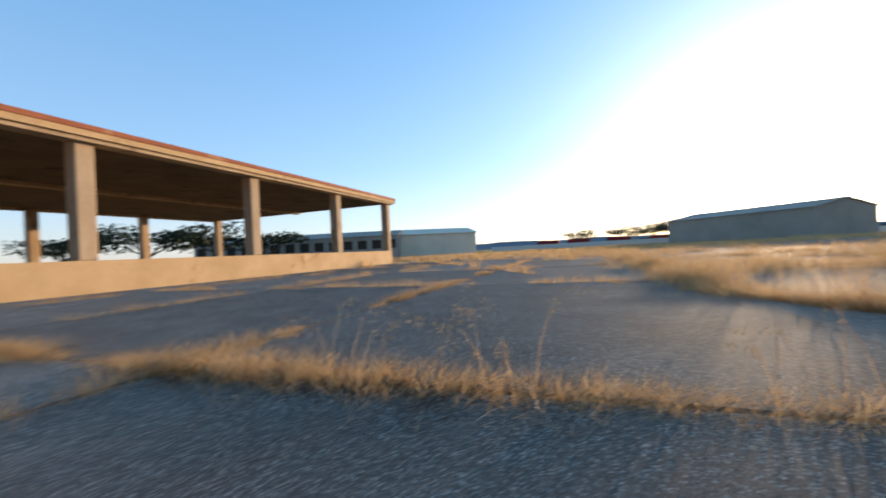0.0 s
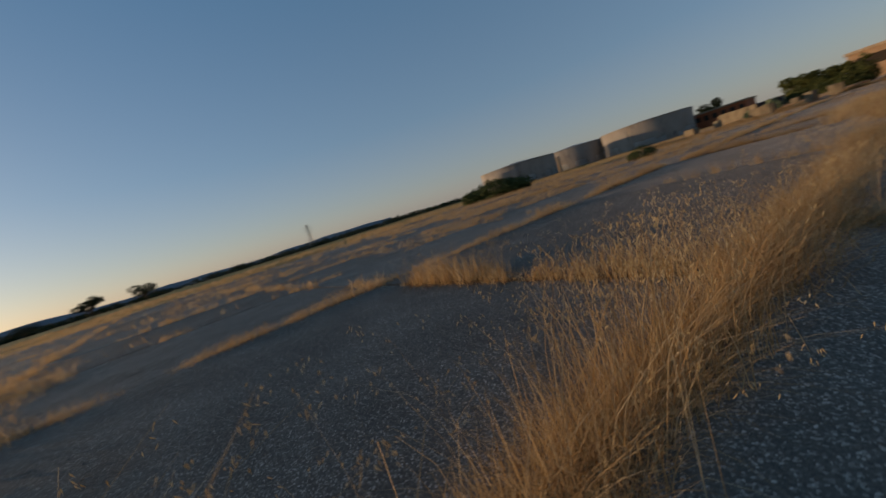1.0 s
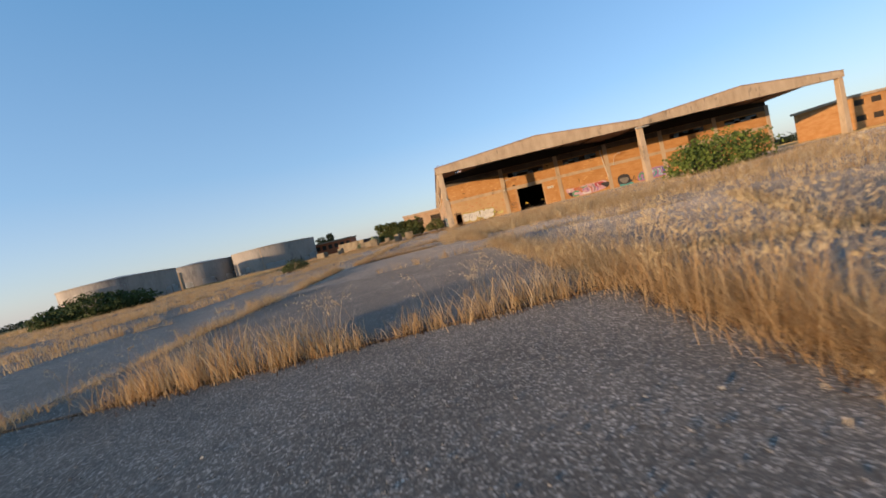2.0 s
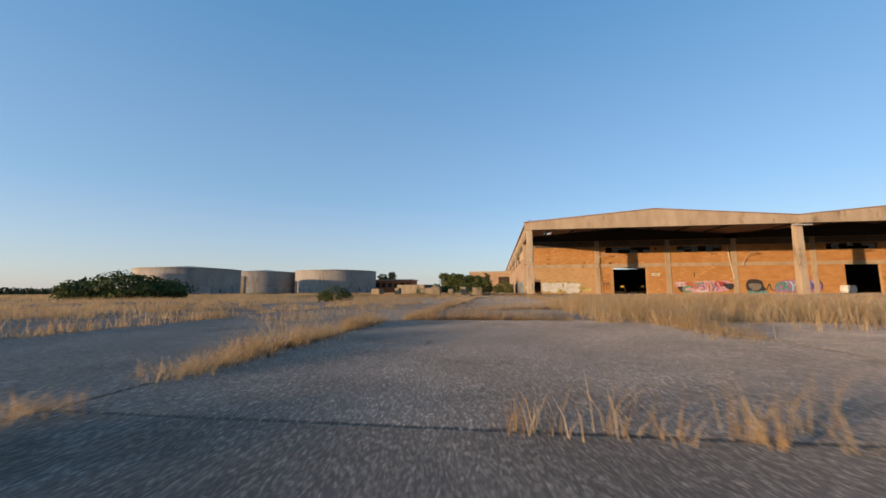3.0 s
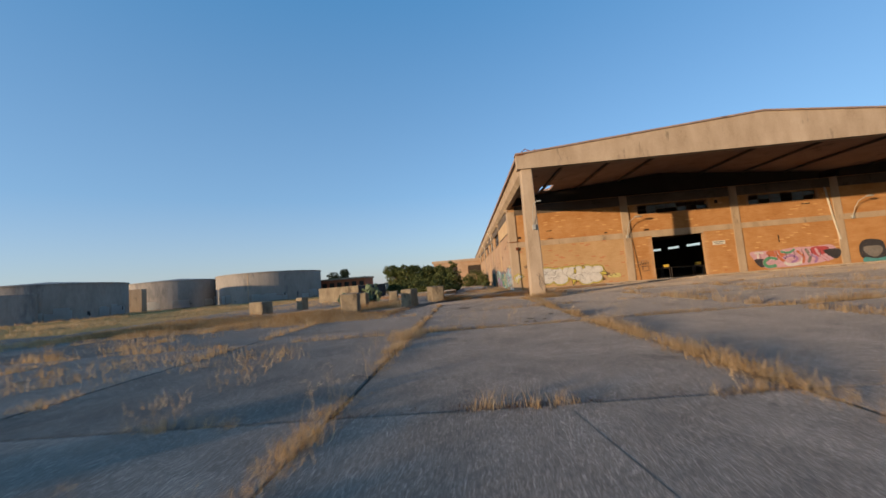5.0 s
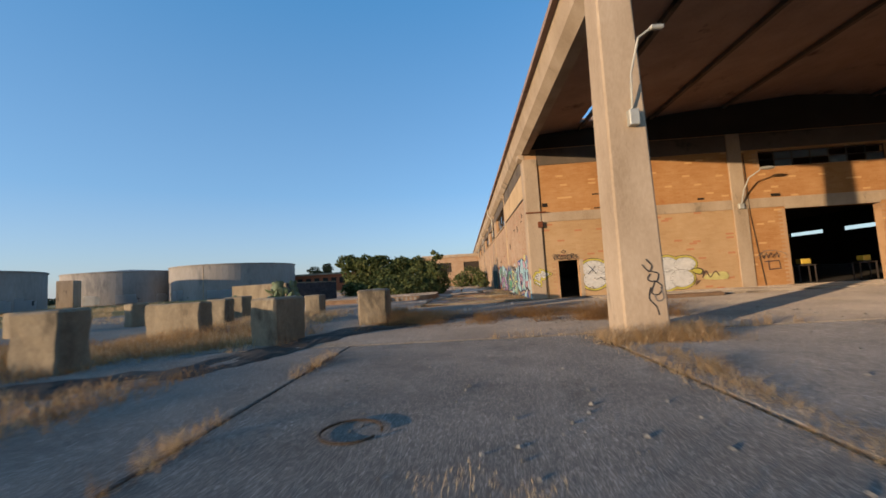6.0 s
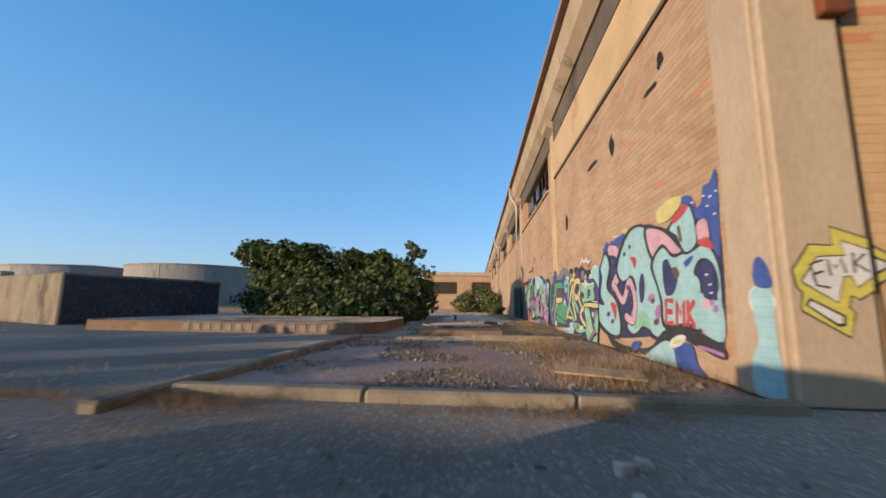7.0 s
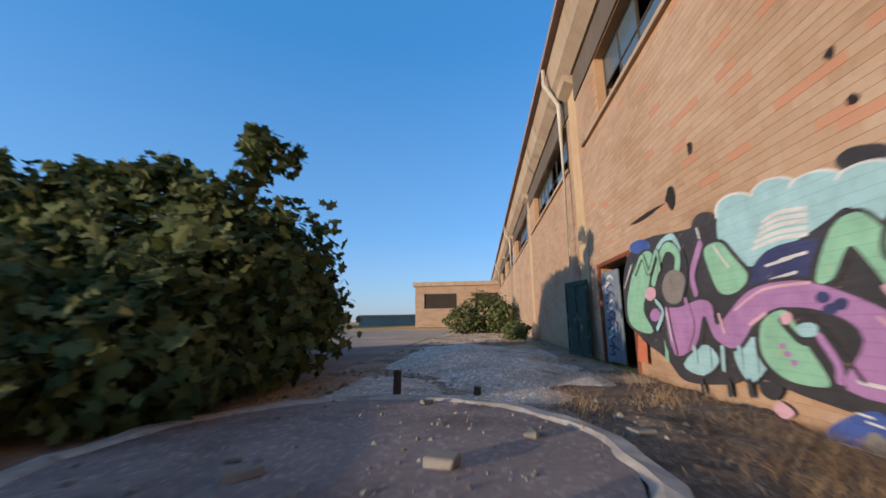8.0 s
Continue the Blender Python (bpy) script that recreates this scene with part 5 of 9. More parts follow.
fill(S, G, "cyan", [(6.1, 1.4), (5.66, 1.93), (5.36, 2.16), (5.14, 1.85), (5.38, 1.37), (4.77, 1.01), (4.65, 0.37), (5.44, 0.36), (6.34, 0.8)])
fill(S, G, "navy", [(6.29, 1.51), (5.84, 1.83), (5.64, 1.63), (5.83, 1.23), (5.56, 0.98), (6.02, 1.03)])
letter(S, G, "pink", [[(5.06, 2.23), (4.57, 2.11), (4.5, 1.71), (4.9, 1.39)]], 0.23, "black", None, 0.025)
letter(S, G, "cyan", [[(4.62, 1.81), (4.19, 1.96), (3.71, 2.15), (3.22, 2.32)]], 0.2, "black", None, 0.025)
fill(S, G, "black", [(3.97, 2.46), (3.12, 2.44), (2.94, 1.99), (2.72, 1.51), (2.53, 1.02), (2.56, 0.41), (3.14, 0.4), (3.24, 0.63), (3.86, 0.34), (4.34, 0.51), (3.98, 0.88), (3.75, 1.27), (3.92, 1.49), (4.4, 1.39), (4.74, 1.84)])
fill(S, G, "cyan", [(3.87, 2.4), (3.17, 2.39), (3.03, 2.0), (2.79, 1.52), (2.59, 1.01), (2.62, 0.45), (3.08, 0.48), (3.19, 0.71), (3.84, 0.41), (4.19, 0.55), (3.86, 0.89), (3.63, 1.28), (3.84, 1.56), (4.32, 1.47), (4.57, 1.8)])
fill(S, G, "mint", [(3.83, 0.51), (3.54, 0.83), (3.19, 0.79), (3.1, 0.54), (3.43, 0.58)])
fill(S, G, "navy", [(3.26, 1.28), (3.31, 1.11), (3.4, 1.01), (3.49, 1.03), (3.52, 1.18), (3.5, 1.37), (3.41, 1.52), (3.32, 1.55), (3.26, 1.46)])
fill(S, G, "red", [(3.87, 1.92), (3.57, 1.86), (3.65, 1.66), (3.75, 1.79)])
letter(S, G, "pink", [[(4.8, 1.37), (4.35, 1.05), (3.97, 1.44), (3.74, 1.09), (3.87, 0.67), (4.24, 0.73)]], 0.16, "black", None, 0.025)
fill(S, G, "purple", [(3.99, 1.32), (4.02, 1.28), (4.09, 1.27), (4.14, 1.29), (4.13, 1.34), (4.07, 1.37), (4.01, 1.36)])
fill(S, G, "purple", [(3.9, 1.17), (3.93, 1.14), (4.0, 1.12), (4.05, 1.15), (4.04, 1.19), (3.98, 1.22), (3.92, 1.21)])
fill(S, G, "purple", [(4.75, 1.93), (4.79, 1.89), (4.88, 1.89), (4.94, 1.92), (4.94, 1.97), (4.86, 2.0), (4.78, 1.98)])
fill(S, G, "purple", [(4.64, 1.72), (4.68, 1.68), (4.77, 1.67), (4.83, 1.71), (4.82, 1.76), (4.75, 1.78), (4.67, 1.77)])
fill(S, G, "purple", [(4.06, 2.01), (4.1, 1.98), (4.17, 1.98), (4.22, 2.01), (4.21, 2.05), (4.15, 2.07), (4.09, 2.05)])
fill(S, G, "purple", [(3.78, 2.12), (3.82, 2.09), (3.88, 2.09), (3.92, 2.12), (3.92, 2.16), (3.86, 2.18), (3.8, 2.16)])
fill(S, G, "purple", [(5.19, 0.76), (5.24, 0.71), (5.34, 0.69), (5.42, 0.71), (5.41, 0.77), (5.32, 0.81), (5.22, 0.81)])
fill(S, G, "purple", [(4.95, 0.61), (5.0, 0.56), (5.09, 0.54), (5.16, 0.56), (5.15, 0.61), (5.07, 0.65), (4.98, 0.65)])
fill(S, G, "red", [(5.14, 1.01), (4.78, 0.97), (4.84, 0.62), (4.99, 0.81)])
fill(S, G, "lilac", [(2.86, 1.1), (2.9, 1.05), (2.98, 1.02), (3.08, 1.02), (3.14, 1.05), (3.14, 1.11), (3.06, 1.15), (2.96, 1.16), (2.88, 1.14)])
fill(S, G, "lilac", [(2.64, 0.86), (2.68, 0.78), (2.76, 0.73), (2.85, 0.73), (2.9, 0.78), (2.89, 0.87), (2.82, 0.94), (2.73, 0.97), (2.66, 0.93)])
fill(S, G, "brown", [(2.88, 1.04), (2.92, 1.0), (3.01, 0.99), (3.04, 1.03), (2.99, 1.08), (2.91, 1.08)])
fill(S, G, "brown", [(2.75, 0.7), (2.81, 0.64), (2.93, 0.62), (2.98, 0.66), (2.92, 0.72), (2.8, 0.73)])
fill(S, G, "black", [(3.13, 2.38), (2.43, 2.25), (1.99, 1.95), (1.82, 1.7), (2.09, 1.66), (2.54, 1.86), (2.78, 1.66), (3.06, 1.94)])
fill(S, G, "pink", [(3.03, 2.33), (2.46, 2.19), (2.05, 1.91), (1.89, 1.73), (2.15, 1.74), (2.56, 1.93), (2.79, 1.77), (2.99, 2.0)])
fill(S, G, "black", [(2.97, 1.68), (2.5, 1.98), (2.16, 1.77), (1.81, 1.78), (1.58, 1.78), (1.28, 1.83), (1.08, 1.65), (0.99, 1.41), (1.03, 0.89), (1.13, 1.03), (1.07, 1.24), (1.14, 1.45), (1.31, 1.56), (1.47, 1.53), (1.56, 1.42), (1.45, 1.34), (1.44, 1.12), (1.54, 0.59), (1.85, 0.65), (2.61, 0.59), (2.68, 1.0), (2.79, 1.29)])
fill(S, G, "cyan", [(2.86, 1.67), (2.49, 1.91), (2.17, 1.71), (1.81, 1.73), (1.58, 1.73), (1.29, 1.78), (1.11, 1.62), (1.02, 1.37), (1.03, 0.99), (1.1, 1.07), (1.04, 1.24), (1.12, 1.49), (1.31, 1.6), (1.49, 1.57), (1.61, 1.42), (1.49, 1.32), (1.48, 1.12), (1.57, 0.64), (1.85, 0.71), (2.54, 0.66), (2.59, 1.01), (2.71, 1.29)])
fill(S, G, "cyan", [(1.48, 1.12), (1.27, 1.02), (1.02, 0.99), (1.05, 0.51), (1.56, 0.66)])
fill(S, G, "navy", [(2.52, 1.63), (2.33, 1.7), (2.19, 1.49), (2.05, 1.37), (2.23, 1.14), (2.48, 1.16)])
fill(S, G, "navy", [(1.5, 1.51), (1.27, 1.57), (1.12, 1.45), (1.14, 1.24), (1.31, 1.04), (1.43, 1.14), (1.37, 1.29), (1.51, 1.39)])
fill(S, G, "brown", [(2.22, 1.53), (2.07, 1.55), (1.99, 1.43), (2.12, 1.37)])
fill(S, G, "blue", [(1.84, 1.6), (1.63, 1.67), (1.59, 1.63), (1.78, 1.52)])
fill(S, G, "black", [(2.26, 2.2), (1.68, 2.45), (1.5, 2.29), (1.43, 1.89), (1.56, 1.74), (1.83, 1.72), (2.01, 2.0)])
fill(S, G, "cyan", [(2.18, 2.18), (1.69, 2.41), (1.53, 2.27), (1.47, 1.91), (1.58, 1.78), (1.8, 1.76), (1.97, 2.02)])
fill(S, G, "red", [(2.1, 2.34), (1.71, 2.45), (1.63, 2.37), (2.02, 2.23)])
fill(S, G, "brown", [(1.97, 2.14), (1.89, 2.17), (1.84, 1.93), (1.91, 1.94)])
fill(S, G, "pink", [(1.43, 2.09), (1.22, 2.12), (1.17, 1.85), (1.41, 1.85)])
fill(S, G, "red", [(1.46, 1.85), (1.2, 1.87), (1.1, 1.7), (1.33, 1.76)])
fill(S, G, "lilac", [(1.16, 1.01), (1.18, 0.98), (1.21, 0.96), (1.26, 0.96), (1.28, 0.97), (1.28, 1.0), (1.25, 1.03), (1.21, 1.04), (1.17, 1.03)])
fill(S, G, "lilac", [(1.09, 0.93), (1.11, 0.89), (1.15, 0.87), (1.2, 0.87), (1.22, 0.89), (1.22, 0.92), (1.19, 0.96), (1.14, 0.97), (1.11, 0.96)])
fill(S, G, "pink", [(1.27, 1.0), (1.29, 0.95), (1.35, 0.92), (1.42, 0.92), (1.46, 0.95), (1.46, 0.99), (1.41, 1.04), (1.34, 1.05), (1.29, 1.04)])
fill(S, G, "black", [(5.45, 0.34), (4.69, 0.14), (3.27, 0.2), (2.65, 0.53), (2.05, 0.67), (1.57, 0.59), (1.06, 0.44), (1.07, 0.28), (1.64, 0.38), (2.14, 0.46), (2.68, 0.27), (3.43, 0.06), (4.97, 0.01)])
fill(S, G, "cyan", [(3.28, 0.1), (2.57, 0.39), (2.32, 0.24), (2.28, 0.01), (2.73, 0.01), (3.26, 0.01)])
fill(S, G, "blue", [(2.27, 0.31), (1.81, 0.41), (1.67, 0.13), (1.48, 0.01), (1.86, 0.01), (2.23, 0.01)])
fill(S, G, "white", [(1.94, 0.49), (2.0, 0.42), (2.15, 0.34), (2.33, 0.3), (2.46, 0.3), (2.45, 0.37), (2.32, 0.45), (2.13, 0.51), (1.99, 0.52)])
fill(S, G, "yellow", [(2.03, 0.46), (2.07, 0.43), (2.16, 0.39), (2.27, 0.36), (2.34, 0.36), (2.34, 0.38), (2.26, 0.42), (2.15, 0.45), (2.07, 0.47)])
stroke(S, G, "lilac", [(1.62, 0.39), (1.32, 0.37), (1.08, 0.34)], 0.05)
fill(S, G, "blue", [(5.84, 0.01), (4.97, 0.01), (4.75, 0.01), (5.59, 0.01)])
fill(S, G, "blue", [(3.56, 0.24), (3.62, 0.18), (3.77, 0.11), (3.93, 0.08), (4.04, 0.1), (4.03, 0.16), (3.91, 0.24), (3.74, 0.28), (3.61, 0.29)])
stroke(S, G, "red", [(2.26, 1.03), (2.47, 1.04), (2.51, 0.68), (2.3, 0.68)], 0.09, False)
stroke(S, G, "red", [(2.49, 0.86), (2.3, 0.86)], 0.09, False)
stroke(S, G, "red", [(2.17, 0.68), (2.12, 1.03), (2.04, 0.82), (1.93, 1.02), (1.95, 0.68)], 0.09, False)
stroke(S, G, "red", [(1.81, 1.01), (1.84, 0.68)], 0.09, False)
stroke(S, G, "red", [(1.66, 1.01), (1.82, 0.85), (1.68, 0.67)], 0.09, False)
stroke(S, G, "white", [(1.24, 2.45), (1.19, 2.44)], 0.025, False)
stroke(S, G, "white", [(1.09, 2.4), (1.04, 2.39)], 0.025, False)
stroke(S, G, "white", [(1.02, 2.15), (0.97, 2.14)], 0.025, False)
stroke(S, G, "white", [(1.17, 2.29), (1.12, 2.28)], 0.025, False)
stroke(S, G, "white", [(1.52, 2.43), (1.45, 2.41)], 0.025, False)
stroke(S, G, "white", [(0.95, 2.44), (0.91, 2.42)], 0.025, False)
stroke(S, G, "white", [(1.24, 1.12), (1.18, 1.13)], 0.025, False)
stroke(S, G, "white", [(1.32, 1.37), (1.26, 1.37)], 0.025, False)
stroke(S, G, "white", [(1.25, 1.23), (1.2, 1.24)], 0.025, False)
stroke(S, G, "white", [(4.74, 2.49), (4.41, 2.45)], 0.025, False)

# second side piece: mint, green and yellow letters on purple
G = "second"
fill(S, G, "black", [(6.51, 1.81), (6.55, 1.76), (6.65, 1.74), (6.75, 1.77), (6.81, 1.84), (6.79, 1.91), (6.71, 1.94), (6.61, 1.93), (6.53, 1.88)])
fill(S, G, "black", [(6.72, 1.79), (6.78, 1.75), (6.9, 1.74), (7.04, 1.77), (7.12, 1.84), (7.11, 1.91), (7.0, 1.94), (6.86, 1.92), (6.76, 1.86)])
fill(S, G, "black", [(7.24, 1.94), (7.29, 1.88), (7.41, 1.87), (7.54, 1.91), (7.62, 1.99), (7.61, 2.06), (7.5, 2.1), (7.37, 2.08), (7.27, 2.02)])
fill(S, G, "black", [(7.31, 1.85), (7.39, 1.78), (7.58, 1.77), (7.81, 1.82), (7.95, 1.93), (7.93, 2.03), (7.75, 2.07), (7.53, 2.03), (7.36, 1.95)])
fill(S, G, "black", [(7.85, 1.99), (7.9, 1.94), (8.03, 1.93), (8.17, 1.97), (8.26, 2.04), (8.25, 2.11), (8.14, 2.14), (7.99, 2.12), (7.88, 2.06)])
fill(S, G, "black", [(8.26, 1.97), (8.33, 1.92), (8.47, 1.91), (8.63, 1.95), (8.73, 2.02), (8.71, 2.09), (8.59, 2.12), (8.43, 2.1), (8.3, 2.04)])
fill(S, G, "black", [(8.59, 2.03), (8.64, 1.98), (8.74, 1.97), (8.85, 2.0), (8.92, 2.06), (8.91, 2.12), (8.82, 2.15), (8.7, 2.14), (8.61, 2.09)])
fill(S, G, "black", [(7.01, 1.85), (7.07, 1.8), (7.19, 1.78), (7.33, 1.82), (7.42, 1.89), (7.4, 1.97), (7.3, 2.0), (7.15, 1.98), (7.04, 1.92)])
fill(S, G, "grey", [(9.15, 2.03), (9.27, 1.96), (9.55, 1.95), (9.89, 2.02), (10.12, 2.13), (10.09, 2.24), (9.83, 2.28), (9.49, 2.23), (9.23, 2.14)])
fill(S, G, "grey", [(8.67, 1.85), (8.78, 1.76), (9.03, 1.74), (9.32, 1.79), (9.51, 1.91), (9.49, 2.03), (9.26, 2.09), (8.96, 2.06), (8.74, 1.96)])
fill(S, G, "grey", [(10.11, 1.88), (10.24, 1.81), (10.56, 1.79), (10.94, 1.85), (11.19, 1.95), (11.17, 2.05), (10.88, 2.09), (10.5, 2.06), (10.21, 1.97)])
fill(S, G, "grey", [(10.82, 1.94), (10.95, 1.87), (11.26, 1.86), (11.62, 1.91), (11.86, 2.0), (11.84, 2.1), (11.57, 2.13), (11.2, 2.1), (10.92, 2.03)])
fill(S, G, "grey", [(8.0, 1.76), (8.07, 1.69), (8.24, 1.66), (8.43, 1.7), (8.55, 1.79), (8.53, 1.88), (8.38, 1.93), (8.19, 1.91), (8.04, 1.84)])
fill(S, G, "grey", [(9.71, 2.02), (9.81, 1.95), (10.03, 1.93), (10.29, 1.98), (10.45, 2.07), (10.43, 2.17), (10.23, 2.22), (9.97, 2.19), (9.77, 2.11)])
fill(S, G, "purple", [(11.98, 1.81), (10.11, 1.88), (8.91, 1.84), (8.07, 1.82), (7.54, 1.77), (7.04, 1.74), (6.72, 1.68), (6.29, 1.66), (6.01, 1.56), (5.87, 1.53), (6.2, 0.01), (6.48, 0.01), (6.91, 0.01), (7.28, 0.01), (8.13, 0.01), (8.63, 0.07), (9.02, 0.24), (9.63, 0.2), (11.04, 0.14), (12.39, 0.13), (12.61, 0.94)])
fill(S, G, "grey", [(7.16, 1.79), (7.21, 1.71), (7.33, 1.68), (7.45, 1.72), (7.52, 1.81), (7.5, 1.91), (7.4, 1.96), (7.27, 1.95), (7.18, 1.88)])
fill(S, G, "purple", [(7.72, 1.85), (7.77, 1.78), (7.89, 1.76), (8.03, 1.79), (8.1, 1.87), (8.09, 1.95), (7.98, 2.0), (7.85, 1.99), (7.74, 1.93)])
fill(S, G, "blue", [(11.7, 1.89), (11.35, 2.31), (11.13, 2.22), (11.0, 1.84)])
fill(S, G, "cyan", [(6.69, 1.67), (6.67, 1.77), (6.55, 1.79), (6.44, 1.91), (6.32, 1.97), (6.18, 1.98), (6.05, 1.98), (5.83, 1.9), (5.92, 1.42), (6.03, 1.5), (6.17, 1.58), (6.33, 1.66)])
fill(S, G, "white", [(6.54, 1.74), (6.56, 1.72), (6.6, 1.72), (6.65, 1.73), (6.67, 1.76), (6.67, 1.78), (6.63, 1.8), (6.59, 1.79), (6.55, 1.77)])
fill(S, G, "white", [(6.38, 1.84), (6.4, 1.82), (6.44, 1.82), (6.48, 1.83), (6.51, 1.86), (6.5, 1.88), (6.47, 1.9), (6.43, 1.89), (6.39, 1.87)])
fill(S, G, "white", [(6.19, 1.94), (6.21, 1.92), (6.25, 1.92), (6.28, 1.93), (6.3, 1.96), (6.3, 1.98), (6.27, 1.99), (6.23, 1.99), (6.2, 1.97)])
fill(S, G, "white", [(6.06, 1.95), (6.08, 1.93), (6.11, 1.93), (6.14, 1.94), (6.16, 1.97), (6.15, 1.99), (6.13, 2.0), (6.09, 1.99), (6.07, 1.97)])
fill(S, G, "white", [(7.53, 2.17), (7.41, 2.32), (7.25, 2.3), (7.14, 2.2), (7.01, 2.28), (6.83, 2.26), (6.74, 2.18), (6.56, 2.18), (6.59, 2.11), (6.79, 2.1), (6.96, 2.17), (7.16, 2.15), (7.34, 2.21), (7.47, 2.13)])
fill(S, G, "grey", [(6.74, 2.02), (6.76, 2.0), (6.79, 1.99), (6.83, 2.0), (6.84, 2.03), (6.84, 2.07), (6.81, 2.08), (6.77, 2.08), (6.75, 2.06)])
fill(S, G, "navy", [(8.75, 0.12), (8.07, 0.18), (7.61, 0.15), (6.95, 0.2), (6.81, 0.02), (6.91, 0.01), (7.28, 0.01), (7.74, 0.01), (8.34, 0.01)])
fill(S, G, "blue", [(8.12, 0.01), (7.73, 0.01), (7.19, 0.01), (6.94, 0.01), (7.03, 0.01), (7.32, 0.01), (7.75, 0.01)])
fill(S, G, "white", [(11.37, 0.05), (10.76, 0.07), (9.62, 0.18), (9.36, 0.19), (9.07, 0.25), (9.16, 0.33), (8.81, 0.41), (8.5, 0.33), (8.63, 0.13), (8.86, 0.01), (9.09, 0.01), (9.41, 0.01), (9.55, 0.01), (9.9, 0.01), (10.35, 0.01), (11.07, 0.01), (11.28, 0.01)])
fill(S, G, "cyan", [(11.3, 0.03), (10.79, 0.03), (9.64, 0.14), (9.36, 0.15), (9.02, 0.24), (9.11, 0.32), (8.84, 0.38), (8.55, 0.31), (8.68, 0.13), (8.9, 0.01), (9.07, 0.01), (9.35, 0.01), (9.5, 0.01), (9.88, 0.01), (10.34, 0.01), (11.0, 0.01), (11.16, 0.01)])
fill(S, G, "brown", [(9.59, 0.01), (9.64, 0.01), (9.75, 0.01), (9.87, 0.01), (9.95, 0.01), (9.94, 0.01), (9.85, 0.01), (9.72, 0.01), (9.62, 0.01)])
fill(S, G, "white", [(11.12, 0.3), (11.18, 0.22), (11.3, 0.17), (11.42, 0.17), (11.49, 0.22), (11.48, 0.3), (11.38, 0.37), (11.24, 0.39), (11.14, 0.36)])
letter(S, G, "green", [[(12.17, 1.7), (12.4, 1.07), (12.16, 0.58), (11.77, 0.23)]], 0.15, "purple", None, 0.03)
letter(S, G, "mint", [[(11.42, 1.71), (11.73, 1.31), (11.57, 1.07), (12.06, 0.7)]], 0.13, "black", None, 0.02)
fill(S, G, "black", [(11.3, 1.85), (9.99, 1.78), (9.9, 1.52), (10.87, 1.53), (11.1, 1.22), (11.75, 1.2), (11.6, 1.67)])
fill(S, G, "green", [(11.26, 1.8), (10.02, 1.75), (9.95, 1.55), (10.94, 1.57), (11.2, 1.24), (11.61, 1.21), (11.47, 1.65)])
fill(S, G, "brown", [(11.06, 1.57), (10.04, 1.46), (10.12, 1.22), (11.14, 1.24)], False)
fill(S, G, "yellow", [(11.2, 1.24), (10.12, 1.21), (10.15, 1.08), (11.19, 1.01)], False)
stroke(S, G, "black", [(11.09, 0.94), (10.16, 1.04)], 0.04)
fill(S, G, "black", [(10.98, 0.96), (9.83, 1.1), (9.29, 0.96), (9.26, 0.74), (9.63, 0.51), (9.29, 0.3), (10.26, 0.27), (11.14, 0.31), (11.42, 0.6)])
fill(S, G, "green", [(10.91, 0.93), (9.84, 1.06), (9.35, 0.94), (9.32, 0.74), (9.72, 0.5), (9.33, 0.32), (10.23, 0.31), (11.05, 0.35), (11.29, 0.61)])
letter(S, G, "yellow", [[(11.01, 1.01), (11.54, 0.61), (11.42, 0.18)]], 0.11, "purple", None, 0.02)
stroke(S, G, "black", [(11.28, 0.63), (10.31, 0.48), (9.36, 0.33)], 0.04)
fill(S, G, "blue", [(9.25, 1.74), (9.36, 1.62), (9.61, 1.57), (9.89, 1.61), (10.06, 1.75), (10.03, 1.91), (9.8, 2.0), (9.52, 1.99), (9.31, 1.88)])
fill(S, G, "white", [(9.0, 1.82), (9.06, 1.77), (9.2, 1.76), (9.36, 1.79), (9.46, 1.85), (9.45, 1.9), (9.33, 1.93), (9.17, 1.91), (9.04, 1.87)])
letter(S, G, "mint", [[(9.23, 1.18), (9.08, 1.53), (9.28, 1.76), (9.61, 1.69), (9.58, 1.47), (9.31, 1.49)]], 0.14, "teal", None, 0.03)
letter(S, G, "yellow", [[(8.89, 1.64), (8.71, 1.76), (8.36, 1.75), (8.2, 1.64)]], 0.13, "purple", None, 0.03)
letter(S, G, "yellow", [[(8.53, 1.6), (8.8, 1.31), (9.11, 0.92), (9.52, 0.51)]], 0.15, "purple", None, 0.03)
letter(S, G, "yellow", [[(9.54, 0.58), (8.65, 0.54)]], 0.08, "black", None, 0.02)
letter(S, G, "mint", [[(9.13, 0.98), (8.77, 0.7), (8.49, 0.43)]], 0.15, "purple", None, 0.03)
fill(S, G, "purple", [(8.58, 1.07), (8.63, 0.98), (8.74, 0.93), (8.84, 0.94), (8.9, 1.02), (8.88, 1.11), (8.79, 1.19), (8.68, 1.2), (8.59, 1.15)])
letter(S, G, "yellow", [[(8.39, 1.48), (8.58, 1.12), (8.43, 0.8), (8.26, 0.55)]], 0.17, "purple", None, 0.03)
letter(S, G, "yellow", [[(8.33, 1.53), (8.12, 1.68), (7.74, 1.67), (7.64, 1.5), (7.78, 1.29), (8.11, 1.18), (8.3, 1.29)]], 0.17, "black", None, 0.025)
fill(S, G, "navy", [(7.78, 1.45), (7.83, 1.41), (7.94, 1.4), (8.06, 1.42), (8.14, 1.46), (8.13, 1.5), (8.04, 1.53), (7.91, 1.53), (7.81, 1.5)])
fill(S, G, "pink", [(7.84, 1.26), (7.86, 1.24), (7.9, 1.23), (7.94, 1.23), (7.96, 1.25), (7.96, 1.28), (7.93, 1.3), (7.88, 1.3), (7.85, 1.29)])
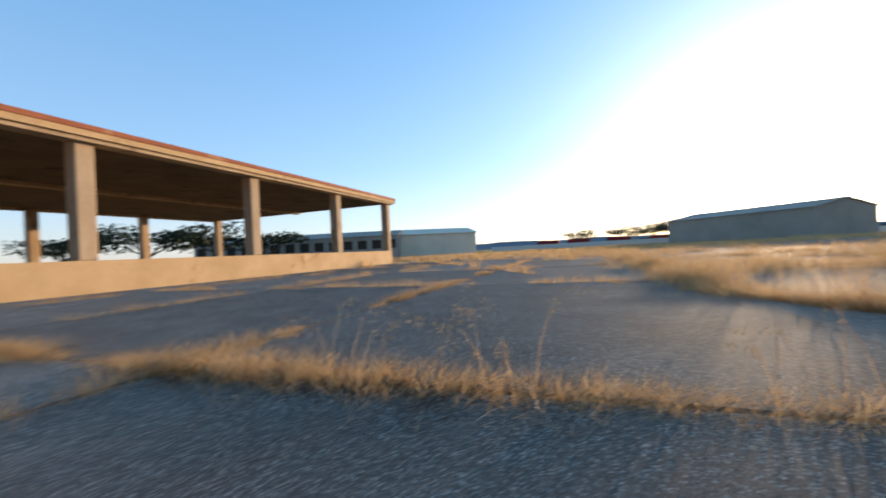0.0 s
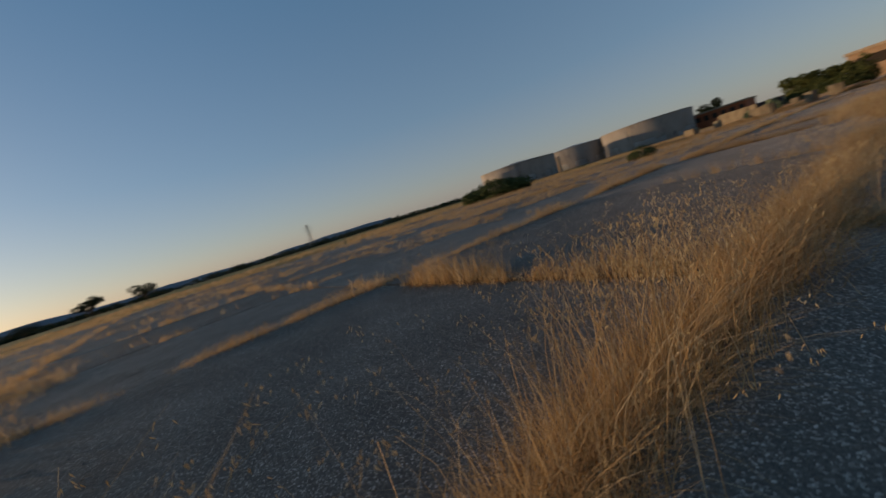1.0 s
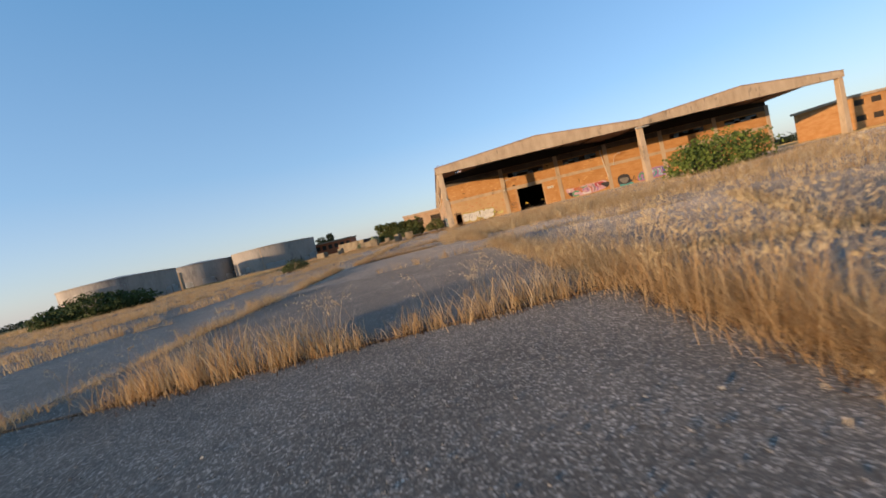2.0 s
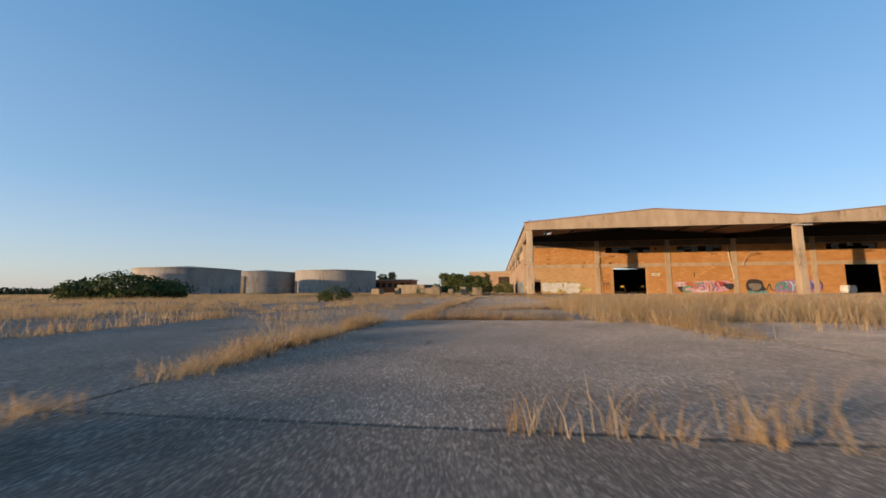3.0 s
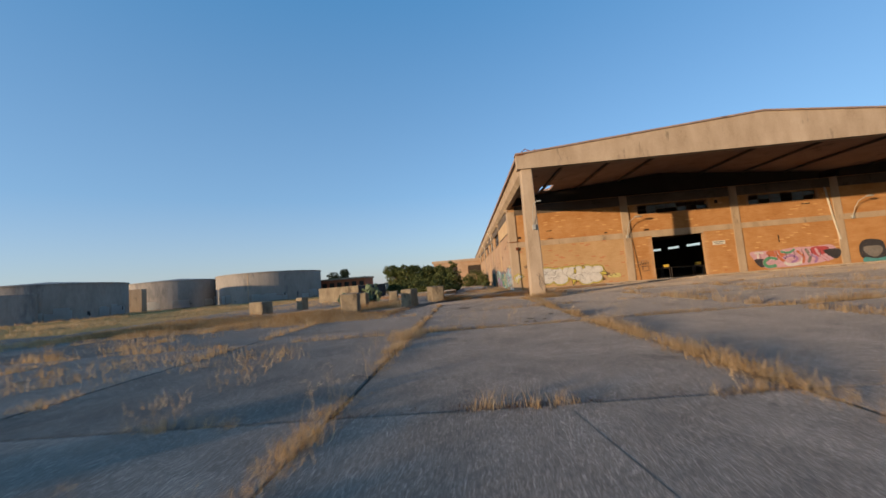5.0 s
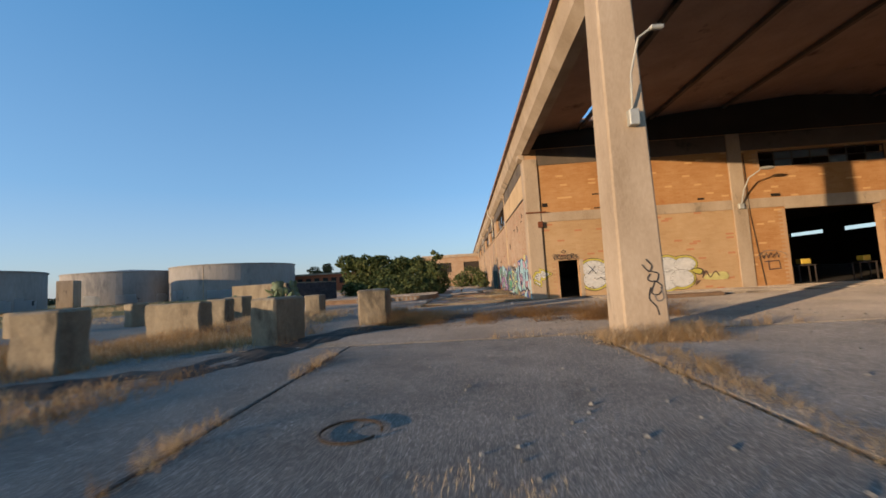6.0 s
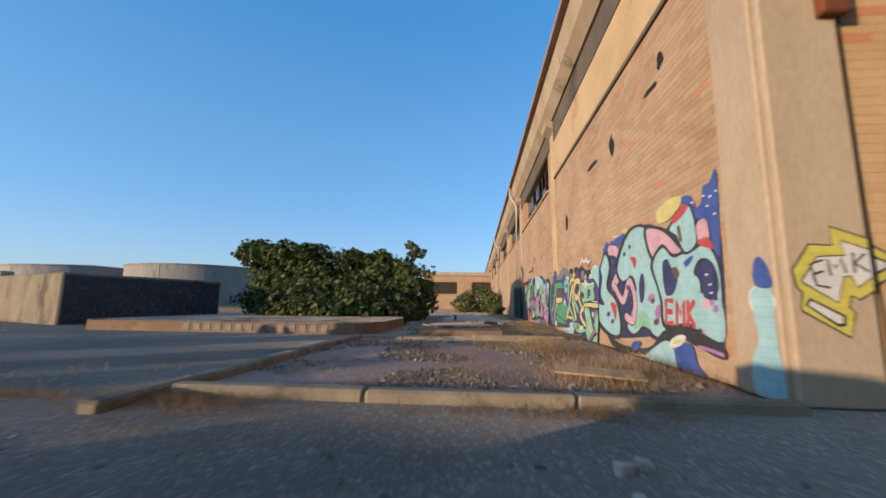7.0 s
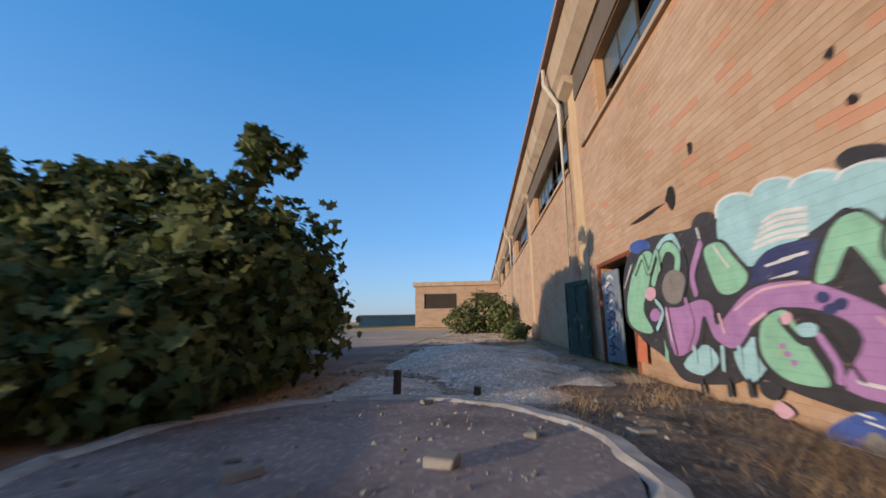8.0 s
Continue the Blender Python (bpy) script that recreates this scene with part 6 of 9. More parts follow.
fill(S, G, "pink", [(8.51, 1.38), (8.53, 1.35), (8.58, 1.34), (8.62, 1.35), (8.65, 1.37), (8.64, 1.4), (8.61, 1.41), (8.56, 1.42), (8.52, 1.4)])
letter(S, G, "yellow", [[(7.86, 1.21), (7.68, 1.01), (7.43, 0.84), (7.26, 0.91)]], 0.13, "purple", None, 0.03)
fill(S, G, "black", [(8.37, 1.18), (8.17, 1.1), (7.85, 0.8), (8.02, 0.7), (8.27, 0.86), (8.46, 0.99)])
fill(S, G, "mint", [(8.36, 1.17), (8.2, 1.08), (7.88, 0.79), (8.0, 0.72), (8.24, 0.88), (8.42, 1.0)])
fill(S, G, "purple", [(7.94, 0.84), (7.77, 0.96), (7.68, 0.84), (7.84, 0.7)])
letter(S, G, "yellow", [[(7.27, 0.92), (7.69, 0.71), (7.5, 0.51), (7.22, 0.39)]], 0.14, "purple", None, 0.03)
letter(S, G, "yellow", [[(7.27, 0.93), (7.15, 0.68), (7.02, 0.54)]], 0.13, "purple", None, 0.03)
fill(S, G, "orange", [(7.28, 0.89), (7.3, 0.87), (7.33, 0.86), (7.36, 0.86), (7.38, 0.87), (7.38, 0.89), (7.35, 0.91), (7.32, 0.91), (7.29, 0.9)])
fill(S, G, "orange", [(7.04, 0.6), (7.05, 0.58), (7.08, 0.56), (7.1, 0.56), (7.12, 0.57), (7.11, 0.6), (7.09, 0.61), (7.06, 0.62), (7.04, 0.61)])
fill(S, G, "black", [(8.65, 0.42), (7.91, 0.45), (7.56, 0.38), (7.12, 0.3), (6.89, 0.21), (7.25, 0.19), (7.79, 0.1), (8.31, 0.12)], False)
fill(S, G, "mint", [(8.54, 0.41), (7.94, 0.42), (7.57, 0.33), (7.12, 0.26), (7.32, 0.21), (7.8, 0.14), (8.28, 0.16)], False)
fill(S, G, "brown", [(8.21, 0.39), (7.99, 0.39), (7.97, 0.26), (8.18, 0.21)], False)
fill(S, G, "white", [(7.43, 0.35), (7.48, 0.3), (7.59, 0.26), (7.73, 0.24), (7.81, 0.25), (7.8, 0.3), (7.7, 0.35), (7.57, 0.38), (7.46, 0.38)])
stroke(S, G, "black", [(7.92, 0.44), (7.4, 0.36), (6.97, 0.27)], 0.04)
fill(S, G, "black", [(7.58, 1.61), (7.15, 1.64), (6.74, 1.58), (6.33, 1.58), (6.21, 1.57), (6.21, 1.45), (6.31, 1.38), (6.26, 1.27), (6.23, 1.13), (6.36, 1.07), (6.46, 1.0), (6.51, 1.05), (7.17, 1.02), (7.32, 0.96), (7.5, 1.06), (7.53, 1.25), (7.34, 1.19), (7.28, 1.17), (7.37, 1.29), (7.6, 1.35)])
fill(S, G, "mint", [(7.54, 1.58), (7.15, 1.6), (6.74, 1.55), (6.33, 1.56), (6.23, 1.55), (6.23, 1.46), (6.34, 1.38), (6.28, 1.26), (6.25, 1.14), (6.38, 1.09), (6.46, 1.03), (6.5, 1.08), (7.17, 1.05), (7.3, 1.0), (7.45, 1.08), (7.49, 1.23), (7.36, 1.15), (7.24, 1.17), (7.33, 1.31), (7.55, 1.37)])
fill(S, G, "purple", [(6.86, 1.39), (6.6, 1.38), (6.66, 1.14), (6.92, 1.15)], False)
fill(S, G, "cyan", [(6.65, 1.17), (6.67, 1.14), (6.7, 1.12), (6.73, 1.13), (6.75, 1.15), (6.74, 1.19), (6.71, 1.21), (6.68, 1.21), (6.66, 1.2)])
fill(S, G, "navy", [(7.23, 1.25), (7.26, 1.21), (7.33, 1.19), (7.41, 1.2), (7.45, 1.24), (7.44, 1.28), (7.38, 1.32), (7.3, 1.32), (7.24, 1.3)])
stroke(S, G, "white", [(7.44, 1.59), (6.88, 1.52), (6.31, 1.53)], 0.03)
stroke(S, G, "black", [(6.8, 1.56), (6.28, 1.57)], 0.02)
fill(S, G, "white", [(7.01, 1.82), (6.92, 1.82), (6.94, 1.69), (7.04, 1.7)], False)
stroke(S, G, "black", [(7.34, 1.05), (6.68, 1.04), (5.96, 1.04)], 0.02)
stroke(S, G, "white", [(6.5, 1.06), (5.96, 1.04)], 0.02)
fill(S, G, "yellow", [(7.33, 1.0), (6.73, 1.02), (5.97, 1.0), (5.99, 0.89), (6.75, 0.91), (7.23, 0.91)], False)
stroke(S, G, "black", [(7.25, 0.9), (6.75, 0.9), (5.99, 0.87)], 0.03)
fill(S, G, "black", [(7.25, 0.85), (6.83, 0.91), (6.68, 0.78), (6.57, 0.59), (6.48, 0.38), (6.45, 0.28), (6.69, 0.13), (6.9, 0.01), (7.07, 0.01), (7.23, 0.18), (7.32, 0.22), (7.14, 0.41)])
fill(S, G, "mint", [(7.21, 0.85), (6.85, 0.88), (6.71, 0.76), (6.6, 0.57), (6.5, 0.37), (6.47, 0.29), (6.7, 0.15), (6.9, 0.01), (7.04, 0.02), (7.19, 0.21), (7.28, 0.22), (7.1, 0.42)])
stroke(S, G, "white", [(7.17, 0.82), (7.02, 0.63)], 0.04)
fill(S, G, "pink", [(6.75, 0.39), (6.78, 0.33), (6.83, 0.3), (6.89, 0.29), (6.93, 0.33), (6.91, 0.38), (6.87, 0.43), (6.8, 0.46), (6.76, 0.44)])
fill(S, G, "pink", [(6.53, 0.3), (6.56, 0.26), (6.61, 0.23), (6.67, 0.22), (6.7, 0.24), (6.69, 0.28), (6.65, 0.32), (6.59, 0.34), (6.55, 0.33)])
fill(S, G, "pink", [(6.87, 0.6), (6.89, 0.58), (6.93, 0.56), (6.97, 0.56), (7.0, 0.57), (6.99, 0.59), (6.96, 0.61), (6.92, 0.62), (6.88, 0.62)])
fill(S, G, "white", [(6.38, 0.73), (6.41, 0.69), (6.46, 0.66), (6.51, 0.66), (6.55, 0.69), (6.54, 0.73), (6.49, 0.77), (6.44, 0.78), (6.39, 0.77)])
fill(S, G, "cyan", [(6.47, 0.73), (6.48, 0.7), (6.51, 0.68), (6.54, 0.68), (6.56, 0.7), (6.55, 0.73), (6.52, 0.76), (6.49, 0.77), (6.47, 0.76)])
fill(S, G, "grey", [(6.44, 0.66), (6.28, 0.78), (6.04, 0.83), (6.07, 0.64), (6.3, 0.56)])
fill(S, G, "black", [(5.99, 0.75), (6.2, 0.67), (6.4, 0.45), (6.34, 0.36), (6.09, 0.23)])
fill(S, G, "mint", [(6.01, 0.74), (6.19, 0.65), (6.38, 0.45), (6.32, 0.38), (6.11, 0.24)])
fill(S, G, "black", [(6.97, 0.01), (6.57, 0.25), (6.34, 0.37), (6.22, 0.3), (6.48, 0.15), (6.88, 0.01)])
fill(S, G, "grey", [(6.96, 0.01), (6.57, 0.23), (6.34, 0.36), (6.23, 0.31), (6.49, 0.16), (6.89, 0.01)])
stroke(S, G, "lilac", [(6.85, 0.01), (6.53, 0.2), (6.29, 0.31)], 0.03)
fill(S, G, "black", [(6.85, 0.01), (6.57, 0.06), (6.31, 0.2), (6.1, 0.21), (6.17, 0.01), (6.39, 0.01), (6.67, 0.01)])
fill(S, G, "mint", [(6.82, 0.01), (6.56, 0.04), (6.32, 0.17), (6.12, 0.2), (6.19, 0.01), (6.38, 0.01), (6.65, 0.01)])
stroke(S, G, "black", [(6.61, 0.01), (6.26, 0.01)], 0.02)
fill(S, G, "red", [(8.7, 0.02), (8.26, 0.06), (8.06, 0.01), (8.53, 0.01)])
fill(S, G, "red", [(7.62, 0.01), (7.32, 0.01), (7.02, 0.01), (7.07, 0.01), (7.33, 0.01)])
stroke(S, G, "white", [(8.02, 0.01), (7.92, 0.01)], 0.02, False)
stroke(S, G, "white", [(7.82, 0.01), (7.73, 0.01)], 0.02, False)
stroke(S, G, "white", [(7.35, 0.03), (7.27, 0.04)], 0.02, False)
stroke(S, G, "white", [(7.76, 0.01), (7.67, 0.01)], 0.02, False)
stroke(S, G, "white", [(7.59, 0.01), (7.51, 0.01)], 0.02, False)
stroke(S, G, "white", [(8.66, 0.1), (8.53, 0.11)], 0.02, False)
stroke(S, G, "white", [(7.53, 0.01), (7.45, 0.01)], 0.02, False)
stroke(S, G, "white", [(7.89, 0.08), (7.79, 0.09)], 0.02, False)
for u, z, ink, q0 in ((9.67, 1.06, "white", 0.17), (8.3, 1.91, "yellow", 0.17), (7.01, 1.56, "white", 0.2)):
    for k in range(4):
        a = k * math.pi / 4
        q = q0 if k % 2 == 0 else q0 * 0.6
        lay_stroke(S, ink, [(u - q * math.cos(a), z - q * math.sin(a)), (u + q * math.cos(a), z + q * math.sin(a))], q0 * 0.3, False)
    painted("paint_star", side_wall, ink + " spray painted star")

# third side piece: lilac, mint and pale cyan letters
G = "third"
fill(S, G, "black", [(19.31, 2.19), (18.37, 2.43), (16.98, 2.28), (16.26, 2.28), (15.55, 2.07), (14.28, 1.84), (13.74, 1.86), (13.34, 1.72), (12.88, 1.77), (12.47, 1.69), (12.8, 0.15), (13.21, 0.27), (13.59, 0.31), (13.84, 0.39), (14.26, 0.29), (14.75, 0.27), (15.36, 0.32), (15.96, 0.39), (16.56, 0.23), (17.54, 0.14), (18.05, 0.41), (19.04, 0.72), (19.64, 1.38)])
fill(S, G, "black", [(14.13, 2.17), (14.2, 2.12), (14.33, 2.12), (14.49, 2.17), (14.58, 2.25), (14.57, 2.32), (14.45, 2.35), (14.29, 2.31), (14.17, 2.25)])
fill(S, G, "black", [(13.98, 2.06), (14.03, 2.02), (14.14, 2.02), (14.27, 2.06), (14.35, 2.12), (14.34, 2.18), (14.24, 2.2), (14.11, 2.17), (14.01, 2.12)])
fill(S, G, "black", [(12.68, 1.96), (12.73, 1.92), (12.83, 1.92), (12.94, 1.96), (13.01, 2.04), (12.99, 2.1), (12.91, 2.12), (12.79, 2.09), (12.71, 2.03)])
fill(S, G, "black", [(12.47, 1.89), (12.51, 1.86), (12.59, 1.86), (12.68, 1.89), (12.73, 1.95), (12.72, 2.0), (12.65, 2.02), (12.56, 2.0), (12.49, 1.95)])
fill(S, G, "black", [(12.59, 1.89), (12.62, 1.85), (12.7, 1.84), (12.79, 1.88), (12.84, 1.94), (12.82, 1.99), (12.76, 2.01), (12.67, 1.99), (12.6, 1.94)])
fill(S, G, "black", [(16.2, 2.19), (16.29, 2.11), (16.48, 2.08), (16.69, 2.14), (16.81, 2.24), (16.78, 2.35), (16.62, 2.41), (16.4, 2.38), (16.24, 2.3)])
fill(S, G, "blue", [(13.65, 1.97), (13.71, 1.91), (13.85, 1.9), (14.0, 1.95), (14.1, 2.04), (14.08, 2.12), (13.96, 2.16), (13.8, 2.13), (13.68, 2.06)])
fill(S, G, "blue", [(13.34, 1.9), (13.4, 1.85), (13.52, 1.84), (13.64, 1.88), (13.72, 1.95), (13.71, 2.02), (13.61, 2.05), (13.47, 2.03), (13.37, 1.97)])
fill(S, G, "blue", [(13.05, 1.91), (13.1, 1.85), (13.22, 1.83), (13.34, 1.88), (13.42, 1.96), (13.4, 2.05), (13.3, 2.09), (13.17, 2.06), (13.07, 1.99)])
fill(S, G, "blue", [(12.9, 1.92), (12.93, 1.87), (13.01, 1.86), (13.08, 1.89), (13.12, 1.95), (13.11, 2.02), (13.04, 2.05), (12.97, 2.04), (12.91, 1.99)])
fill(S, G, "blue", [(13.17, 1.83), (13.22, 1.79), (13.35, 1.79), (13.5, 1.83), (13.59, 1.9), (13.57, 1.96), (13.46, 1.98), (13.31, 1.95), (13.2, 1.89)])
stroke(S, G, "white", [(13.94, 2.06), (13.81, 2.05)], 0.02, False)
stroke(S, G, "white", [(13.56, 1.95), (13.45, 1.94)], 0.02, False)
stroke(S, G, "white", [(13.35, 1.94), (13.25, 1.94)], 0.02, False)
stroke(S, G, "white", [(13.16, 2.04), (13.07, 2.03)], 0.02, False)
stroke(S, G, "white", [(13.08, 1.96), (12.99, 1.95)], 0.02, False)
stroke(S, G, "white", [(13.47, 1.87), (13.37, 1.86)], 0.02, False)
fill(S, G, "blue", [(18.16, 2.27), (18.27, 2.21), (18.54, 2.2), (18.86, 2.26), (19.05, 2.36), (19.03, 2.45), (18.79, 2.48), (18.48, 2.45), (18.23, 2.36)])
fill(S, G, "white", [(15.5, 2.19), (15.61, 2.09), (15.84, 2.07), (16.1, 2.14), (16.26, 2.27), (16.22, 2.41), (16.02, 2.47), (15.75, 2.43), (15.55, 2.32)])
fill(S, G, "cyan", [(15.55, 2.2), (15.64, 2.12), (15.84, 2.1), (16.06, 2.16), (16.2, 2.27), (16.17, 2.39), (15.99, 2.44), (15.76, 2.4), (15.59, 2.31)])
fill(S, G, "white", [(14.94, 2.18), (15.04, 2.09), (15.24, 2.07), (15.47, 2.14), (15.61, 2.26), (15.58, 2.38), (15.4, 2.43), (15.16, 2.39), (14.99, 2.29)])
fill(S, G, "cyan", [(14.98, 2.18), (15.06, 2.11), (15.24, 2.1), (15.44, 2.16), (15.56, 2.26), (15.54, 2.36), (15.38, 2.41), (15.18, 2.37), (15.02, 2.28)])
fill(S, G, "white", [(14.49, 2.09), (14.58, 2.02), (14.76, 2.01), (14.97, 2.07), (15.1, 2.17), (15.08, 2.28), (14.91, 2.31), (14.7, 2.28), (14.54, 2.19)])
fill(S, G, "cyan", [(14.53, 2.1), (14.6, 2.04), (14.76, 2.03), (14.95, 2.09), (15.06, 2.17), (15.04, 2.26), (14.9, 2.29), (14.71, 2.26), (14.57, 2.18)])
fill(S, G, "white", [(14.08, 2.01), (14.16, 1.94), (14.32, 1.94), (14.5, 1.99), (14.62, 2.08), (14.59, 2.18), (14.44, 2.21), (14.26, 2.18), (14.12, 2.1)])
fill(S, G, "cyan", [(14.1, 2.01), (14.17, 1.96), (14.32, 1.96), (14.48, 2.0), (14.58, 2.08), (14.57, 2.16), (14.44, 2.19), (14.27, 2.16), (14.14, 2.09)])
fill(S, G, "white", [(13.76, 1.83), (13.82, 1.78), (13.93, 1.77), (14.06, 1.8), (14.14, 1.87), (14.12, 1.95), (14.02, 1.98), (13.89, 1.96), (13.79, 1.91)])
fill(S, G, "cyan", [(13.78, 1.84), (13.83, 1.79), (13.93, 1.78), (14.04, 1.81), (14.11, 1.87), (14.1, 1.93), (14.01, 1.96), (13.89, 1.95), (13.81, 1.9)])
fill(S, G, "white", [(13.88, 1.83), (13.95, 1.77), (14.07, 1.76), (14.2, 1.79), (14.29, 1.87), (14.27, 1.95), (14.16, 1.98), (14.02, 1.96), (13.91, 1.9)])
fill(S, G, "cyan", [(13.91, 1.83), (13.96, 1.79), (14.07, 1.78), (14.19, 1.81), (14.26, 1.87), (14.25, 1.93), (14.15, 1.96), (14.03, 1.94), (13.93, 1.89)])
fill(S, G, "cyan", [(16.25, 1.91), (16.14, 2.32), (15.33, 2.28), (14.33, 2.07), (13.94, 1.87), (14.24, 1.8), (14.34, 1.58), (14.54, 1.89), (14.87, 1.8), (15.75, 1.58), (15.98, 1.78)])
fill(S, G, "white", [(13.83, 1.81), (13.51, 1.87), (13.28, 1.77), (13.33, 1.65), (13.58, 1.67), (13.55, 1.56), (13.37, 1.48), (13.54, 1.4), (13.81, 1.52)])
fill(S, G, "cyan", [(13.81, 1.8), (13.51, 1.85), (13.3, 1.76), (13.34, 1.67), (13.59, 1.68), (13.56, 1.55), (13.39, 1.48), (13.54, 1.42), (13.79, 1.53)])
fill(S, G, "white", [(13.03, 1.71), (12.96, 1.87), (12.81, 1.91), (12.65, 1.89), (12.43, 1.86), (12.53, 1.35), (12.78, 1.38), (12.94, 1.44), (13.01, 1.55)])
fill(S, G, "cyan", [(13.01, 1.7), (12.94, 1.85), (12.81, 1.9), (12.65, 1.88), (12.44, 1.85), (12.54, 1.36), (12.78, 1.4), (12.92, 1.46), (12.99, 1.56)])
fill(S, G, "purple", [(12.57, 1.53), (12.61, 1.45), (12.7, 1.42), (12.78, 1.45), (12.83, 1.53), (12.81, 1.62), (12.73, 1.68), (12.64, 1.67), (12.58, 1.61)])
fill(S, G, "grey", [(12.58, 1.53), (12.62, 1.47), (12.68, 1.44), (12.75, 1.46), (12.78, 1.53), (12.77, 1.6), (12.71, 1.65), (12.64, 1.65), (12.59, 1.6)])
fill(S, G, "navy", [(15.86, 1.38), (15.5, 1.71), (14.82, 1.69), (14.96, 1.42), (15.19, 1.3)])
stroke(S, G, "white", [(15.69, 1.77), (15.32, 1.8), (14.98, 1.77)], 0.04)
stroke(S, G, "white", [(15.64, 1.83), (15.31, 1.86), (14.97, 1.83)], 0.04)
stroke(S, G, "white", [(15.59, 1.89), (15.29, 1.93), (14.95, 1.89)], 0.04)
stroke(S, G, "white", [(15.54, 1.95), (15.28, 1.99), (14.94, 1.94)], 0.04)
stroke(S, G, "white", [(15.49, 2.01), (15.26, 2.05), (14.93, 2.0)], 0.04)
stroke(S, G, "white", [(15.54, 1.56), (15.19, 1.59)], 0.03, False)
stroke(S, G, "white", [(15.34, 1.59), (15.02, 1.61)], 0.03, False)
stroke(S, G, "white", [(15.51, 1.41), (15.17, 1.45)], 0.03, False)
fill(S, G, "black", [(19.59, 1.39), (19.05, 2.01), (18.49, 2.25), (18.0, 2.09), (18.22, 1.66), (18.6, 1.2), (18.3, 0.84), (18.87, 0.75), (19.52, 0.93)])
fill(S, G, "mint", [(19.45, 1.38), (18.93, 1.99), (18.43, 2.21), (18.1, 2.09), (18.32, 1.68), (18.71, 1.2), (18.4, 0.83), (18.82, 0.79), (19.4, 0.94)])
stroke(S, G, "cyan", [(18.08, 2.04), (17.79, 2.22), (17.38, 2.27), (17.21, 2.04)], 0.1)
letter(S, G, "mint", [[(18.19, 1.63), (17.66, 2.13), (17.28, 1.97), (17.43, 1.61)]], 0.15, "black", None, 0.025)
fill(S, G, "grey", [(17.14, 1.48), (17.26, 1.33), (17.49, 1.25), (17.74, 1.29), (17.88, 1.43), (17.83, 1.62), (17.62, 1.75), (17.36, 1.75), (17.17, 1.65)])
fill(S, G, "pink", [(18.13, 1.45), (18.2, 1.38), (18.34, 1.34), (18.48, 1.36), (18.56, 1.43), (18.53, 1.51), (18.42, 1.57), (18.27, 1.57), (18.16, 1.53)])
stroke(S, G, "white", [(16.69, 2.23), (16.64, 2.05)], 0.04)
fill(S, G, "black", [(16.66, 1.94), (16.2, 1.98), (15.96, 1.75), (15.76, 1.49), (16.01, 1.3), (16.44, 1.32), (16.61, 1.61)])
fill(S, G, "mint", [(16.58, 1.92), (16.24, 1.95), (16.03, 1.74), (15.83, 1.49), (16.05, 1.33), (16.37, 1.34), (16.52, 1.61)])
letter(S, G, "lilac", [[(16.65, 2.01), (16.94, 1.64), (16.91, 1.37)]], 0.12, "black", None, 0.02)
stroke(S, G, "mint", [(18.06, 1.1), (17.96, 0.75), (17.99, 0.39)], 0.11)
fill(S, G, "black", [(17.56, 0.37), (16.9, 0.72), (16.51, 0.53), (16.99, 0.25)])
fill(S, G, "cyan", [(17.48, 0.37), (16.89, 0.69), (16.58, 0.52), (17.0, 0.28)])
fill(S, G, "black", [(16.25, 0.72), (15.82, 0.85), (15.66, 0.59), (16.05, 0.3), (16.31, 0.52)])
fill(S, G, "cyan", [(16.21, 0.71), (15.85, 0.83), (15.71, 0.59), (16.04, 0.33), (16.25, 0.53)])
fill(S, G, "black", [(18.02, 1.15), (17.44, 1.25), (16.83, 1.33), (16.48, 1.22), (16.55, 0.99), (15.92, 1.35), (15.24, 1.42), (14.8, 1.31), (14.37, 1.09), (14.17, 0.9), (14.05, 0.67), (14.03, 0.42), (14.92, 0.42), (14.69, 0.85), (14.91, 1.03), (15.36, 1.09), (15.75, 0.97), (16.17, 0.66), (16.69, 0.75), (16.75, 1.02), (16.99, 0.64), (17.86, 0.46)])
fill(S, G, "lilac", [(17.86, 1.14), (17.4, 1.2), (16.83, 1.28), (16.58, 1.2), (16.51, 0.95), (15.87, 1.32), (15.24, 1.38), (14.84, 1.28), (14.41, 1.07), (14.21, 0.88), (14.09, 0.65), (14.04, 0.44), (14.87, 0.45), (14.64, 0.86), (14.87, 1.06), (15.36, 1.13), (15.81, 0.99), (16.21, 0.69), (16.6, 0.78), (16.79, 1.07), (17.09, 0.66), (17.73, 0.5)])
fill(S, G, "navy", [(14.86, 1.2), (14.88, 1.17), (14.93, 1.15), (14.98, 1.16), (15.01, 1.19), (15.0, 1.22), (14.96, 1.25), (14.91, 1.25), (14.87, 1.23)])
fill(S, G, "navy", [(14.81, 1.1), (14.83, 1.07), (14.88, 1.05), (14.93, 1.06), (14.96, 1.08), (14.95, 1.12), (14.91, 1.14), (14.86, 1.15), (14.82, 1.13)])
fill(S, G, "navy", [(14.71, 1.14), (14.73, 1.11), (14.77, 1.09), (14.82, 1.1), (14.85, 1.12), (14.84, 1.16), (14.8, 1.18), (14.75, 1.19), (14.71, 1.17)])
stroke(S, G, "pink", [(16.14, 1.12), (15.64, 1.32), (15.04, 1.34)], 0.03)
stroke(S, G, "white", [(14.76, 0.53), (14.17, 0.5)], 0.03)
fill(S, G, "black", [(15.79, 0.99), (15.38, 1.14), (15.21, 0.97), (15.12, 0.78), (14.97, 0.51), (15.15, 0.4), (15.57, 0.42), (15.86, 0.63)])
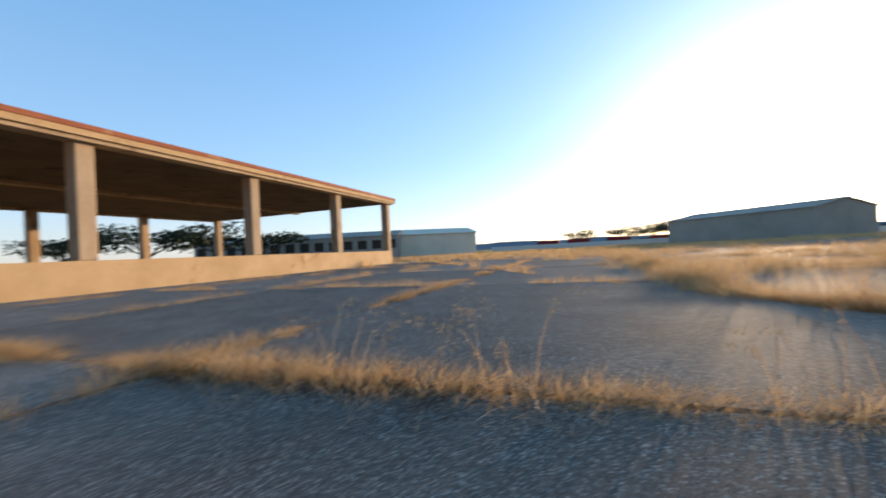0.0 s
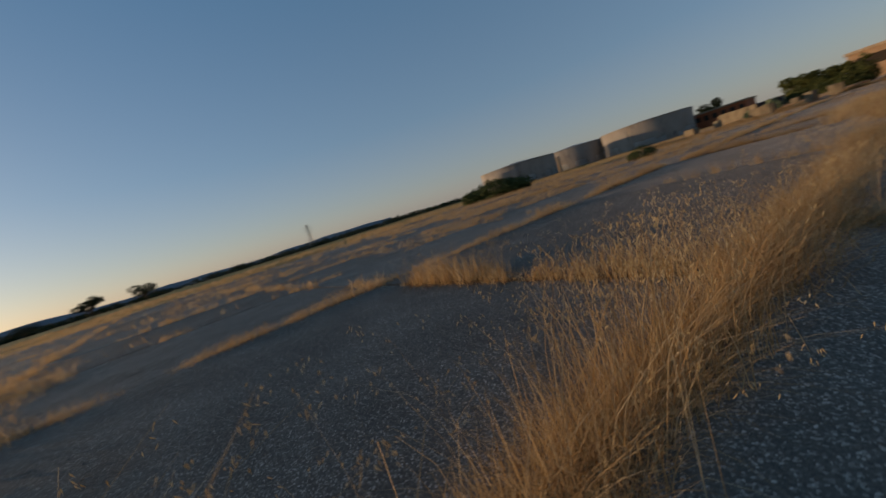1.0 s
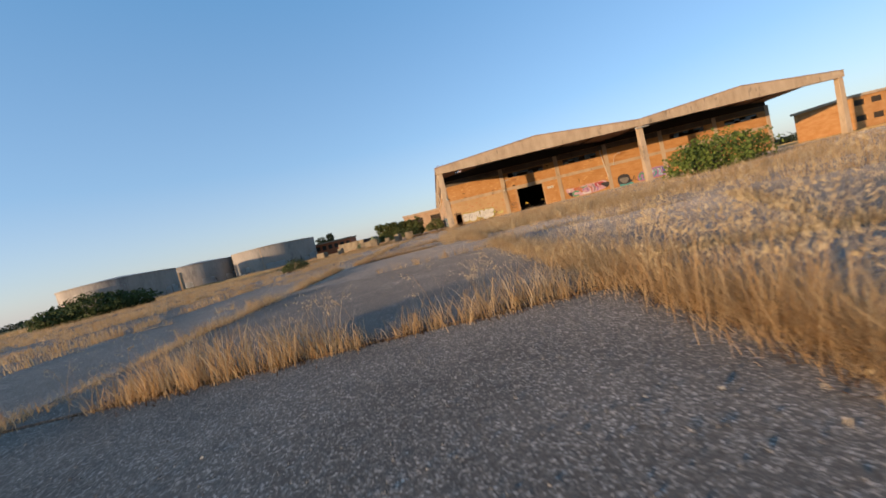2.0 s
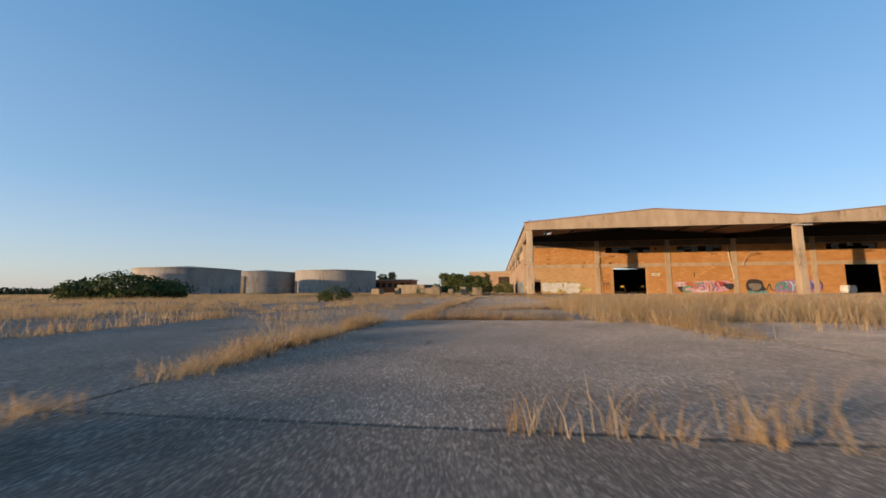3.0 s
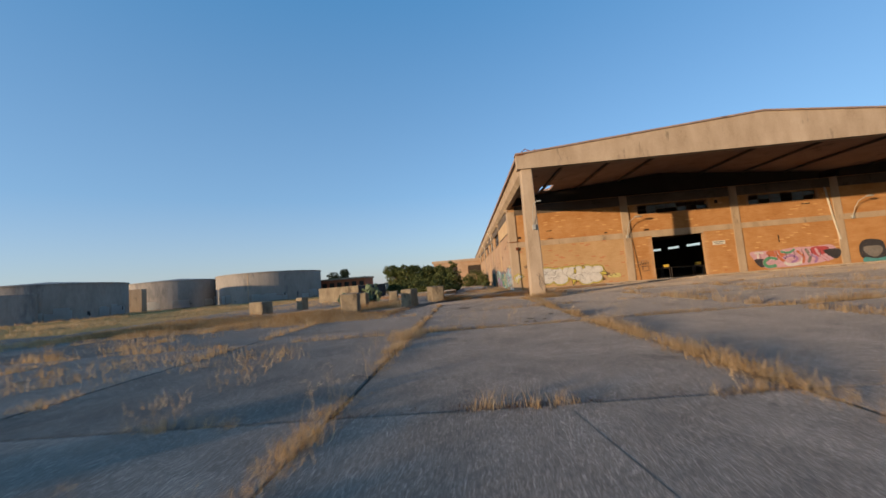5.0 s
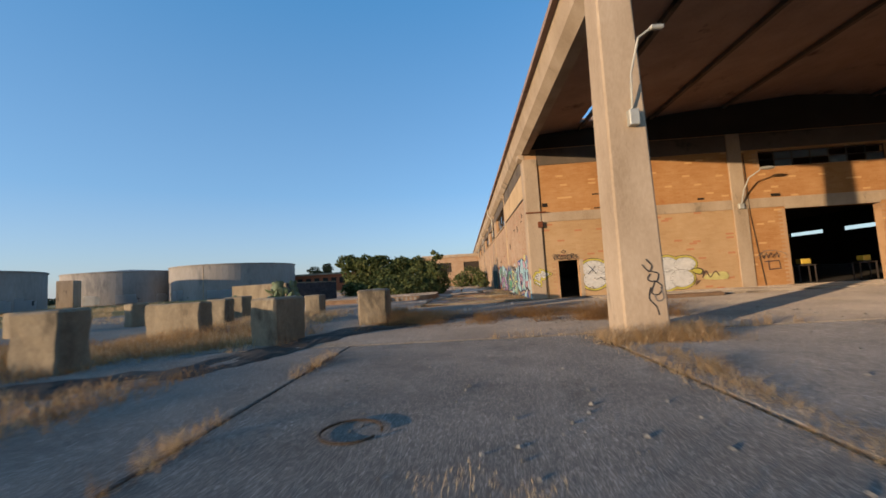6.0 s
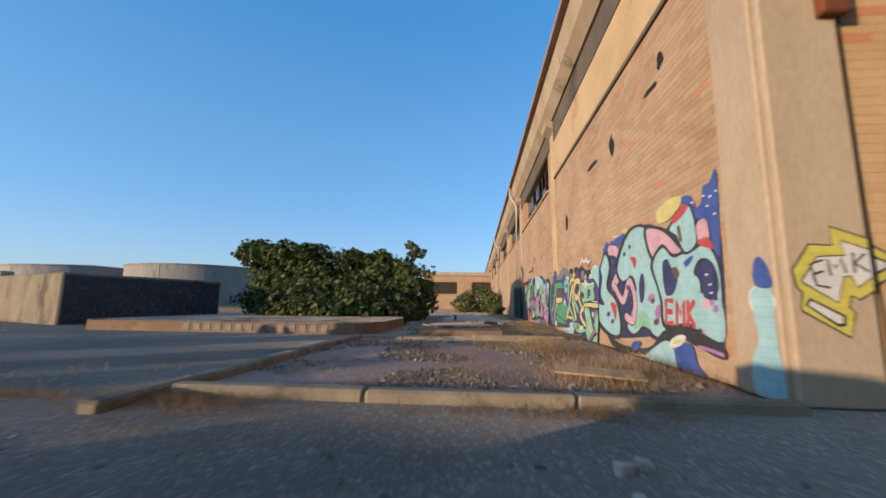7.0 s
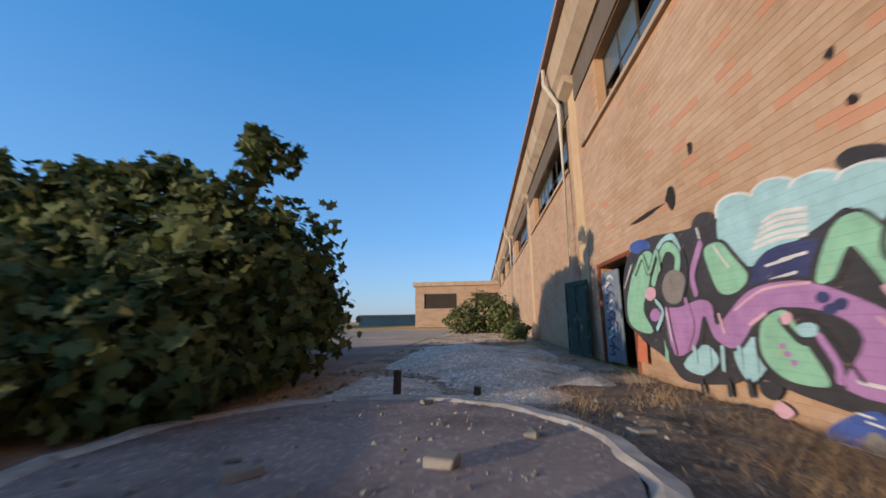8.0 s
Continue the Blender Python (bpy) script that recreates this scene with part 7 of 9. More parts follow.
fill(S, G, "mint", [(15.73, 0.98), (15.4, 1.11), (15.26, 0.95), (15.17, 0.76), (15.02, 0.5), (15.14, 0.43), (15.53, 0.45), (15.79, 0.65)])
stroke(S, G, "black", [(15.45, 1.01), (15.24, 0.82), (15.01, 0.87)], 0.08)
fill(S, G, "cyan", [(15.04, 0.93), (15.07, 0.88), (15.15, 0.86), (15.23, 0.86), (15.28, 0.9), (15.27, 0.95), (15.2, 0.98), (15.12, 0.99), (15.05, 0.97)])
stroke(S, G, "lilac", [(15.04, 0.87), (14.91, 0.65), (14.92, 0.51)], 0.08)
fill(S, G, "lilac", [(15.39, 0.69), (15.42, 0.66), (15.46, 0.66), (15.48, 0.67), (15.48, 0.7), (15.44, 0.72), (15.41, 0.71)])
fill(S, G, "lilac", [(15.33, 0.62), (15.35, 0.59), (15.39, 0.58), (15.41, 0.6), (15.41, 0.63), (15.37, 0.64), (15.34, 0.64)])
fill(S, G, "lilac", [(15.44, 0.76), (15.46, 0.74), (15.5, 0.73), (15.53, 0.75), (15.52, 0.77), (15.48, 0.79), (15.45, 0.79)])
fill(S, G, "black", [(14.78, 1.78), (14.49, 1.87), (14.31, 1.73), (14.12, 1.42), (14.01, 1.17), (13.78, 0.99), (14.08, 0.97), (14.33, 1.1), (14.51, 1.4), (14.59, 1.55), (14.75, 1.33), (15.04, 1.37)])
fill(S, G, "mint", [(14.73, 1.76), (14.5, 1.84), (14.35, 1.72), (14.17, 1.4), (14.04, 1.15), (13.82, 0.98), (14.05, 0.99), (14.29, 1.12), (14.46, 1.41), (14.6, 1.59), (14.8, 1.35), (14.97, 1.36)])
fill(S, G, "pink", [(14.42, 1.26), (14.17, 1.25), (14.1, 1.07), (14.28, 1.09)])
fill(S, G, "black", [(14.26, 1.77), (14.01, 1.87), (13.8, 1.86), (13.76, 1.7), (13.93, 1.63), (13.97, 1.5), (13.73, 1.45), (13.38, 1.35), (13.56, 1.12), (13.81, 1.19), (14.22, 1.34), (14.37, 1.5)])
fill(S, G, "mint", [(14.22, 1.75), (13.99, 1.84), (13.82, 1.84), (13.79, 1.71), (13.97, 1.65), (14.0, 1.48), (13.74, 1.42), (13.41, 1.33), (13.57, 1.14), (13.79, 1.22), (14.19, 1.36), (14.32, 1.5)])
stroke(S, G, "white", [(14.18, 1.77), (13.86, 1.83)], 0.03)
stroke(S, G, "white", [(13.95, 1.45), (13.45, 1.34)], 0.02)
fill(S, G, "cyan", [(14.01, 1.21), (13.8, 1.29), (13.67, 1.14), (13.8, 1.05)])
stroke(S, G, "white", [(14.14, 1.19), (13.95, 1.13)], 0.03, False)
stroke(S, G, "white", [(14.07, 1.14), (13.88, 1.09)], 0.03, False)
fill(S, G, "black", [(13.09, 1.77), (12.98, 1.79), (13.05, 1.54), (12.9, 1.41), (12.96, 1.27), (13.12, 1.27), (13.23, 1.06), (13.44, 1.0), (13.32, 1.26)])
fill(S, G, "black", [(13.24, 1.86), (13.07, 1.86), (13.05, 1.71), (13.11, 1.56), (12.94, 1.44), (12.99, 1.31), (13.17, 1.3), (13.26, 1.14), (13.48, 1.01), (13.64, 1.09), (13.45, 1.31), (13.36, 1.43), (13.56, 1.62), (13.32, 1.62)])
fill(S, G, "lilac", [(13.23, 1.84), (13.09, 1.84), (13.07, 1.72), (13.13, 1.56), (12.95, 1.43), (13.0, 1.33), (13.18, 1.32), (13.28, 1.16), (13.48, 1.03), (13.61, 1.09), (13.43, 1.31), (13.33, 1.44), (13.54, 1.62), (13.3, 1.61)])
stroke(S, G, "white", [(13.19, 1.82), (13.26, 1.63)], 0.03)
stroke(S, G, "white", [(13.49, 1.63), (13.31, 1.61)], 0.02)
stroke(S, G, "pink", [(13.39, 1.31), (13.52, 1.12)], 0.03)
fill(S, G, "black", [(13.61, 1.08), (13.35, 0.98), (13.35, 0.89), (13.22, 0.94), (13.05, 0.9), (12.98, 0.71), (12.67, 0.7), (12.79, 0.16), (13.23, 0.24), (13.58, 0.31), (13.65, 0.39), (13.55, 0.6), (13.56, 0.82), (13.71, 0.89), (13.93, 0.8), (14.15, 0.67), (14.1, 0.89), (13.85, 1.05)])
fill(S, G, "lilac", [(13.62, 1.05), (13.38, 0.96), (13.37, 0.86), (13.22, 0.91), (13.07, 0.88), (13.0, 0.69), (12.69, 0.68), (12.8, 0.17), (13.21, 0.27), (13.56, 0.34), (13.61, 0.4), (13.52, 0.61), (13.52, 0.84), (13.7, 0.92), (13.95, 0.82), (14.11, 0.7), (14.06, 0.88), (13.83, 1.02)])
fill(S, G, "lilac", [(13.34, 1.11), (13.16, 1.16), (13.09, 0.98), (13.0, 0.87), (13.19, 0.74), (13.34, 0.76), (13.41, 0.91)])
fill(S, G, "mint", [(13.33, 1.1), (13.17, 1.15), (13.1, 0.98), (13.02, 0.87), (13.19, 0.75), (13.33, 0.77), (13.39, 0.91)])
fill(S, G, "black", [(13.18, 0.69), (13.2, 0.66), (13.24, 0.64), (13.28, 0.64), (13.31, 0.66), (13.3, 0.69), (13.26, 0.72), (13.22, 0.73), (13.18, 0.72)])
fill(S, G, "black", [(13.26, 0.61), (13.27, 0.59), (13.29, 0.58), (13.31, 0.58), (13.32, 0.59), (13.32, 0.61), (13.3, 0.62), (13.28, 0.63), (13.26, 0.62)])
fill(S, G, "lilac", [(13.14, 0.85), (13.16, 0.83), (13.19, 0.81), (13.23, 0.81), (13.25, 0.83), (13.24, 0.86), (13.21, 0.88), (13.18, 0.89), (13.15, 0.87)])
stroke(S, G, "white", [(13.51, 0.39), (13.31, 0.4), (13.19, 0.35)], 0.03)
stroke(S, G, "white", [(13.47, 0.53), (13.4, 0.39)], 0.03)
stroke(S, G, "white", [(13.45, 0.51), (13.32, 0.44), (13.15, 0.43)], 0.03)
stroke(S, G, "white", [(13.05, 0.35), (12.93, 0.28), (12.81, 0.28)], 0.02)
stroke(S, G, "white", [(13.59, 1.04), (13.48, 0.81), (13.57, 0.4)], 0.03)
stroke(S, G, "white", [(14.03, 0.73), (13.81, 0.69)], 0.03, False)
stroke(S, G, "white", [(13.99, 0.67), (13.77, 0.64)], 0.03, False)
stroke(S, G, "white", [(13.03, 0.88), (12.9, 0.84)], 0.02, False)
stroke(S, G, "white", [(13.01, 0.84), (12.88, 0.8)], 0.02, False)
fill(S, G, "black", [(12.99, 1.12), (12.86, 1.3), (12.7, 1.38), (12.53, 1.37), (12.6, 1.02), (12.9, 1.06)])
fill(S, G, "green", [(12.97, 1.12), (12.84, 1.29), (12.7, 1.36), (12.54, 1.36), (12.61, 1.03), (12.89, 1.07)])
stroke(S, G, "navy", [(13.05, 1.12), (12.82, 1.18), (12.58, 1.21)], 0.04)
fill(S, G, "navy", [(12.99, 1.05), (12.62, 1.01), (12.65, 0.86), (12.88, 0.93)])
fill(S, G, "cyan", [(12.94, 0.84), (12.65, 0.86), (12.68, 0.74), (12.89, 0.75)])
fill(S, G, "cyan", [(12.93, 1.23), (12.95, 1.21), (12.99, 1.2), (13.04, 1.2), (13.06, 1.23), (13.06, 1.25), (13.02, 1.27), (12.98, 1.27), (12.94, 1.26)])
fill(S, G, "cyan", [(13.49, 0.74), (13.53, 0.69), (13.62, 0.65), (13.71, 0.65), (13.76, 0.69), (13.75, 0.74), (13.68, 0.79), (13.58, 0.81), (13.51, 0.78)])
fill(S, G, "grey", [(13.77, 0.58), (13.6, 0.65), (13.61, 0.45), (13.7, 0.22), (13.81, 0.18), (13.86, 0.35)])
fill(S, G, "blue", [(14.97, 0.2), (14.63, 0.34), (14.44, 0.19), (13.9, 0.25), (13.95, 0.16), (14.29, 0.01), (14.46, 0.01), (14.76, 0.01), (15.16, 0.01)])
fill(S, G, "grey", [(14.61, 0.09), (14.65, 0.01), (14.72, 0.01), (14.79, 0.01), (14.82, 0.01), (14.8, 0.09), (14.74, 0.16), (14.67, 0.18), (14.62, 0.15)])
fill(S, G, "grey", [(14.26, 0.22), (14.29, 0.17), (14.36, 0.13), (14.44, 0.12), (14.48, 0.15), (14.47, 0.2), (14.41, 0.24), (14.33, 0.27), (14.27, 0.25)])
fill(S, G, "grey", [(14.3, 0.01), (13.81, 0.2), (13.69, 0.13), (14.01, 0.01), (14.35, 0.01)])
stroke(S, G, "white", [(14.81, 0.29), (14.68, 0.28)], 0.02, False)
stroke(S, G, "white", [(14.74, 0.24), (14.61, 0.23)], 0.02, False)
stroke(S, G, "white", [(14.98, 0.01), (14.84, 0.01)], 0.02, False)
stroke(S, G, "white", [(14.6, 0.01), (14.49, 0.01)], 0.02, False)
stroke(S, G, "white", [(14.19, 0.21), (14.09, 0.21)], 0.02, False)
stroke(S, G, "white", [(14.48, 0.01), (14.37, 0.01)], 0.02, False)
stroke(S, G, "white", [(14.72, 0.01), (14.6, 0.01)], 0.02, False)
fill(S, G, "black", [(15.88, 0.37), (15.56, 0.37), (15.67, 0.22), (15.86, 0.24)])
fill(S, G, "pink", [(15.64, 0.22), (15.46, 0.15), (15.59, 0.06), (15.73, 0.11)])
stroke(S, G, "red", [(13.8, 0.09), (13.53, 0.11), (13.4, 0.01), (13.62, 0.01), (13.71, 0.01), (13.44, 0.01), (13.29, 0.01)], 0.02)
stroke(S, G, "red", [(13.71, 0.03), (13.47, 0.02), (13.33, 0.01), (13.57, 0.01)], 0.02)
stroke(S, G, "red", [(13.19, 0.01), (13.0, 0.01), (12.85, 0.01)], 0.02)
fill(S, G, "orange", [(19.04, 0.72), (18.68, 0.61), (18.71, 0.24), (19.16, 0.26)], False)
letter(S, G, "lilac", [[(17.79, 1.18), (17.75, 0.87), (17.66, 0.53)]], 0.1, "black", None, 0.02)
stroke(S, G, "lilac", [(17.18, 1.3), (17.07, 0.94), (17.31, 0.61)], 0.09)
stroke(S, G, "white", [(17.8, 1.14), (17.73, 0.7)], 0.03)
stroke(S, G, "pink", [(16.43, 1.08), (16.37, 0.86)], 0.05)
letter(S, G, "mint", [[(18.88, 1.88), (18.49, 2.14), (18.28, 1.82), (17.91, 2.14), (17.87, 1.81)]], 0.08, "black", None, 0.02)
letter(S, G, "cyan", [[(18.13, 1.33), (17.92, 1.14), (18.19, 0.86)]], 0.08, "black", None, 0.02)
stroke(S, G, "black", [(17.1, 2.03), (17.03, 1.7), (17.24, 1.3)], 0.05)
stroke(S, G, "white", [(16.35, 1.93), (16.1, 1.62)], 0.03)
stroke(S, G, "cyan", [(17.1, 0.64), (17.09, 0.47)], 0.09)
stroke(S, G, "cyan", [(16.76, 0.66), (16.77, 0.44)], 0.09)
stroke(S, G, "cyan", [(16.45, 0.68), (16.48, 0.42)], 0.08)
stroke(S, G, "cyan", [(16.13, 0.7), (16.15, 0.5)], 0.08)
stroke(S, G, "cyan", [(15.88, 0.71), (15.9, 0.48)], 0.07)
stroke(S, G, "black", [(17.01, 0.24), (17.0, 0.07)], 0.09)
stroke(S, G, "black", [(16.42, 0.3), (16.42, 0.14)], 0.09)
stroke(S, G, "black", [(16.04, 0.35), (16.04, 0.2)], 0.08)
fill(S, G, "pink", [(15.28, 1.03), (15.31, 0.99), (15.36, 0.97), (15.41, 0.97), (15.43, 1.01), (15.42, 1.05), (15.38, 1.08), (15.33, 1.09), (15.29, 1.07)])
fill(S, G, "lilac", [(18.0, 1.09), (18.06, 1.03), (18.19, 0.99), (18.32, 1.0), (18.4, 1.06), (18.38, 1.13), (18.27, 1.19), (18.13, 1.2), (18.03, 1.16)])
stroke(S, G, "black", [(15.17, 1.1), (14.93, 0.89), (14.69, 0.54)], 0.03)
stroke(S, G, "pink", [(14.47, 1.03), (14.23, 0.79), (14.14, 0.59)], 0.03)
stroke(S, G, "pink", [(15.62, 1.08), (15.89, 0.96)], 0.04)
stroke(S, G, "white", [(19.47, 1.65), (19.0, 2.05)], 0.04)

# front wall: white bubble letters edged in black and yellow
F, G = "y", "bubble"
BUB = [(3.41, 1.54, 0.65, 0.44), (4.11, 1.46, 0.45, 0.36), (3.43, 0.94, 0.63, 0.51), (4.63, 1.47, 0.35, 0.4), (4.67, 0.86, 0.72, 0.57), (5.29, 1.52, 0.35, 0.39), (5.88, 1.35, 0.57, 0.57), (6.5, 1.59, 0.44, 0.36), (7.41, 1.43, 0.6, 0.5), (8.34, 1.49, 0.57, 0.36), (6.35, 0.97, 0.67, 0.39), (7.25, 0.7, 0.79, 0.57), (8.12, 0.72, 0.62, 0.46)]
for grow, ink in ((0.16, "black"), (0.13, "lemon"), (0.025, "black")):
    for i, (u, z, a, b) in enumerate(BUB):
        lay_fill(F, ink, blob(u, z, a + grow, b + grow, i, 12, 0.05))
painted("paint_outline", front_wall, "yellow and black outline of bubble letters")
for i, (u, z, a, b) in enumerate(BUB):
    lay_fill(F, "grey", blob(u, z, a + 0.018, b + 0.018, i, 12, 0.05))
    lay_fill(F, "white", blob(u, z, a, b, i, 12, 0.05))
    for k in range(12):
        q = k * math.tau / 12 + 0.2
        lay_stroke(F, "grey", [(u + a * f * math.cos(q), z + b * f * math.sin(q)) for f in (0.8, 0.9)], 0.022, False)
    painted("graffiti_letter", front_wall, "white bubble letter with a thin dark outline")
stroke(F, G, "black", [(3.11, 1.74), (3.53, 1.23)], 0.028, False)
stroke(F, G, "black", [(3.49, 1.67), (3.07, 1.25)], 0.028, False)
stroke(F, G, "black", [(3.95, 1.61), (4.23, 1.27)], 0.028, False)
stroke(F, G, "black", [(4.23, 1.64), (3.92, 1.28)], 0.028, False)
stroke(F, G, "black", [(3.37, 1.02), (3.57, 0.94), (3.75, 1.04), (3.95, 0.88), (4.2, 1.02), (4.32, 1.12)], 0.028)
stroke(F, G, "black", [(4.33, 1.2), (4.54, 1.22), (4.59, 1.04), (4.4, 0.9), (4.27, 1.02), (4.49, 1.08)], 0.024)
stroke(F, G, "black", [(5.4, 1.19), (5.76, 1.06), (5.98, 1.24), (5.79, 1.35)], 0.024)
stroke(F, G, "black", [(6.02, 0.91), (6.62, 1.14), (7.04, 0.68), (7.07, 0.62)], 0.026)
stroke(F, G, "black", [(7.04, 1.3), (7.29, 1.11), (7.67, 1.2)], 0.024)
stroke(F, G, "black", [(6.22, 0.87), (6.33, 0.65), (6.49, 0.86)], 0.022, False)
stroke(F, G, "black", [(6.58, 0.78), (6.52, 0.57)], 0.022, False)
stroke(F, G, "black", [(6.75, 0.74), (6.87, 0.66), (6.79, 0.53), (6.66, 0.57)], 0.022)
stroke(F, G, "black", [(5.82, 0.96), (6.08, 0.84), (6.29, 0.9)], 0.022)
fill(F, G, "black", [(6.04, 1.74), (6.21, 1.77), (6.29, 1.51), (6.18, 1.19), (6.02, 1.27)])
fill(F, G, "lemon", [(6.07, 1.68), (6.19, 1.71), (6.25, 1.49), (6.16, 1.25), (6.06, 1.3)])
fill(F, G, "black", [(8.63, 1.16), (8.98, 1.25), (9.26, 1.13), (9.2, 0.89), (8.96, 0.87), (8.74, 0.98)])
fill(F, G, "lemon", [(8.67, 1.14), (8.97, 1.2), (9.21, 1.1), (9.15, 0.93), (8.97, 0.92), (8.77, 1.01)])
fill(F, G, "black", [(5.75, 0.64), (6.16, 0.66), (6.16, 0.3), (6.03, 0.41), (5.92, 0.03), (5.8, 0.14)])
fill(F, G, "lemon", [(5.8, 0.62), (6.12, 0.62), (6.1, 0.41), (5.99, 0.45), (5.9, 0.1), (5.84, 0.21)])
fill(F, G, "black", [(6.82, 1.7), (7.05, 1.98), (7.19, 1.69)])
fill(F, G, "lemon", [(6.87, 1.7), (7.04, 1.89), (7.14, 1.69)])
stroke(F, G, "brown", [(8.71, 0.7), (8.79, 0.52), (8.93, 0.64)], 0.022)
stroke(F, G, "brown", [(8.85, 0.62), (8.91, 0.46), (9.01, 0.58)], 0.022)
stroke(F, G, "brown", [(8.99, 0.55), (8.77, 0.42), (9.08, 0.53)], 0.022)
stroke(F, G, "brown", [(8.68, 0.49), (8.9, 0.36), (8.91, 0.48)], 0.022)
stroke(F, G, "brown", [(8.82, 0.41), (8.76, 0.31), (8.99, 0.43)], 0.022)
stroke(F, G, "brown", [(3.07, 0.48), (3.22, 0.55), (3.32, 0.44), (3.17, 0.37), (3.03, 0.43)], 0.024)
# dark tag over the small door
G = "tags"
stroke(F, G, "black", [(1.23, 2.38), (1.39, 2.37)], 0.035)
stroke(F, G, "black", [(1.31, 2.38), (1.29, 2.13)], 0.035)
stroke(F, G, "black", [(1.42, 2.2), (1.43, 2.44), (1.57, 2.38), (1.42, 2.32), (1.56, 2.19)], 0.035)
stroke(F, G, "black", [(1.7, 2.38), (1.62, 2.26), (1.68, 2.14), (1.76, 2.26), (1.7, 2.38)], 0.035)
stroke(F, G, "black", [(1.83, 2.42), (1.88, 2.2), (1.97, 2.43)], 0.035)
stroke(F, G, "black", [(2.17, 2.38), (2.03, 2.39), (2.01, 2.15), (2.15, 2.14)], 0.035)
stroke(F, G, "black", [(2.02, 2.27), (2.12, 2.26)], 0.035)
stroke(F, G, "black", [(2.21, 2.2), (2.23, 2.44), (2.37, 2.39), (2.22, 2.32), (2.35, 2.2)], 0.035)
stroke(F, G, "black", [(2.56, 2.38), (2.43, 2.34), (2.55, 2.24), (2.4, 2.15)], 0.035)
stroke(F, G, "black", [(1.16, 2.4), (1.29, 2.17)], 0.03, False)
stroke(F, G, "black", [(1.24, 2.47), (2.62, 2.26)], 0.026, False)
stroke(F, G, "black", [(1.29, 2.21), (2.64, 2.18)], 0.022, False)
stroke(F, G, "black", [(1.68, 2.6), (1.81, 2.67), (1.93, 2.59), (1.82, 2.5), (1.68, 2.58)], 0.03)
fill(F, G, "yellow", [(9.3, 0.6), (10.5, 0.55), (10.4, 0.95), (9.5, 0.85)])
stroke(F, G, "brown", [(9.2, 0.7), (9.4, 1.05), (9.6, 0.7), (9.9, 1.0), (10.1, 0.75)], 0.06)
for u in (12.3, 12.55, 12.8, 13.1):
    stroke(F, G, "black", [(u, 1.5), (u + 0.12, 1.85), (u + 0.2, 1.55), (u + 0.28, 1.75)], 0.03)
stroke(F, G, "grey", [(12.1, 1.6), (12.7, 1.95), (13.6, 1.8), (13.75, 1.5)], 0.025)
stroke(F, G, "brown", [(12.55, 1.35), (13.3, 1.38), (13.35, 0.95), (12.75, 0.92), (12.75, 1.4)], 0.07, False)
# wide mural further along the front: pink edged letters, a dark bowl shape, and a pale blue piece
G = "mural"
rs_ = random.Random(14)
fill(F, G, "pink", [(23.3, 1.2), (23.2, 1.9), (25.5, 1.85), (27.2, 2.0), (29.0, 1.95), (30.6, 2.0), (31.2, 1.4), (31.0, 0.7), (29.4, 0.35), (27.3, 0.2), (25.2, 0.2), (24.0, 0.4)])
fill(F, G, "orange", [(24.6, 1.8), (26.4, 1.75), (26.0, 1.1), (25.2, 1.0)])
fill(F, G, "red", [(28.8, 1.85), (30.4, 1.8), (30.0, 1.2), (29.0, 0.9)])
fill(F, G, "black", [(23.4, 1.1), (24.3, 1.1), (24.5, 0.5), (23.9, 0.35)])
fill(F, G, "black", [(29.9, 1.5), (31.3, 1.55), (31.5, 1.1), (31.0, 0.6), (30.4, 0.9)])
for ink, strokes, w in (("white", [[(23.5, 1.75), (24.3, 1.72)], [(23.8, 1.7), (23.75, 1.25)]], 0.16), ("green", [[(25.4, 1.05), (24.7, 1.15), (24.3, 0.75), (24.6, 0.35), (25.3, 0.4)]], 0.3), ("orange", [[(25.5, 1.7), (25.7, 1.2), (26.1, 0.8)]], 0.26),
                        ("green", [[(26.0, 1.7), (26.7, 1.55), (27.2, 1.8)]], 0.22), ("lilac", [[(26.2, 1.1), (26.9, 1.25), (27.4, 0.9), (26.8, 0.5)]], 0.26), ("white", [[(26.2, 0.6), (26.6, 0.4), (27.6, 0.45), (27.9, 0.9)]], 0.26),
                        ("orange", [[(27.5, 1.6), (28.0, 1.1), (27.9, 0.5)]], 0.24), ("grey", [[(28.3, 1.7), (28.6, 1.0), (28.4, 0.5)]], 0.28), ("lilac", [[(28.7, 1.2), (29.2, 0.8), (29.0, 0.45)]], 0.24), ("pink", [[(29.2, 1.7), (29.4, 1.2), (29.9, 0.8), (30.2, 0.5)]], 0.24)):
    letter(F, G, ink, strokes, w, "pink" if ink != "pink" else "red", "white")
for k in range(9):
    u = 23.9 + k * 0.8
    stroke(F, G, "black", [(u, 1.75 - 0.1 * rs_.random()), (u + 0.12, 1.2 + 0.2 * rs_.random()), (u - 0.05, 0.9)], 0.05)
fill(F, G, "black", [(33.3, 0.5), (33.2, 1.6), (33.7, 2.15), (34.6, 2.2), (35.4, 1.9), (35.6, 1.1), (35.9, 0.6), (34.6, 0.25)])
fill(F, G, "grey", [(33.7, 0.9), (33.6, 1.5), (34.5, 1.55), (35.2, 1.45), (35.2, 0.9), (34.5, 0.45)])
fill(F, G, "teal", [(33.5, 0.05), (35.9, 0.05), (35.8, 0.45), (34.6, 0.3), (33.6, 0.5)])
stroke(F, G, "black", [(36.0, 0.6), (36.4, 1.5), (36.6, 0.7), (37.1, 0.4)], 0.12)
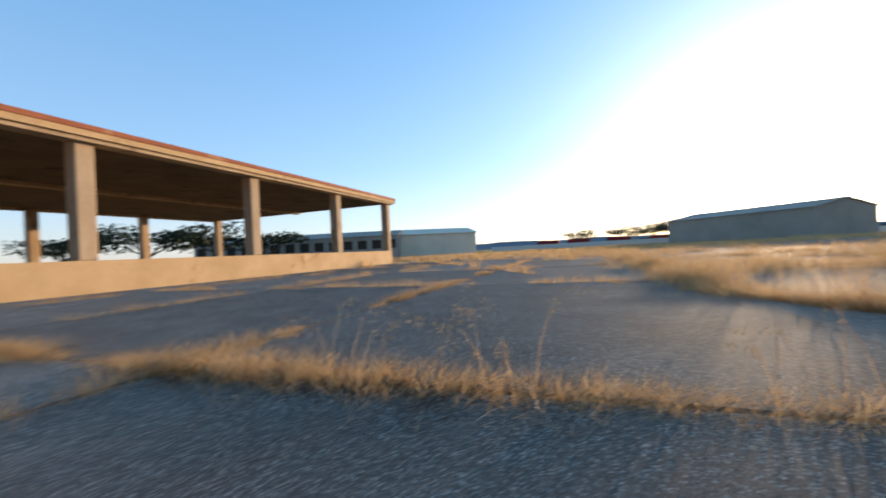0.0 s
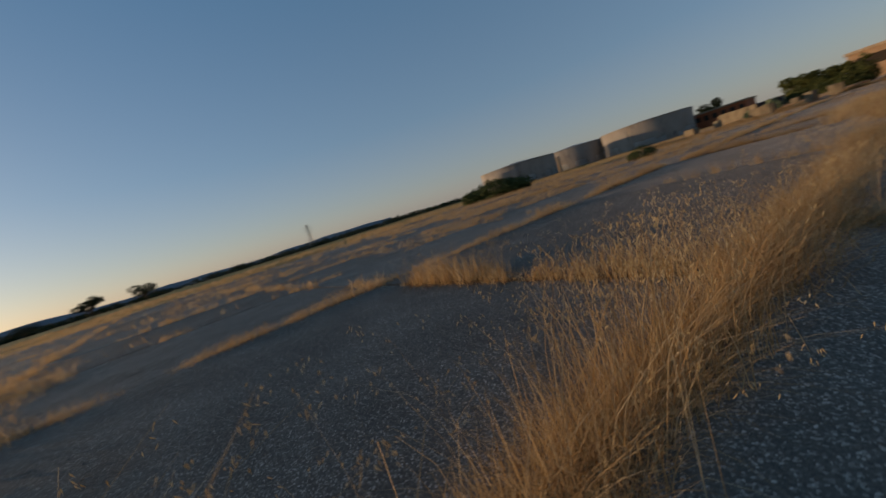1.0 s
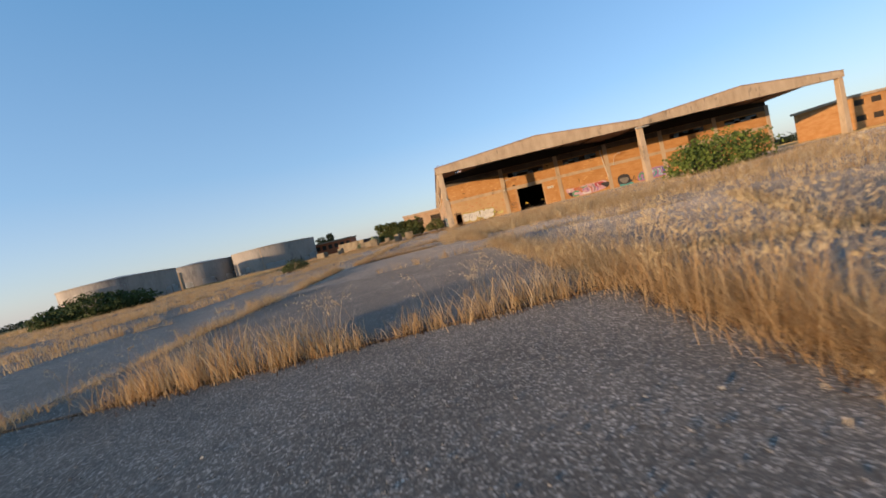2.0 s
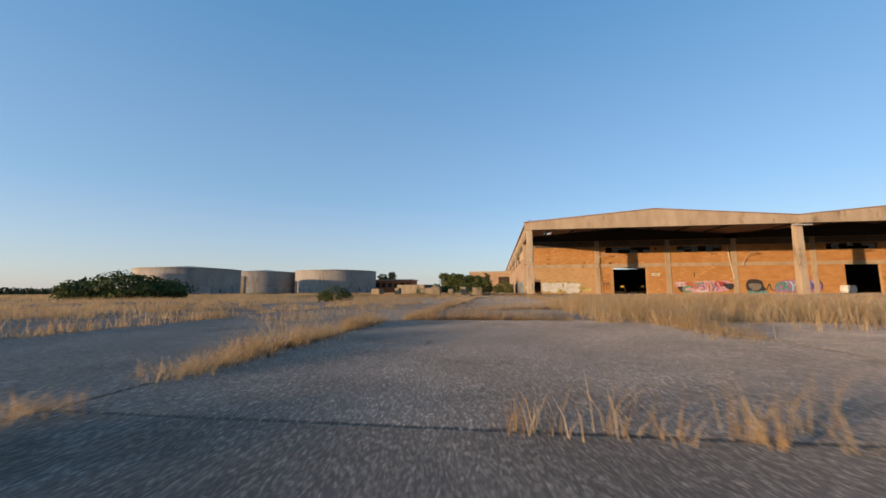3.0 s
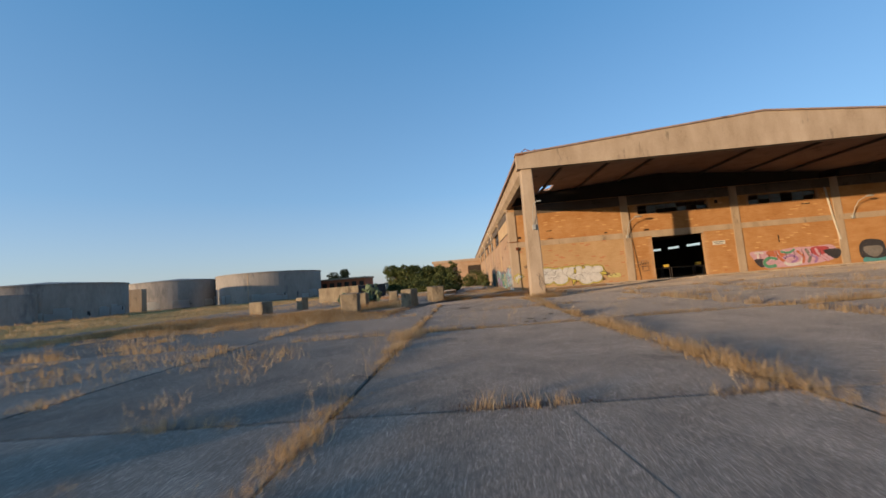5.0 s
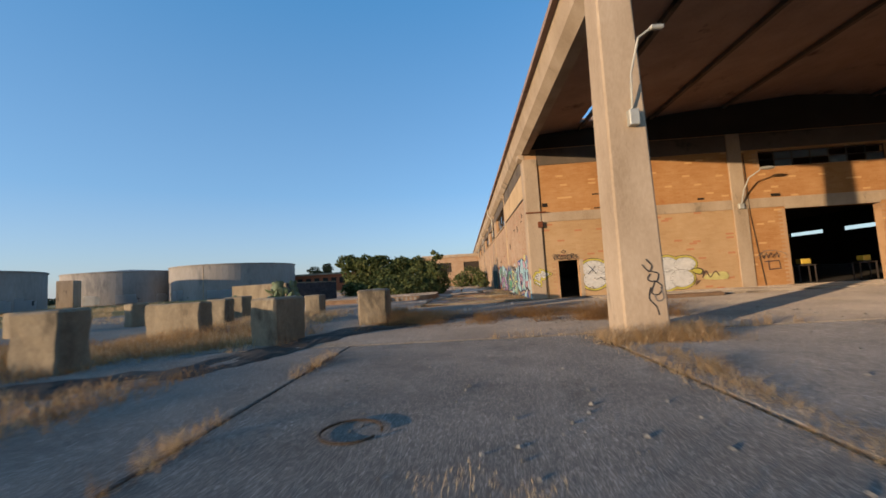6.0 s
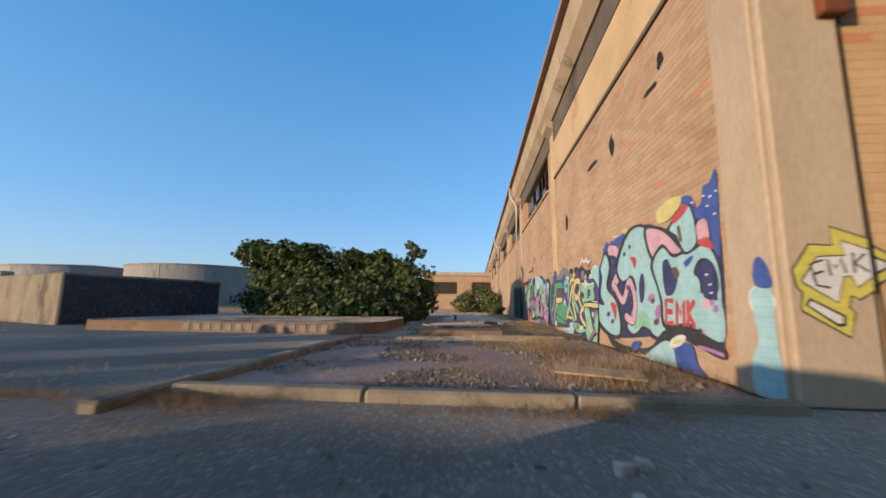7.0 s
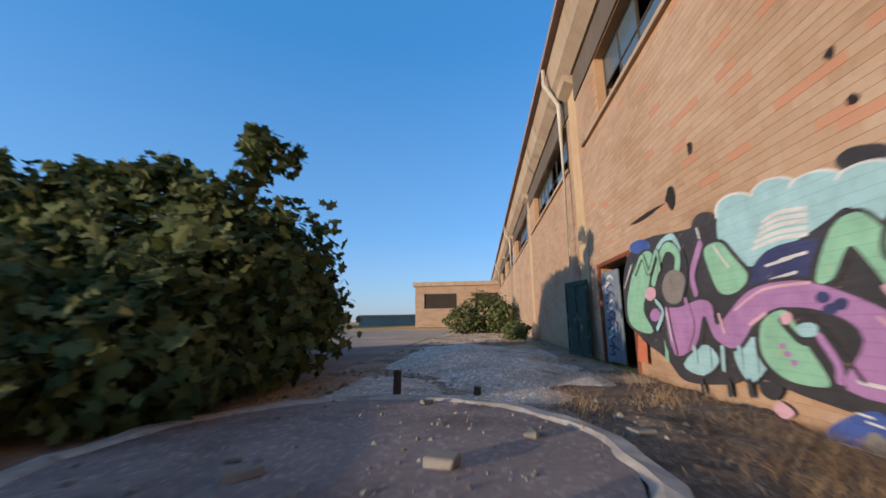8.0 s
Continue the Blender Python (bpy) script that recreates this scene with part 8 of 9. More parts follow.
fill(F, G, "lilac", [(37.2, 0.3), (40.0, 0.25), (43.2, 0.4), (43.4, 1.7), (41.5, 2.1), (39.0, 2.0), (37.4, 1.6)])
for ink, strokes, w in (("green", [[(37.6, 0.5), (37.4, 1.1), (37.9, 1.6), (38.4, 1.2), (38.2, 0.6)]], 0.3), ("teal", [[(38.6, 1.7), (38.7, 1.0), (39.2, 0.5)]], 0.3), ("cyan", [[(39.2, 1.8), (39.6, 1.2), (39.5, 0.5)], [(39.6, 1.2), (40.3, 1.5)]], 0.28),
                        ("teal", [[(40.2, 0.6), (40.7, 1.1), (40.5, 1.8)]], 0.3), ("cyan", [[(41.0, 1.8), (41.5, 1.3), (41.2, 0.7), (41.8, 0.6)]], 0.28), ("blue", [[(41.9, 1.8), (42.3, 1.2), (42.1, 0.7)]], 0.26), ("cyan", [[(42.6, 1.7), (42.9, 1.1), (42.6, 0.7)]], 0.26)):
    letter(F, G, ink, strokes, w, "purple", "white")
for k in range(8):
    stroke(F, G, "white", [(38.6 + k * 0.6, 1.9 - 0.1 * rs_.random()), (38.9 + k * 0.6, 1.65), (38.8 + k * 0.6, 1.45)], 0.07)
stroke(F, G, "black", [(43.2, 1.9), (43.5, 1.3), (43.4, 0.7)], 0.14)

# arrow-shaped piece on the corner pilaster, and a loop tag on the first canopy column
ART["y"] = -0.1025
F, G = "y", "arrow"
ARROW = [(0.0, 1.31), (0.17, 1.56), (0.39, 1.55), (0.38, 1.74), (0.71, 1.62), (0.71, 1.12), (0.575, 1.03), (0.495, 1.07), (0.46, 0.95), (0.51, 0.9), (0.45, 0.67), (0.04, 0.92), (0.07, 1.09), (0.02, 1.15)]
ARROW_IN = [(0.07, 1.2), (0.24, 1.44), (0.495, 1.45), (0.47, 1.6), (0.71, 1.51), (0.71, 1.25), (0.575, 1.15), (0.52, 1.26), (0.45, 1.25), (0.37, 1.0)]
stroke(F, G, "black", ARROW + ARROW[:1], 0.04, False)
fill(F, G, "lemon", ARROW, False)
stroke(F, G, "black", ARROW_IN + ARROW_IN[:1], 0.03, False)
fill(F, G, "white", ARROW_IN, False)
fill(F, G, "black", [(0.07, 0.97), (0.12, 1.04), (0.43, 0.87), (0.42, 0.77), (0.35, 0.76)], False)
fill(F, G, "white", [(0.1, 0.97), (0.13, 1.01), (0.4, 0.86), (0.39, 0.8), (0.35, 0.79)], False)
for glyph in ([[(0.28, 1.41), (0.16, 1.37), (0.2, 1.16), (0.31, 1.14)], [(0.18, 1.27), (0.27, 1.3)]], [[(0.34, 1.26), (0.32, 1.42), (0.39, 1.33), (0.45, 1.43), (0.48, 1.29)]], [[(0.56, 1.48), (0.56, 1.29)], [(0.66, 1.47), (0.57, 1.38), (0.68, 1.3)]]):
    for line in glyph:
        stroke(F, G, "black", line, 0.024, False)
ART["x"] = -0.1025
lobes("x", G, "cyan", 0.16, 0.3, 1.05, 0.12, 3, "white")
fill("x", G, "cyan", [(0.02, 0.0), (0.42, 0.0), (0.45, 0.35), (0.32, 0.6), (0.36, 0.9), (0.3, 1.15), (0.08, 1.15), (0.06, 0.6)])
fill("x", G, "blue", [(0.06, 1.15), (0.3, 1.18), (0.3, 1.4), (0.2, 1.48), (0.08, 1.35)])
ART["y"] = -0.0195
fill(F, "arrow", "black", [(0.73, 1.64), (1.16, 1.38), (0.73, 1.09)], False)
fill(F, "arrow", "lemon", [(0.73, 1.61), (1.12, 1.38), (0.73, 1.12)], False)
fill(F, "arrow", "black", [(0.73, 1.51), (1.03, 1.375), (0.73, 1.22)], False)
fill(F, "arrow", "white", [(0.73, 1.485), (0.97, 1.375), (0.73, 1.25)], False)
ART["y"] = -13.892
for pts_ in ([(0.05, 2.25), (0.18, 2.0), (0.1, 1.8), (-0.05, 2.05)], [(0.1, 1.8), (0.32, 1.7), (0.25, 1.4), (0.05, 1.5), (0.12, 1.7)], [(0.2, 1.45), (0.38, 1.25), (0.3, 0.95), (0.12, 1.0), (0.2, 1.35)], [(0.35, 1.2), (0.4, 0.8), (0.25, 0.7), (0.18, 0.95)], [(0.1, 1.2), (0.05, 0.8), (0.2, 0.5), (0.25, 0.2)]):
    lay_stroke(F, "grey" if pts_[0][0] > 0.3 else "black", [(0.82 * u - 0.08, 0.45 + 0.56 * (z - 0.2)) for u, z in pts_], 0.026)
painted("graffiti_tag", canopy_column, "black looping spray tag on the column")
# scrawl on the half open grey door leaf
ART["x"] = -0.0515
rs_ = random.Random(3)
for k in range(9):
    z = 1.9 - k * 0.2
    lay_stroke("x", "navy" if k % 3 else "white", [(0.25 + rs_.uniform(0, 0.1), z), (0.45, z + rs_.uniform(0.05, 0.12)), (0.7, z - 0.02), (0.5, z - 0.1), (0.75 + rs_.uniform(0, 0.1), z - 0.14)], 0.05)
tag_ = painted("graffiti_tag", leaf, "navy and white scrawl down a grey door leaf")
tag_.matrix_parent_inverse = Matrix.Identity(4)

# ---- dry grass, seed heads, debris ----
def blades(pos, height, width, lean, seed, name, material, label, bend=0.35):
    """One mesh of tapered bent blades; pos (n, 3), height, width, lean arrays."""
    rs = np.random.RandomState(seed)
    n = len(pos)
    a = rs.rand(n) * math.tau
    dirv = np.stack([np.cos(a), np.sin(a), np.zeros(n)], 1)
    side = np.stack([-np.sin(a + 0.6), np.cos(a + 0.6), np.zeros(n)], 1)
    h, w, l = height[:, None], width[:, None], (lean * height)[:, None]
    up = np.array([[0, 0, 1.0]])
    droop = (0.1 + 0.5 * rs.rand(n) ** 2 * np.minimum(lean, 1.2))[:, None]
    V, F, base_at = [], [], 0
    for pick, steps in ((width < 0.0062, ((0.0, 0.5), (0.4, 0.42), (0.75, 0.28))), (width >= 0.0062, ((0.0, 0.5), (0.55, 0.38)))):
        m = int(pick.sum())
        if not m:
            continue
        rows = []
        for t, wide in steps:
            c = (pos + up * h * t * (1 - droop * t * t) + dirv * l * (1 + bend) * t ** 1.7)[pick]
            rows += [c - (side * w)[pick] * wide, c + (side * w)[pick] * wide]
        rows.append((pos + up * h * (1 - droop) + dirv * l * (1 + bend))[pick])
        k = len(rows)
        tri = np.array([q for e in range(0, k - 3, 2) for q in ((e, e + 1, e + 3), (e, e + 3, e + 2))] + [(k - 3, k - 2, k - 1)])
        V.append(np.stack(rows, 1).reshape(-1, 3))
        F.append((np.arange(m)[:, None, None] * k + tri[None] + base_at).reshape(-1, 3))
        base_at += m * k
    v, f = np.concatenate(V), np.concatenate(F)
    ob = mesh_np(name, v, f, material)
    return tagged(ob, label, "grass", kind="stuff")


RS = np.random.RandomState(77)
P, H, W, L = [], [], [], []


def clump_noise(x, y, s):
    return np.array([noise.noise(Vector((a * s, b * s, 0.3))) for a, b in zip(x, y)])


def line_grass(p, q, per_m, height, spread=0.1, patch=0.25, width=0.006, lean=0.35):
    """Tufts along a joint from p to q."""
    p, q = np.array(p, float), np.array(q, float)
    length = np.linalg.norm(q - p)
    nt = max(2, int(length * per_m / 14))
    t = RS.rand(nt)
    c = p + (q - p) * t[:, None]
    g = clump_noise(c[:, 0], c[:, 1], 0.55)
    ok = g > -patch
    c, g = c[ok], g[ok]
    nrm = np.array([-(q - p)[1], (q - p)[0]]) / max(length, 1e-6)
    c = c + nrm * RS.normal(size=(len(c), 1)) * spread * 0.6
    k = 14
    xy = np.repeat(c, k, 0) + RS.normal(size=(len(c) * k, 2)) * spread * 0.55
    gg = np.repeat(np.clip(0.75 + g * 0.9, 0.35, 1.5), k)
    hh = height * gg * (0.35 + 0.75 * RS.rand(len(xy)))
    P.append(np.column_stack([xy, np.full(len(xy), -0.05)]))
    H.append(hh)
    W.append(np.full(len(xy), width) * (0.7 + 0.6 * RS.rand(len(xy))))
    L.append(lean * (0.2 + 1.3 * RS.rand(len(xy))))


def near(x0, y0, x1, y1):
    """How close a joint comes to the flight line: thick grass near it, thin far off."""
    mx, my = (x0 + x1) / 2, (y0 + y1) / 2
    cx = -4.5 if my > -65 else -1.0
    return abs(mx - cx)


for i, x in enumerate(XL):
    for j in range(len(YL) - 1):
        if x > 0 and YL[j] < -60:
            continue
        d = near(x, YL[j], x, YL[j + 1])
        per = 130 if d < 7 else 90 if d < 20 else 20
        hgt = 0.34 if d < 7 else 0.42
        jx = joint_x(x, YL[j])
        line_grass((jx, YL[j]), (jx, YL[j + 1]), per, hgt, 0.09 if d < 7 else 0.2, 0.0 if d < 7 else 0.22, 0.006 if d < 7 else 0.012)
for j, y in enumerate(YL):
    for i in range(len(XL) - 1):
        if XL[i] > -2 and y < -60:
            continue
        d = near(XL[i], y, XL[i + 1], y)
        per = 130 if d < 7 else 90 if d < 20 else 20
        hgt = 0.34 if d < 7 else 0.45
        line_grass((XL[i], y), (XL[i + 1], y), per, hgt, 0.09 if d < 7 else 0.2, 0.0 if d < 7 else 0.22, 0.006 if d < 7 else 0.012)
# taller, thicker joints
line_grass((-0.95, -75.5), (-0.78, -71.0), 1500, 0.36, 0.13, 0.6, 0.0035, 0.8)
line_grass((-0.85, -75.5), (-0.8, -72.2), 800, 0.3, 0.16, 0.6, 0.0035, 1.1)
line_grass((-0.75, -71.0), (-0.75, -60.0), 1000, 0.5, 0.22, 0.6, 0.0045, 0.8)
line_grass((-0.8, -75.4), (-0.75, -68.0), 260, 0.8, 0.12, 0.6, 0.0035, 0.5)
line_grass(skew(0.05, -2.6), skew(0.05, 2.2), 700, 0.4, 0.14, 0.9, 0.004, 0.8)
line_grass((-0.9, -60.0), (-1.0, -50.0), 420, 0.6, 0.3, 0.5, 0.006, 0.5)
line_grass((-6.6, -70.45), (-0.8, -70.45), 420, 0.46, 0.14, -0.06, 0.006)
line_grass((-7.0, -77.6), (-7.25, -55.6), 420, 0.42, 0.16, 0.4, 0.005, 0.6)
line_grass(skew(0, -2.6), skew(0, 16.0), 800, 0.28, 0.15, 0.6, 0.004, 0.8)
line_grass(skew(0.1, -2.4), skew(0.1, 9.0), 420, 0.15, 0.34, 0.5, 0.004, 1.4)
line_grass(skew(-7.3, -6.0), skew(-7.3, 30.0), 200, 0.3, 0.16, 0.3, 0.006, 0.6)
line_grass(skew(-2.0, 26.3), skew(26.0, 26.3), 500, 0.5, 0.5, 0.5, 0.008, 0.7)
line_grass(skew(-6.0, 5.55), skew(24.0, 5.55), 300, 0.26, 0.14, 0.25, 0.005, 0.6)
line_grass(skew(4.2, 0.0), skew(14.0, -0.1), 900, 0.5, 0.4, 0.5, 0.006, 0.7)
line_grass(skew(14.0, 0.0), skew(40.0, -0.5), 380, 0.6, 0.7, 0.5, 0.008, 0.6)
for k in range(1, 5):
    line_grass(skew(7.3 * k, -0.2), skew(7.3 * k, 30.0), 170, 0.3, 0.2, 0.15, 0.007, 0.6)
for k in range(2, 6):
    line_grass(skew(-7.3, 5.55 * k), skew(34.0, 5.55 * k), 110, 0.32, 0.2, 0.15, 0.008, 0.6)
line_grass(skew(-7.3, 0), skew(-0.5, 0), 260, 0.3, 0.14, 0.4, 0.006, 0.7)
line_grass((-7.0, -55.5), (-2.6, -55.6), 420, 0.38, 0.12, 0.3, 0.005, 0.6)
line_grass((-7.0, -50.4), (-1.0, -50.4), 300, 0.36, 0.12, 0.4, 0.006)
line_grass((-6.66, -55.6), (-6.66, -46.0), 520, 0.42, 0.13, 0.6, 0.0045, 0.7)
line_grass((-6.7, -46.0), (-6.6, -28.0), 300, 0.36, 0.15, 0.6, 0.006)
line_grass((-6.6, -27.1), (8.0, -27.1), 420, 0.30, 0.10, 0.6, 0.005)
line_grass((-1.0, -27.0), (-1.0, -14.0), 300, 0.30, 0.14, 0.6, 0.005)
line_grass((-1.0, -43.0), (-1.0, -27.0), 300, 0.40, 0.2, 0.6, 0.006)


def patch_grass(x0, x1, y0, y1, n, height, thresh, scale=0.12, width=0.014, lean=0.4):
    """Scattered tufts over a stretch of ground, thick and thin in patches."""
    c = np.column_stack([RS.uniform(x0, x1, n), RS.uniform(y0, y1, n)])
    g = clump_noise(c[:, 0], c[:, 1], scale) + 0.35 * clump_noise(c[:, 0], c[:, 1], scale * 4.1)
    c, g = c[g > thresh], g[g > thresh]
    k = 9
    xy = np.repeat(c, k, 0) + RS.normal(size=(len(c) * k, 2)) * 0.16
    gg = np.repeat(np.clip(0.7 + g, 0.4, 1.4), k)
    P.append(np.column_stack([xy, np.full(len(xy), -0.04)]))
    H.append(height * gg * (0.35 + 0.8 * RS.rand(len(xy))))
    W.append(np.full(len(xy), width))
    L.append(lean * (0.2 + 1.3 * RS.rand(len(xy))))


patch_grass(0.5, 60, -58, -34, 5200, 0.62, 0.02)
patch_grass(-2.3, 9, -56.4, -46, 2600, 0.55, -0.3, width=0.008)
patch_grass(2.5, 14, -66, -56, 900, 0.5, 0.05, width=0.009)
patch_grass(-1.2, 4, -48, -36, 700, 0.45, 0.0, width=0.008)
patch_grass(-60, -13, -100, -13, 6500, 0.45, 0.12)
patch_grass(-120, -60, -130, 60, 5200, 0.6, -0.2, width=0.05)
patch_grass(-38, -9.0, -62, -28.5, 3800, 0.42, 0.02, 0.16, width=0.012, lean=0.6)
patch_grass(-60, -16, -12, 40, 3600, 0.5, -0.1)
patch_grass(-24, -9.5, -13, -2.5, 1800, 0.45, -0.05)
patch_grass(-60, 60, -160, -102, 4200, 0.6, -0.2, width=0.05)
patch_grass(-30, -9, -21, -11, 2600, 0.5, -0.25, 0.3, width=0.009)
patch_grass(-60, -7, -101, -78, 1800, 0.6, -0.1)
patch_grass(-14, -3.2, -82, -76, 900, 0.5, -0.1, 0.2, 0.008, 0.6)
patch_grass(-6, 0.2, 8, 60, 700, 0.18, 0.12, 0.4, 0.008)
patch_grass(-12, -6.2, -5, 7, 140, 0.16, 0.3, 0.4, 0.008)
patch_grass(-6.0, -0.3, 0.3, 6.0, 800, 0.13, 0.1, 0.5, 0.005, 1.2)
patch_grass(-2.2, -0.1, 0.5, 32, 2200, 0.28, -0.05, 0.6, 0.006)
patch_grass(-1.7, -0.9, 6.1, 6.5, 50, 0.2, -0.2, 0.9, 0.006)
patch_grass(-1.0, 0.95, -14.5, -13.7, 330, 0.5, -0.6, 0.5, 0.005, 0.7)
patch_grass(-1.3, 1.3, -14.6, -12.9, 260, 0.25, -0.4, 0.5, 0.005, 0.9)
line_grass((-0.45, -15.0), (-0.85, -20.0), 420, 0.34, 0.13, 0.5, 0.005, 0.8)
patch_grass(-7.1, -6.3, -28.6, -26.9, 130, 0.4, -0.9, 0.5, 0.005, 0.8)
line_grass((-6.0, -1.5), (-4.6, -1.6), 500, 0.26, 0.16, 0.6, 0.006)
patch_grass(-3.7, -1.1, 0.8, 3.2, 300, 0.17, -0.3, 0.9, 0.005, 1.4)
patch_grass(-4.6, -1.0, 3.6, 5.9, 220, 0.16, 0.0, 0.9, 0.005, 1.4)
patch_grass(1.0, 30, -2.6, -0.1, 160, 0.25, 0.15, 0.4, 0.007)
blades(np.concatenate(P), np.concatenate(H), np.concatenate(W), np.concatenate(L), 5, "dry_grass", M_STRAW, "straw coloured dry grass in slab joints and fields")
# dark thatch at the foot of the thick rows
P, H, W, L = [], [], [], []
for a, b in (((-0.95, -78.5), (-0.75, -60.0)), (skew(0, -2.6), skew(0, 14.0)), (skew(0.1, -2.6), skew(0.1, 9.0)), (skew(-0.15, -2.6), skew(-0.15, 6.0)), (skew(4.4, 0), skew(14, 0)), ((-6.6, -70.45), (-0.8, -70.45)), ((-7.0, -77.6), (-7.25, -55.6)), ((-6.66, -55.6), (-6.66, -46.0)), ((-7.0, -55.5), (-2.6, -55.6)), ((-7.0, -50.4), (-1.0, -50.4)), ((-6.7, -46.0), (-6.6, -14.0)),
             ((-6.6, -43.2), (-1.0, -43.2)), ((-6.6, -34.8), (-1.0, -34.8)), ((-6.6, -27.1), (8.0, -27.1)), ((-1.0, -50.0), (-1.0, -14.0)), (skew(0, 5.55), skew(14.0, 5.55))):
    line_grass(a, b, 360, 0.13, 0.15, 0.6, 0.009, 0.9)
patch_grass(-6.9, 2.4, -10.4, -6.4, 900, 0.14, 0.0, 0.6, 0.008, 1.6)
blades(np.concatenate(P), np.concatenate(H), np.concatenate(W), np.concatenate(L), 7, "thatch", M_THATCH, "dark brown thatch of dead grass in slab joints")
# brown low brush where the blocks stand and before the wall
P, H, W, L = [], [], [], []
patch_grass(-7.2, 0.4, -10.6, -5.6, 1300, 0.34, 0.18, 0.9, 0.006, 1.1)
patch_grass(-6.9, -5.2, -8.8, -5.0, 420, 0.42, -0.4, 0.5, 0.006, 0.9)
patch_grass(-3.4, -0.6, -9.4, -7.2, 520, 0.5, 0.0, 0.9, 0.006, 1.1)
patch_grass(-5.8, -0.7, 0.2, 5.6, 900, 0.15, 0.08, 0.8, 0.006, 1.7)
patch_grass(-1.8, -0.2, 0.3, 6.4, 260, 0.24, 0.0, 0.8, 0.006, 1.3)
line_grass((-9.0, -0.64), (-1.2, -0.64), 300, 0.2, 0.1, 0.25, 0.006, 1.1)
patch_grass(-6.6, -5.0, -0.9, -0.56, 70, 0.3, -9.0, 0.6, 0.006, 1.0)
patch_grass(-28, -8.5, -20, -9.5, 4500, 0.5, -0.2, 0.3, 0.009, 0.8)
patch_grass(-0.4, 2.4, -10.6, -8.4, 620, 0.62, 0.0, 0.9, 0.006, 1.2)
patch_grass(-6.5, -4.6, -9.6, -7.2, 420, 0.5, -0.15, 0.7, 0.006, 0.9)
blades(np.concatenate(P), np.concatenate(H), np.concatenate(W), np.concatenate(L), 6, "brown_brush", M_BRUSH, "tangled brown dry brush between concrete blocks")


def oats(points, n_each, height, seed, name, grain=1.0, lean=(0.1, 0.65)):
    """Tall wild oat stalks with drooping spikelets, spread round each point."""
    rs = np.random.RandomState(seed)
    V, F, SV, SF = [], [], [], []
    nv = ns = 0
    for (x, y, r) in points:
        for _ in range(n_each):
            b = np.array([x + rs.normal() * r * 0.5, y + rs.normal() * r * 0.5, -0.03])
            h = height * (0.65 + 0.5 * rs.rand())
            a = rs.rand() * math.tau
            d = np.array([math.cos(a), math.sin(a), 0])
            ln = h * (lean[0] + (lean[1] - lean[0]) * rs.rand())
            pts = [b, b + d * ln * 0.25 + (0, 0, h * 0.5), b + d * ln * 0.65 + (0, 0, h * 0.85), b + d * ln * 1.3 + (0, 0, h * 0.98)]
            sd = np.array([-math.sin(a + 0.7), math.cos(a + 0.7), 0])
            for w, p in zip((0.0019, 0.0016, 0.0011, 0.0005), pts):
                V += [p - sd * w, p + sd * w]
            for k in range(3):
                F += [(nv + 2 * k, nv + 2 * k + 1, nv + 2 * k + 3), (nv + 2 * k, nv + 2 * k + 3, nv + 2 * k + 2)]
            nv += 8
            for s in range(rs.randint(int(8 * grain), int(15 * grain))):
                t = 0.35 + 0.65 * rs.rand()
                p = pts[2] + (pts[3] - pts[2]) * t if t > 0.55 else pts[1] + (pts[2] - pts[1]) * (0.6 + t)
                o = rs.normal(size=3) * 0.028 * grain
                o[2] = -abs(o[2]) - 0.01
                p = p + o
                dr = np.array([rs.normal() * 0.5, rs.normal() * 0.5, -1.0])
                dr /= np.linalg.norm(dr)
                sl, sw = grain * (0.015 + 0.011 * rs.rand()), 0.0027 * grain
                u = np.cross(dr, [1, 0.2, 0])
                u /= np.linalg.norm(u)
                v2 = np.cross(dr, u)
                SV += [p, p + dr * sl * 0.45 + u * sw, p + dr * sl * 0.45 - u * sw * 0.5 + v2 * sw, p + dr * sl * 0.45 - u * sw * 0.5 - v2 * sw, p + dr * sl * 1.25]
                SF += [(ns, ns + 1, ns + 2), (ns, ns + 2, ns + 3), (ns, ns + 3, ns + 1), (ns + 4, ns + 2, ns + 1), (ns + 4, ns + 3, ns + 2), (ns + 4, ns + 1, ns + 3)]
                ns += 5
    tagged(mesh_np(name, np.array(V), np.array(F), M_STRAW), "thin tall dry oat stalks", "grass", kind="stuff")
    tagged(mesh_np("seed_heads", np.array(SV), np.array(SF), M_SEED), "pale drooping seed heads of wild oats", "grass", kind="stuff")


rs = np.random.RandomState(31)
pts_near = [(-0.85 + 0.13 * rs.normal(), -75.4 + 13.0 * rs.rand(), 0.25) for _ in range(30)]
pts_near += [(-0.85 + 0.1 * rs.normal(), -72.9 + 1.4 * rs.rand(), 0.3) for _ in range(7)]
pts_near += [(-0.9 + 0.12 * rs.normal(), -73.3 + 0.5 * rs.normal(), 0.3) for _ in range(4)]
oats(pts_near, 6, 0.82, 1, "oat_stalks")
pts_tall = [(-0.98 + 0.1 * rs.normal(), -72.7 + 1.5 * rs.rand(), 0.22) for _ in range(9)]
oats(pts_tall, 4, 0.86, 3, "oat_stalks", 1.2, (0.05, 0.4))
oats([(-0.85, -73.2, 0.2), (-0.85, -72.4, 0.25), (-0.85, -71.6, 0.25)], 4, 0.5, 4, "oat_stalks", 1.0, (1.0, 1.9))
pts_skew = [(*skew(0.15 * rs.normal(), -2.4 + 6.0 * rs.rand()), 0.25) for _ in range(11)]
oats(pts_skew, 5, 0.64, 5, "oat_stalks", 1.15)
pts_row = [(-6.4 + 5.3 * rs.rand(), -70.2 + 0.1 * rs.normal(), 0.2) for _ in range(14)]
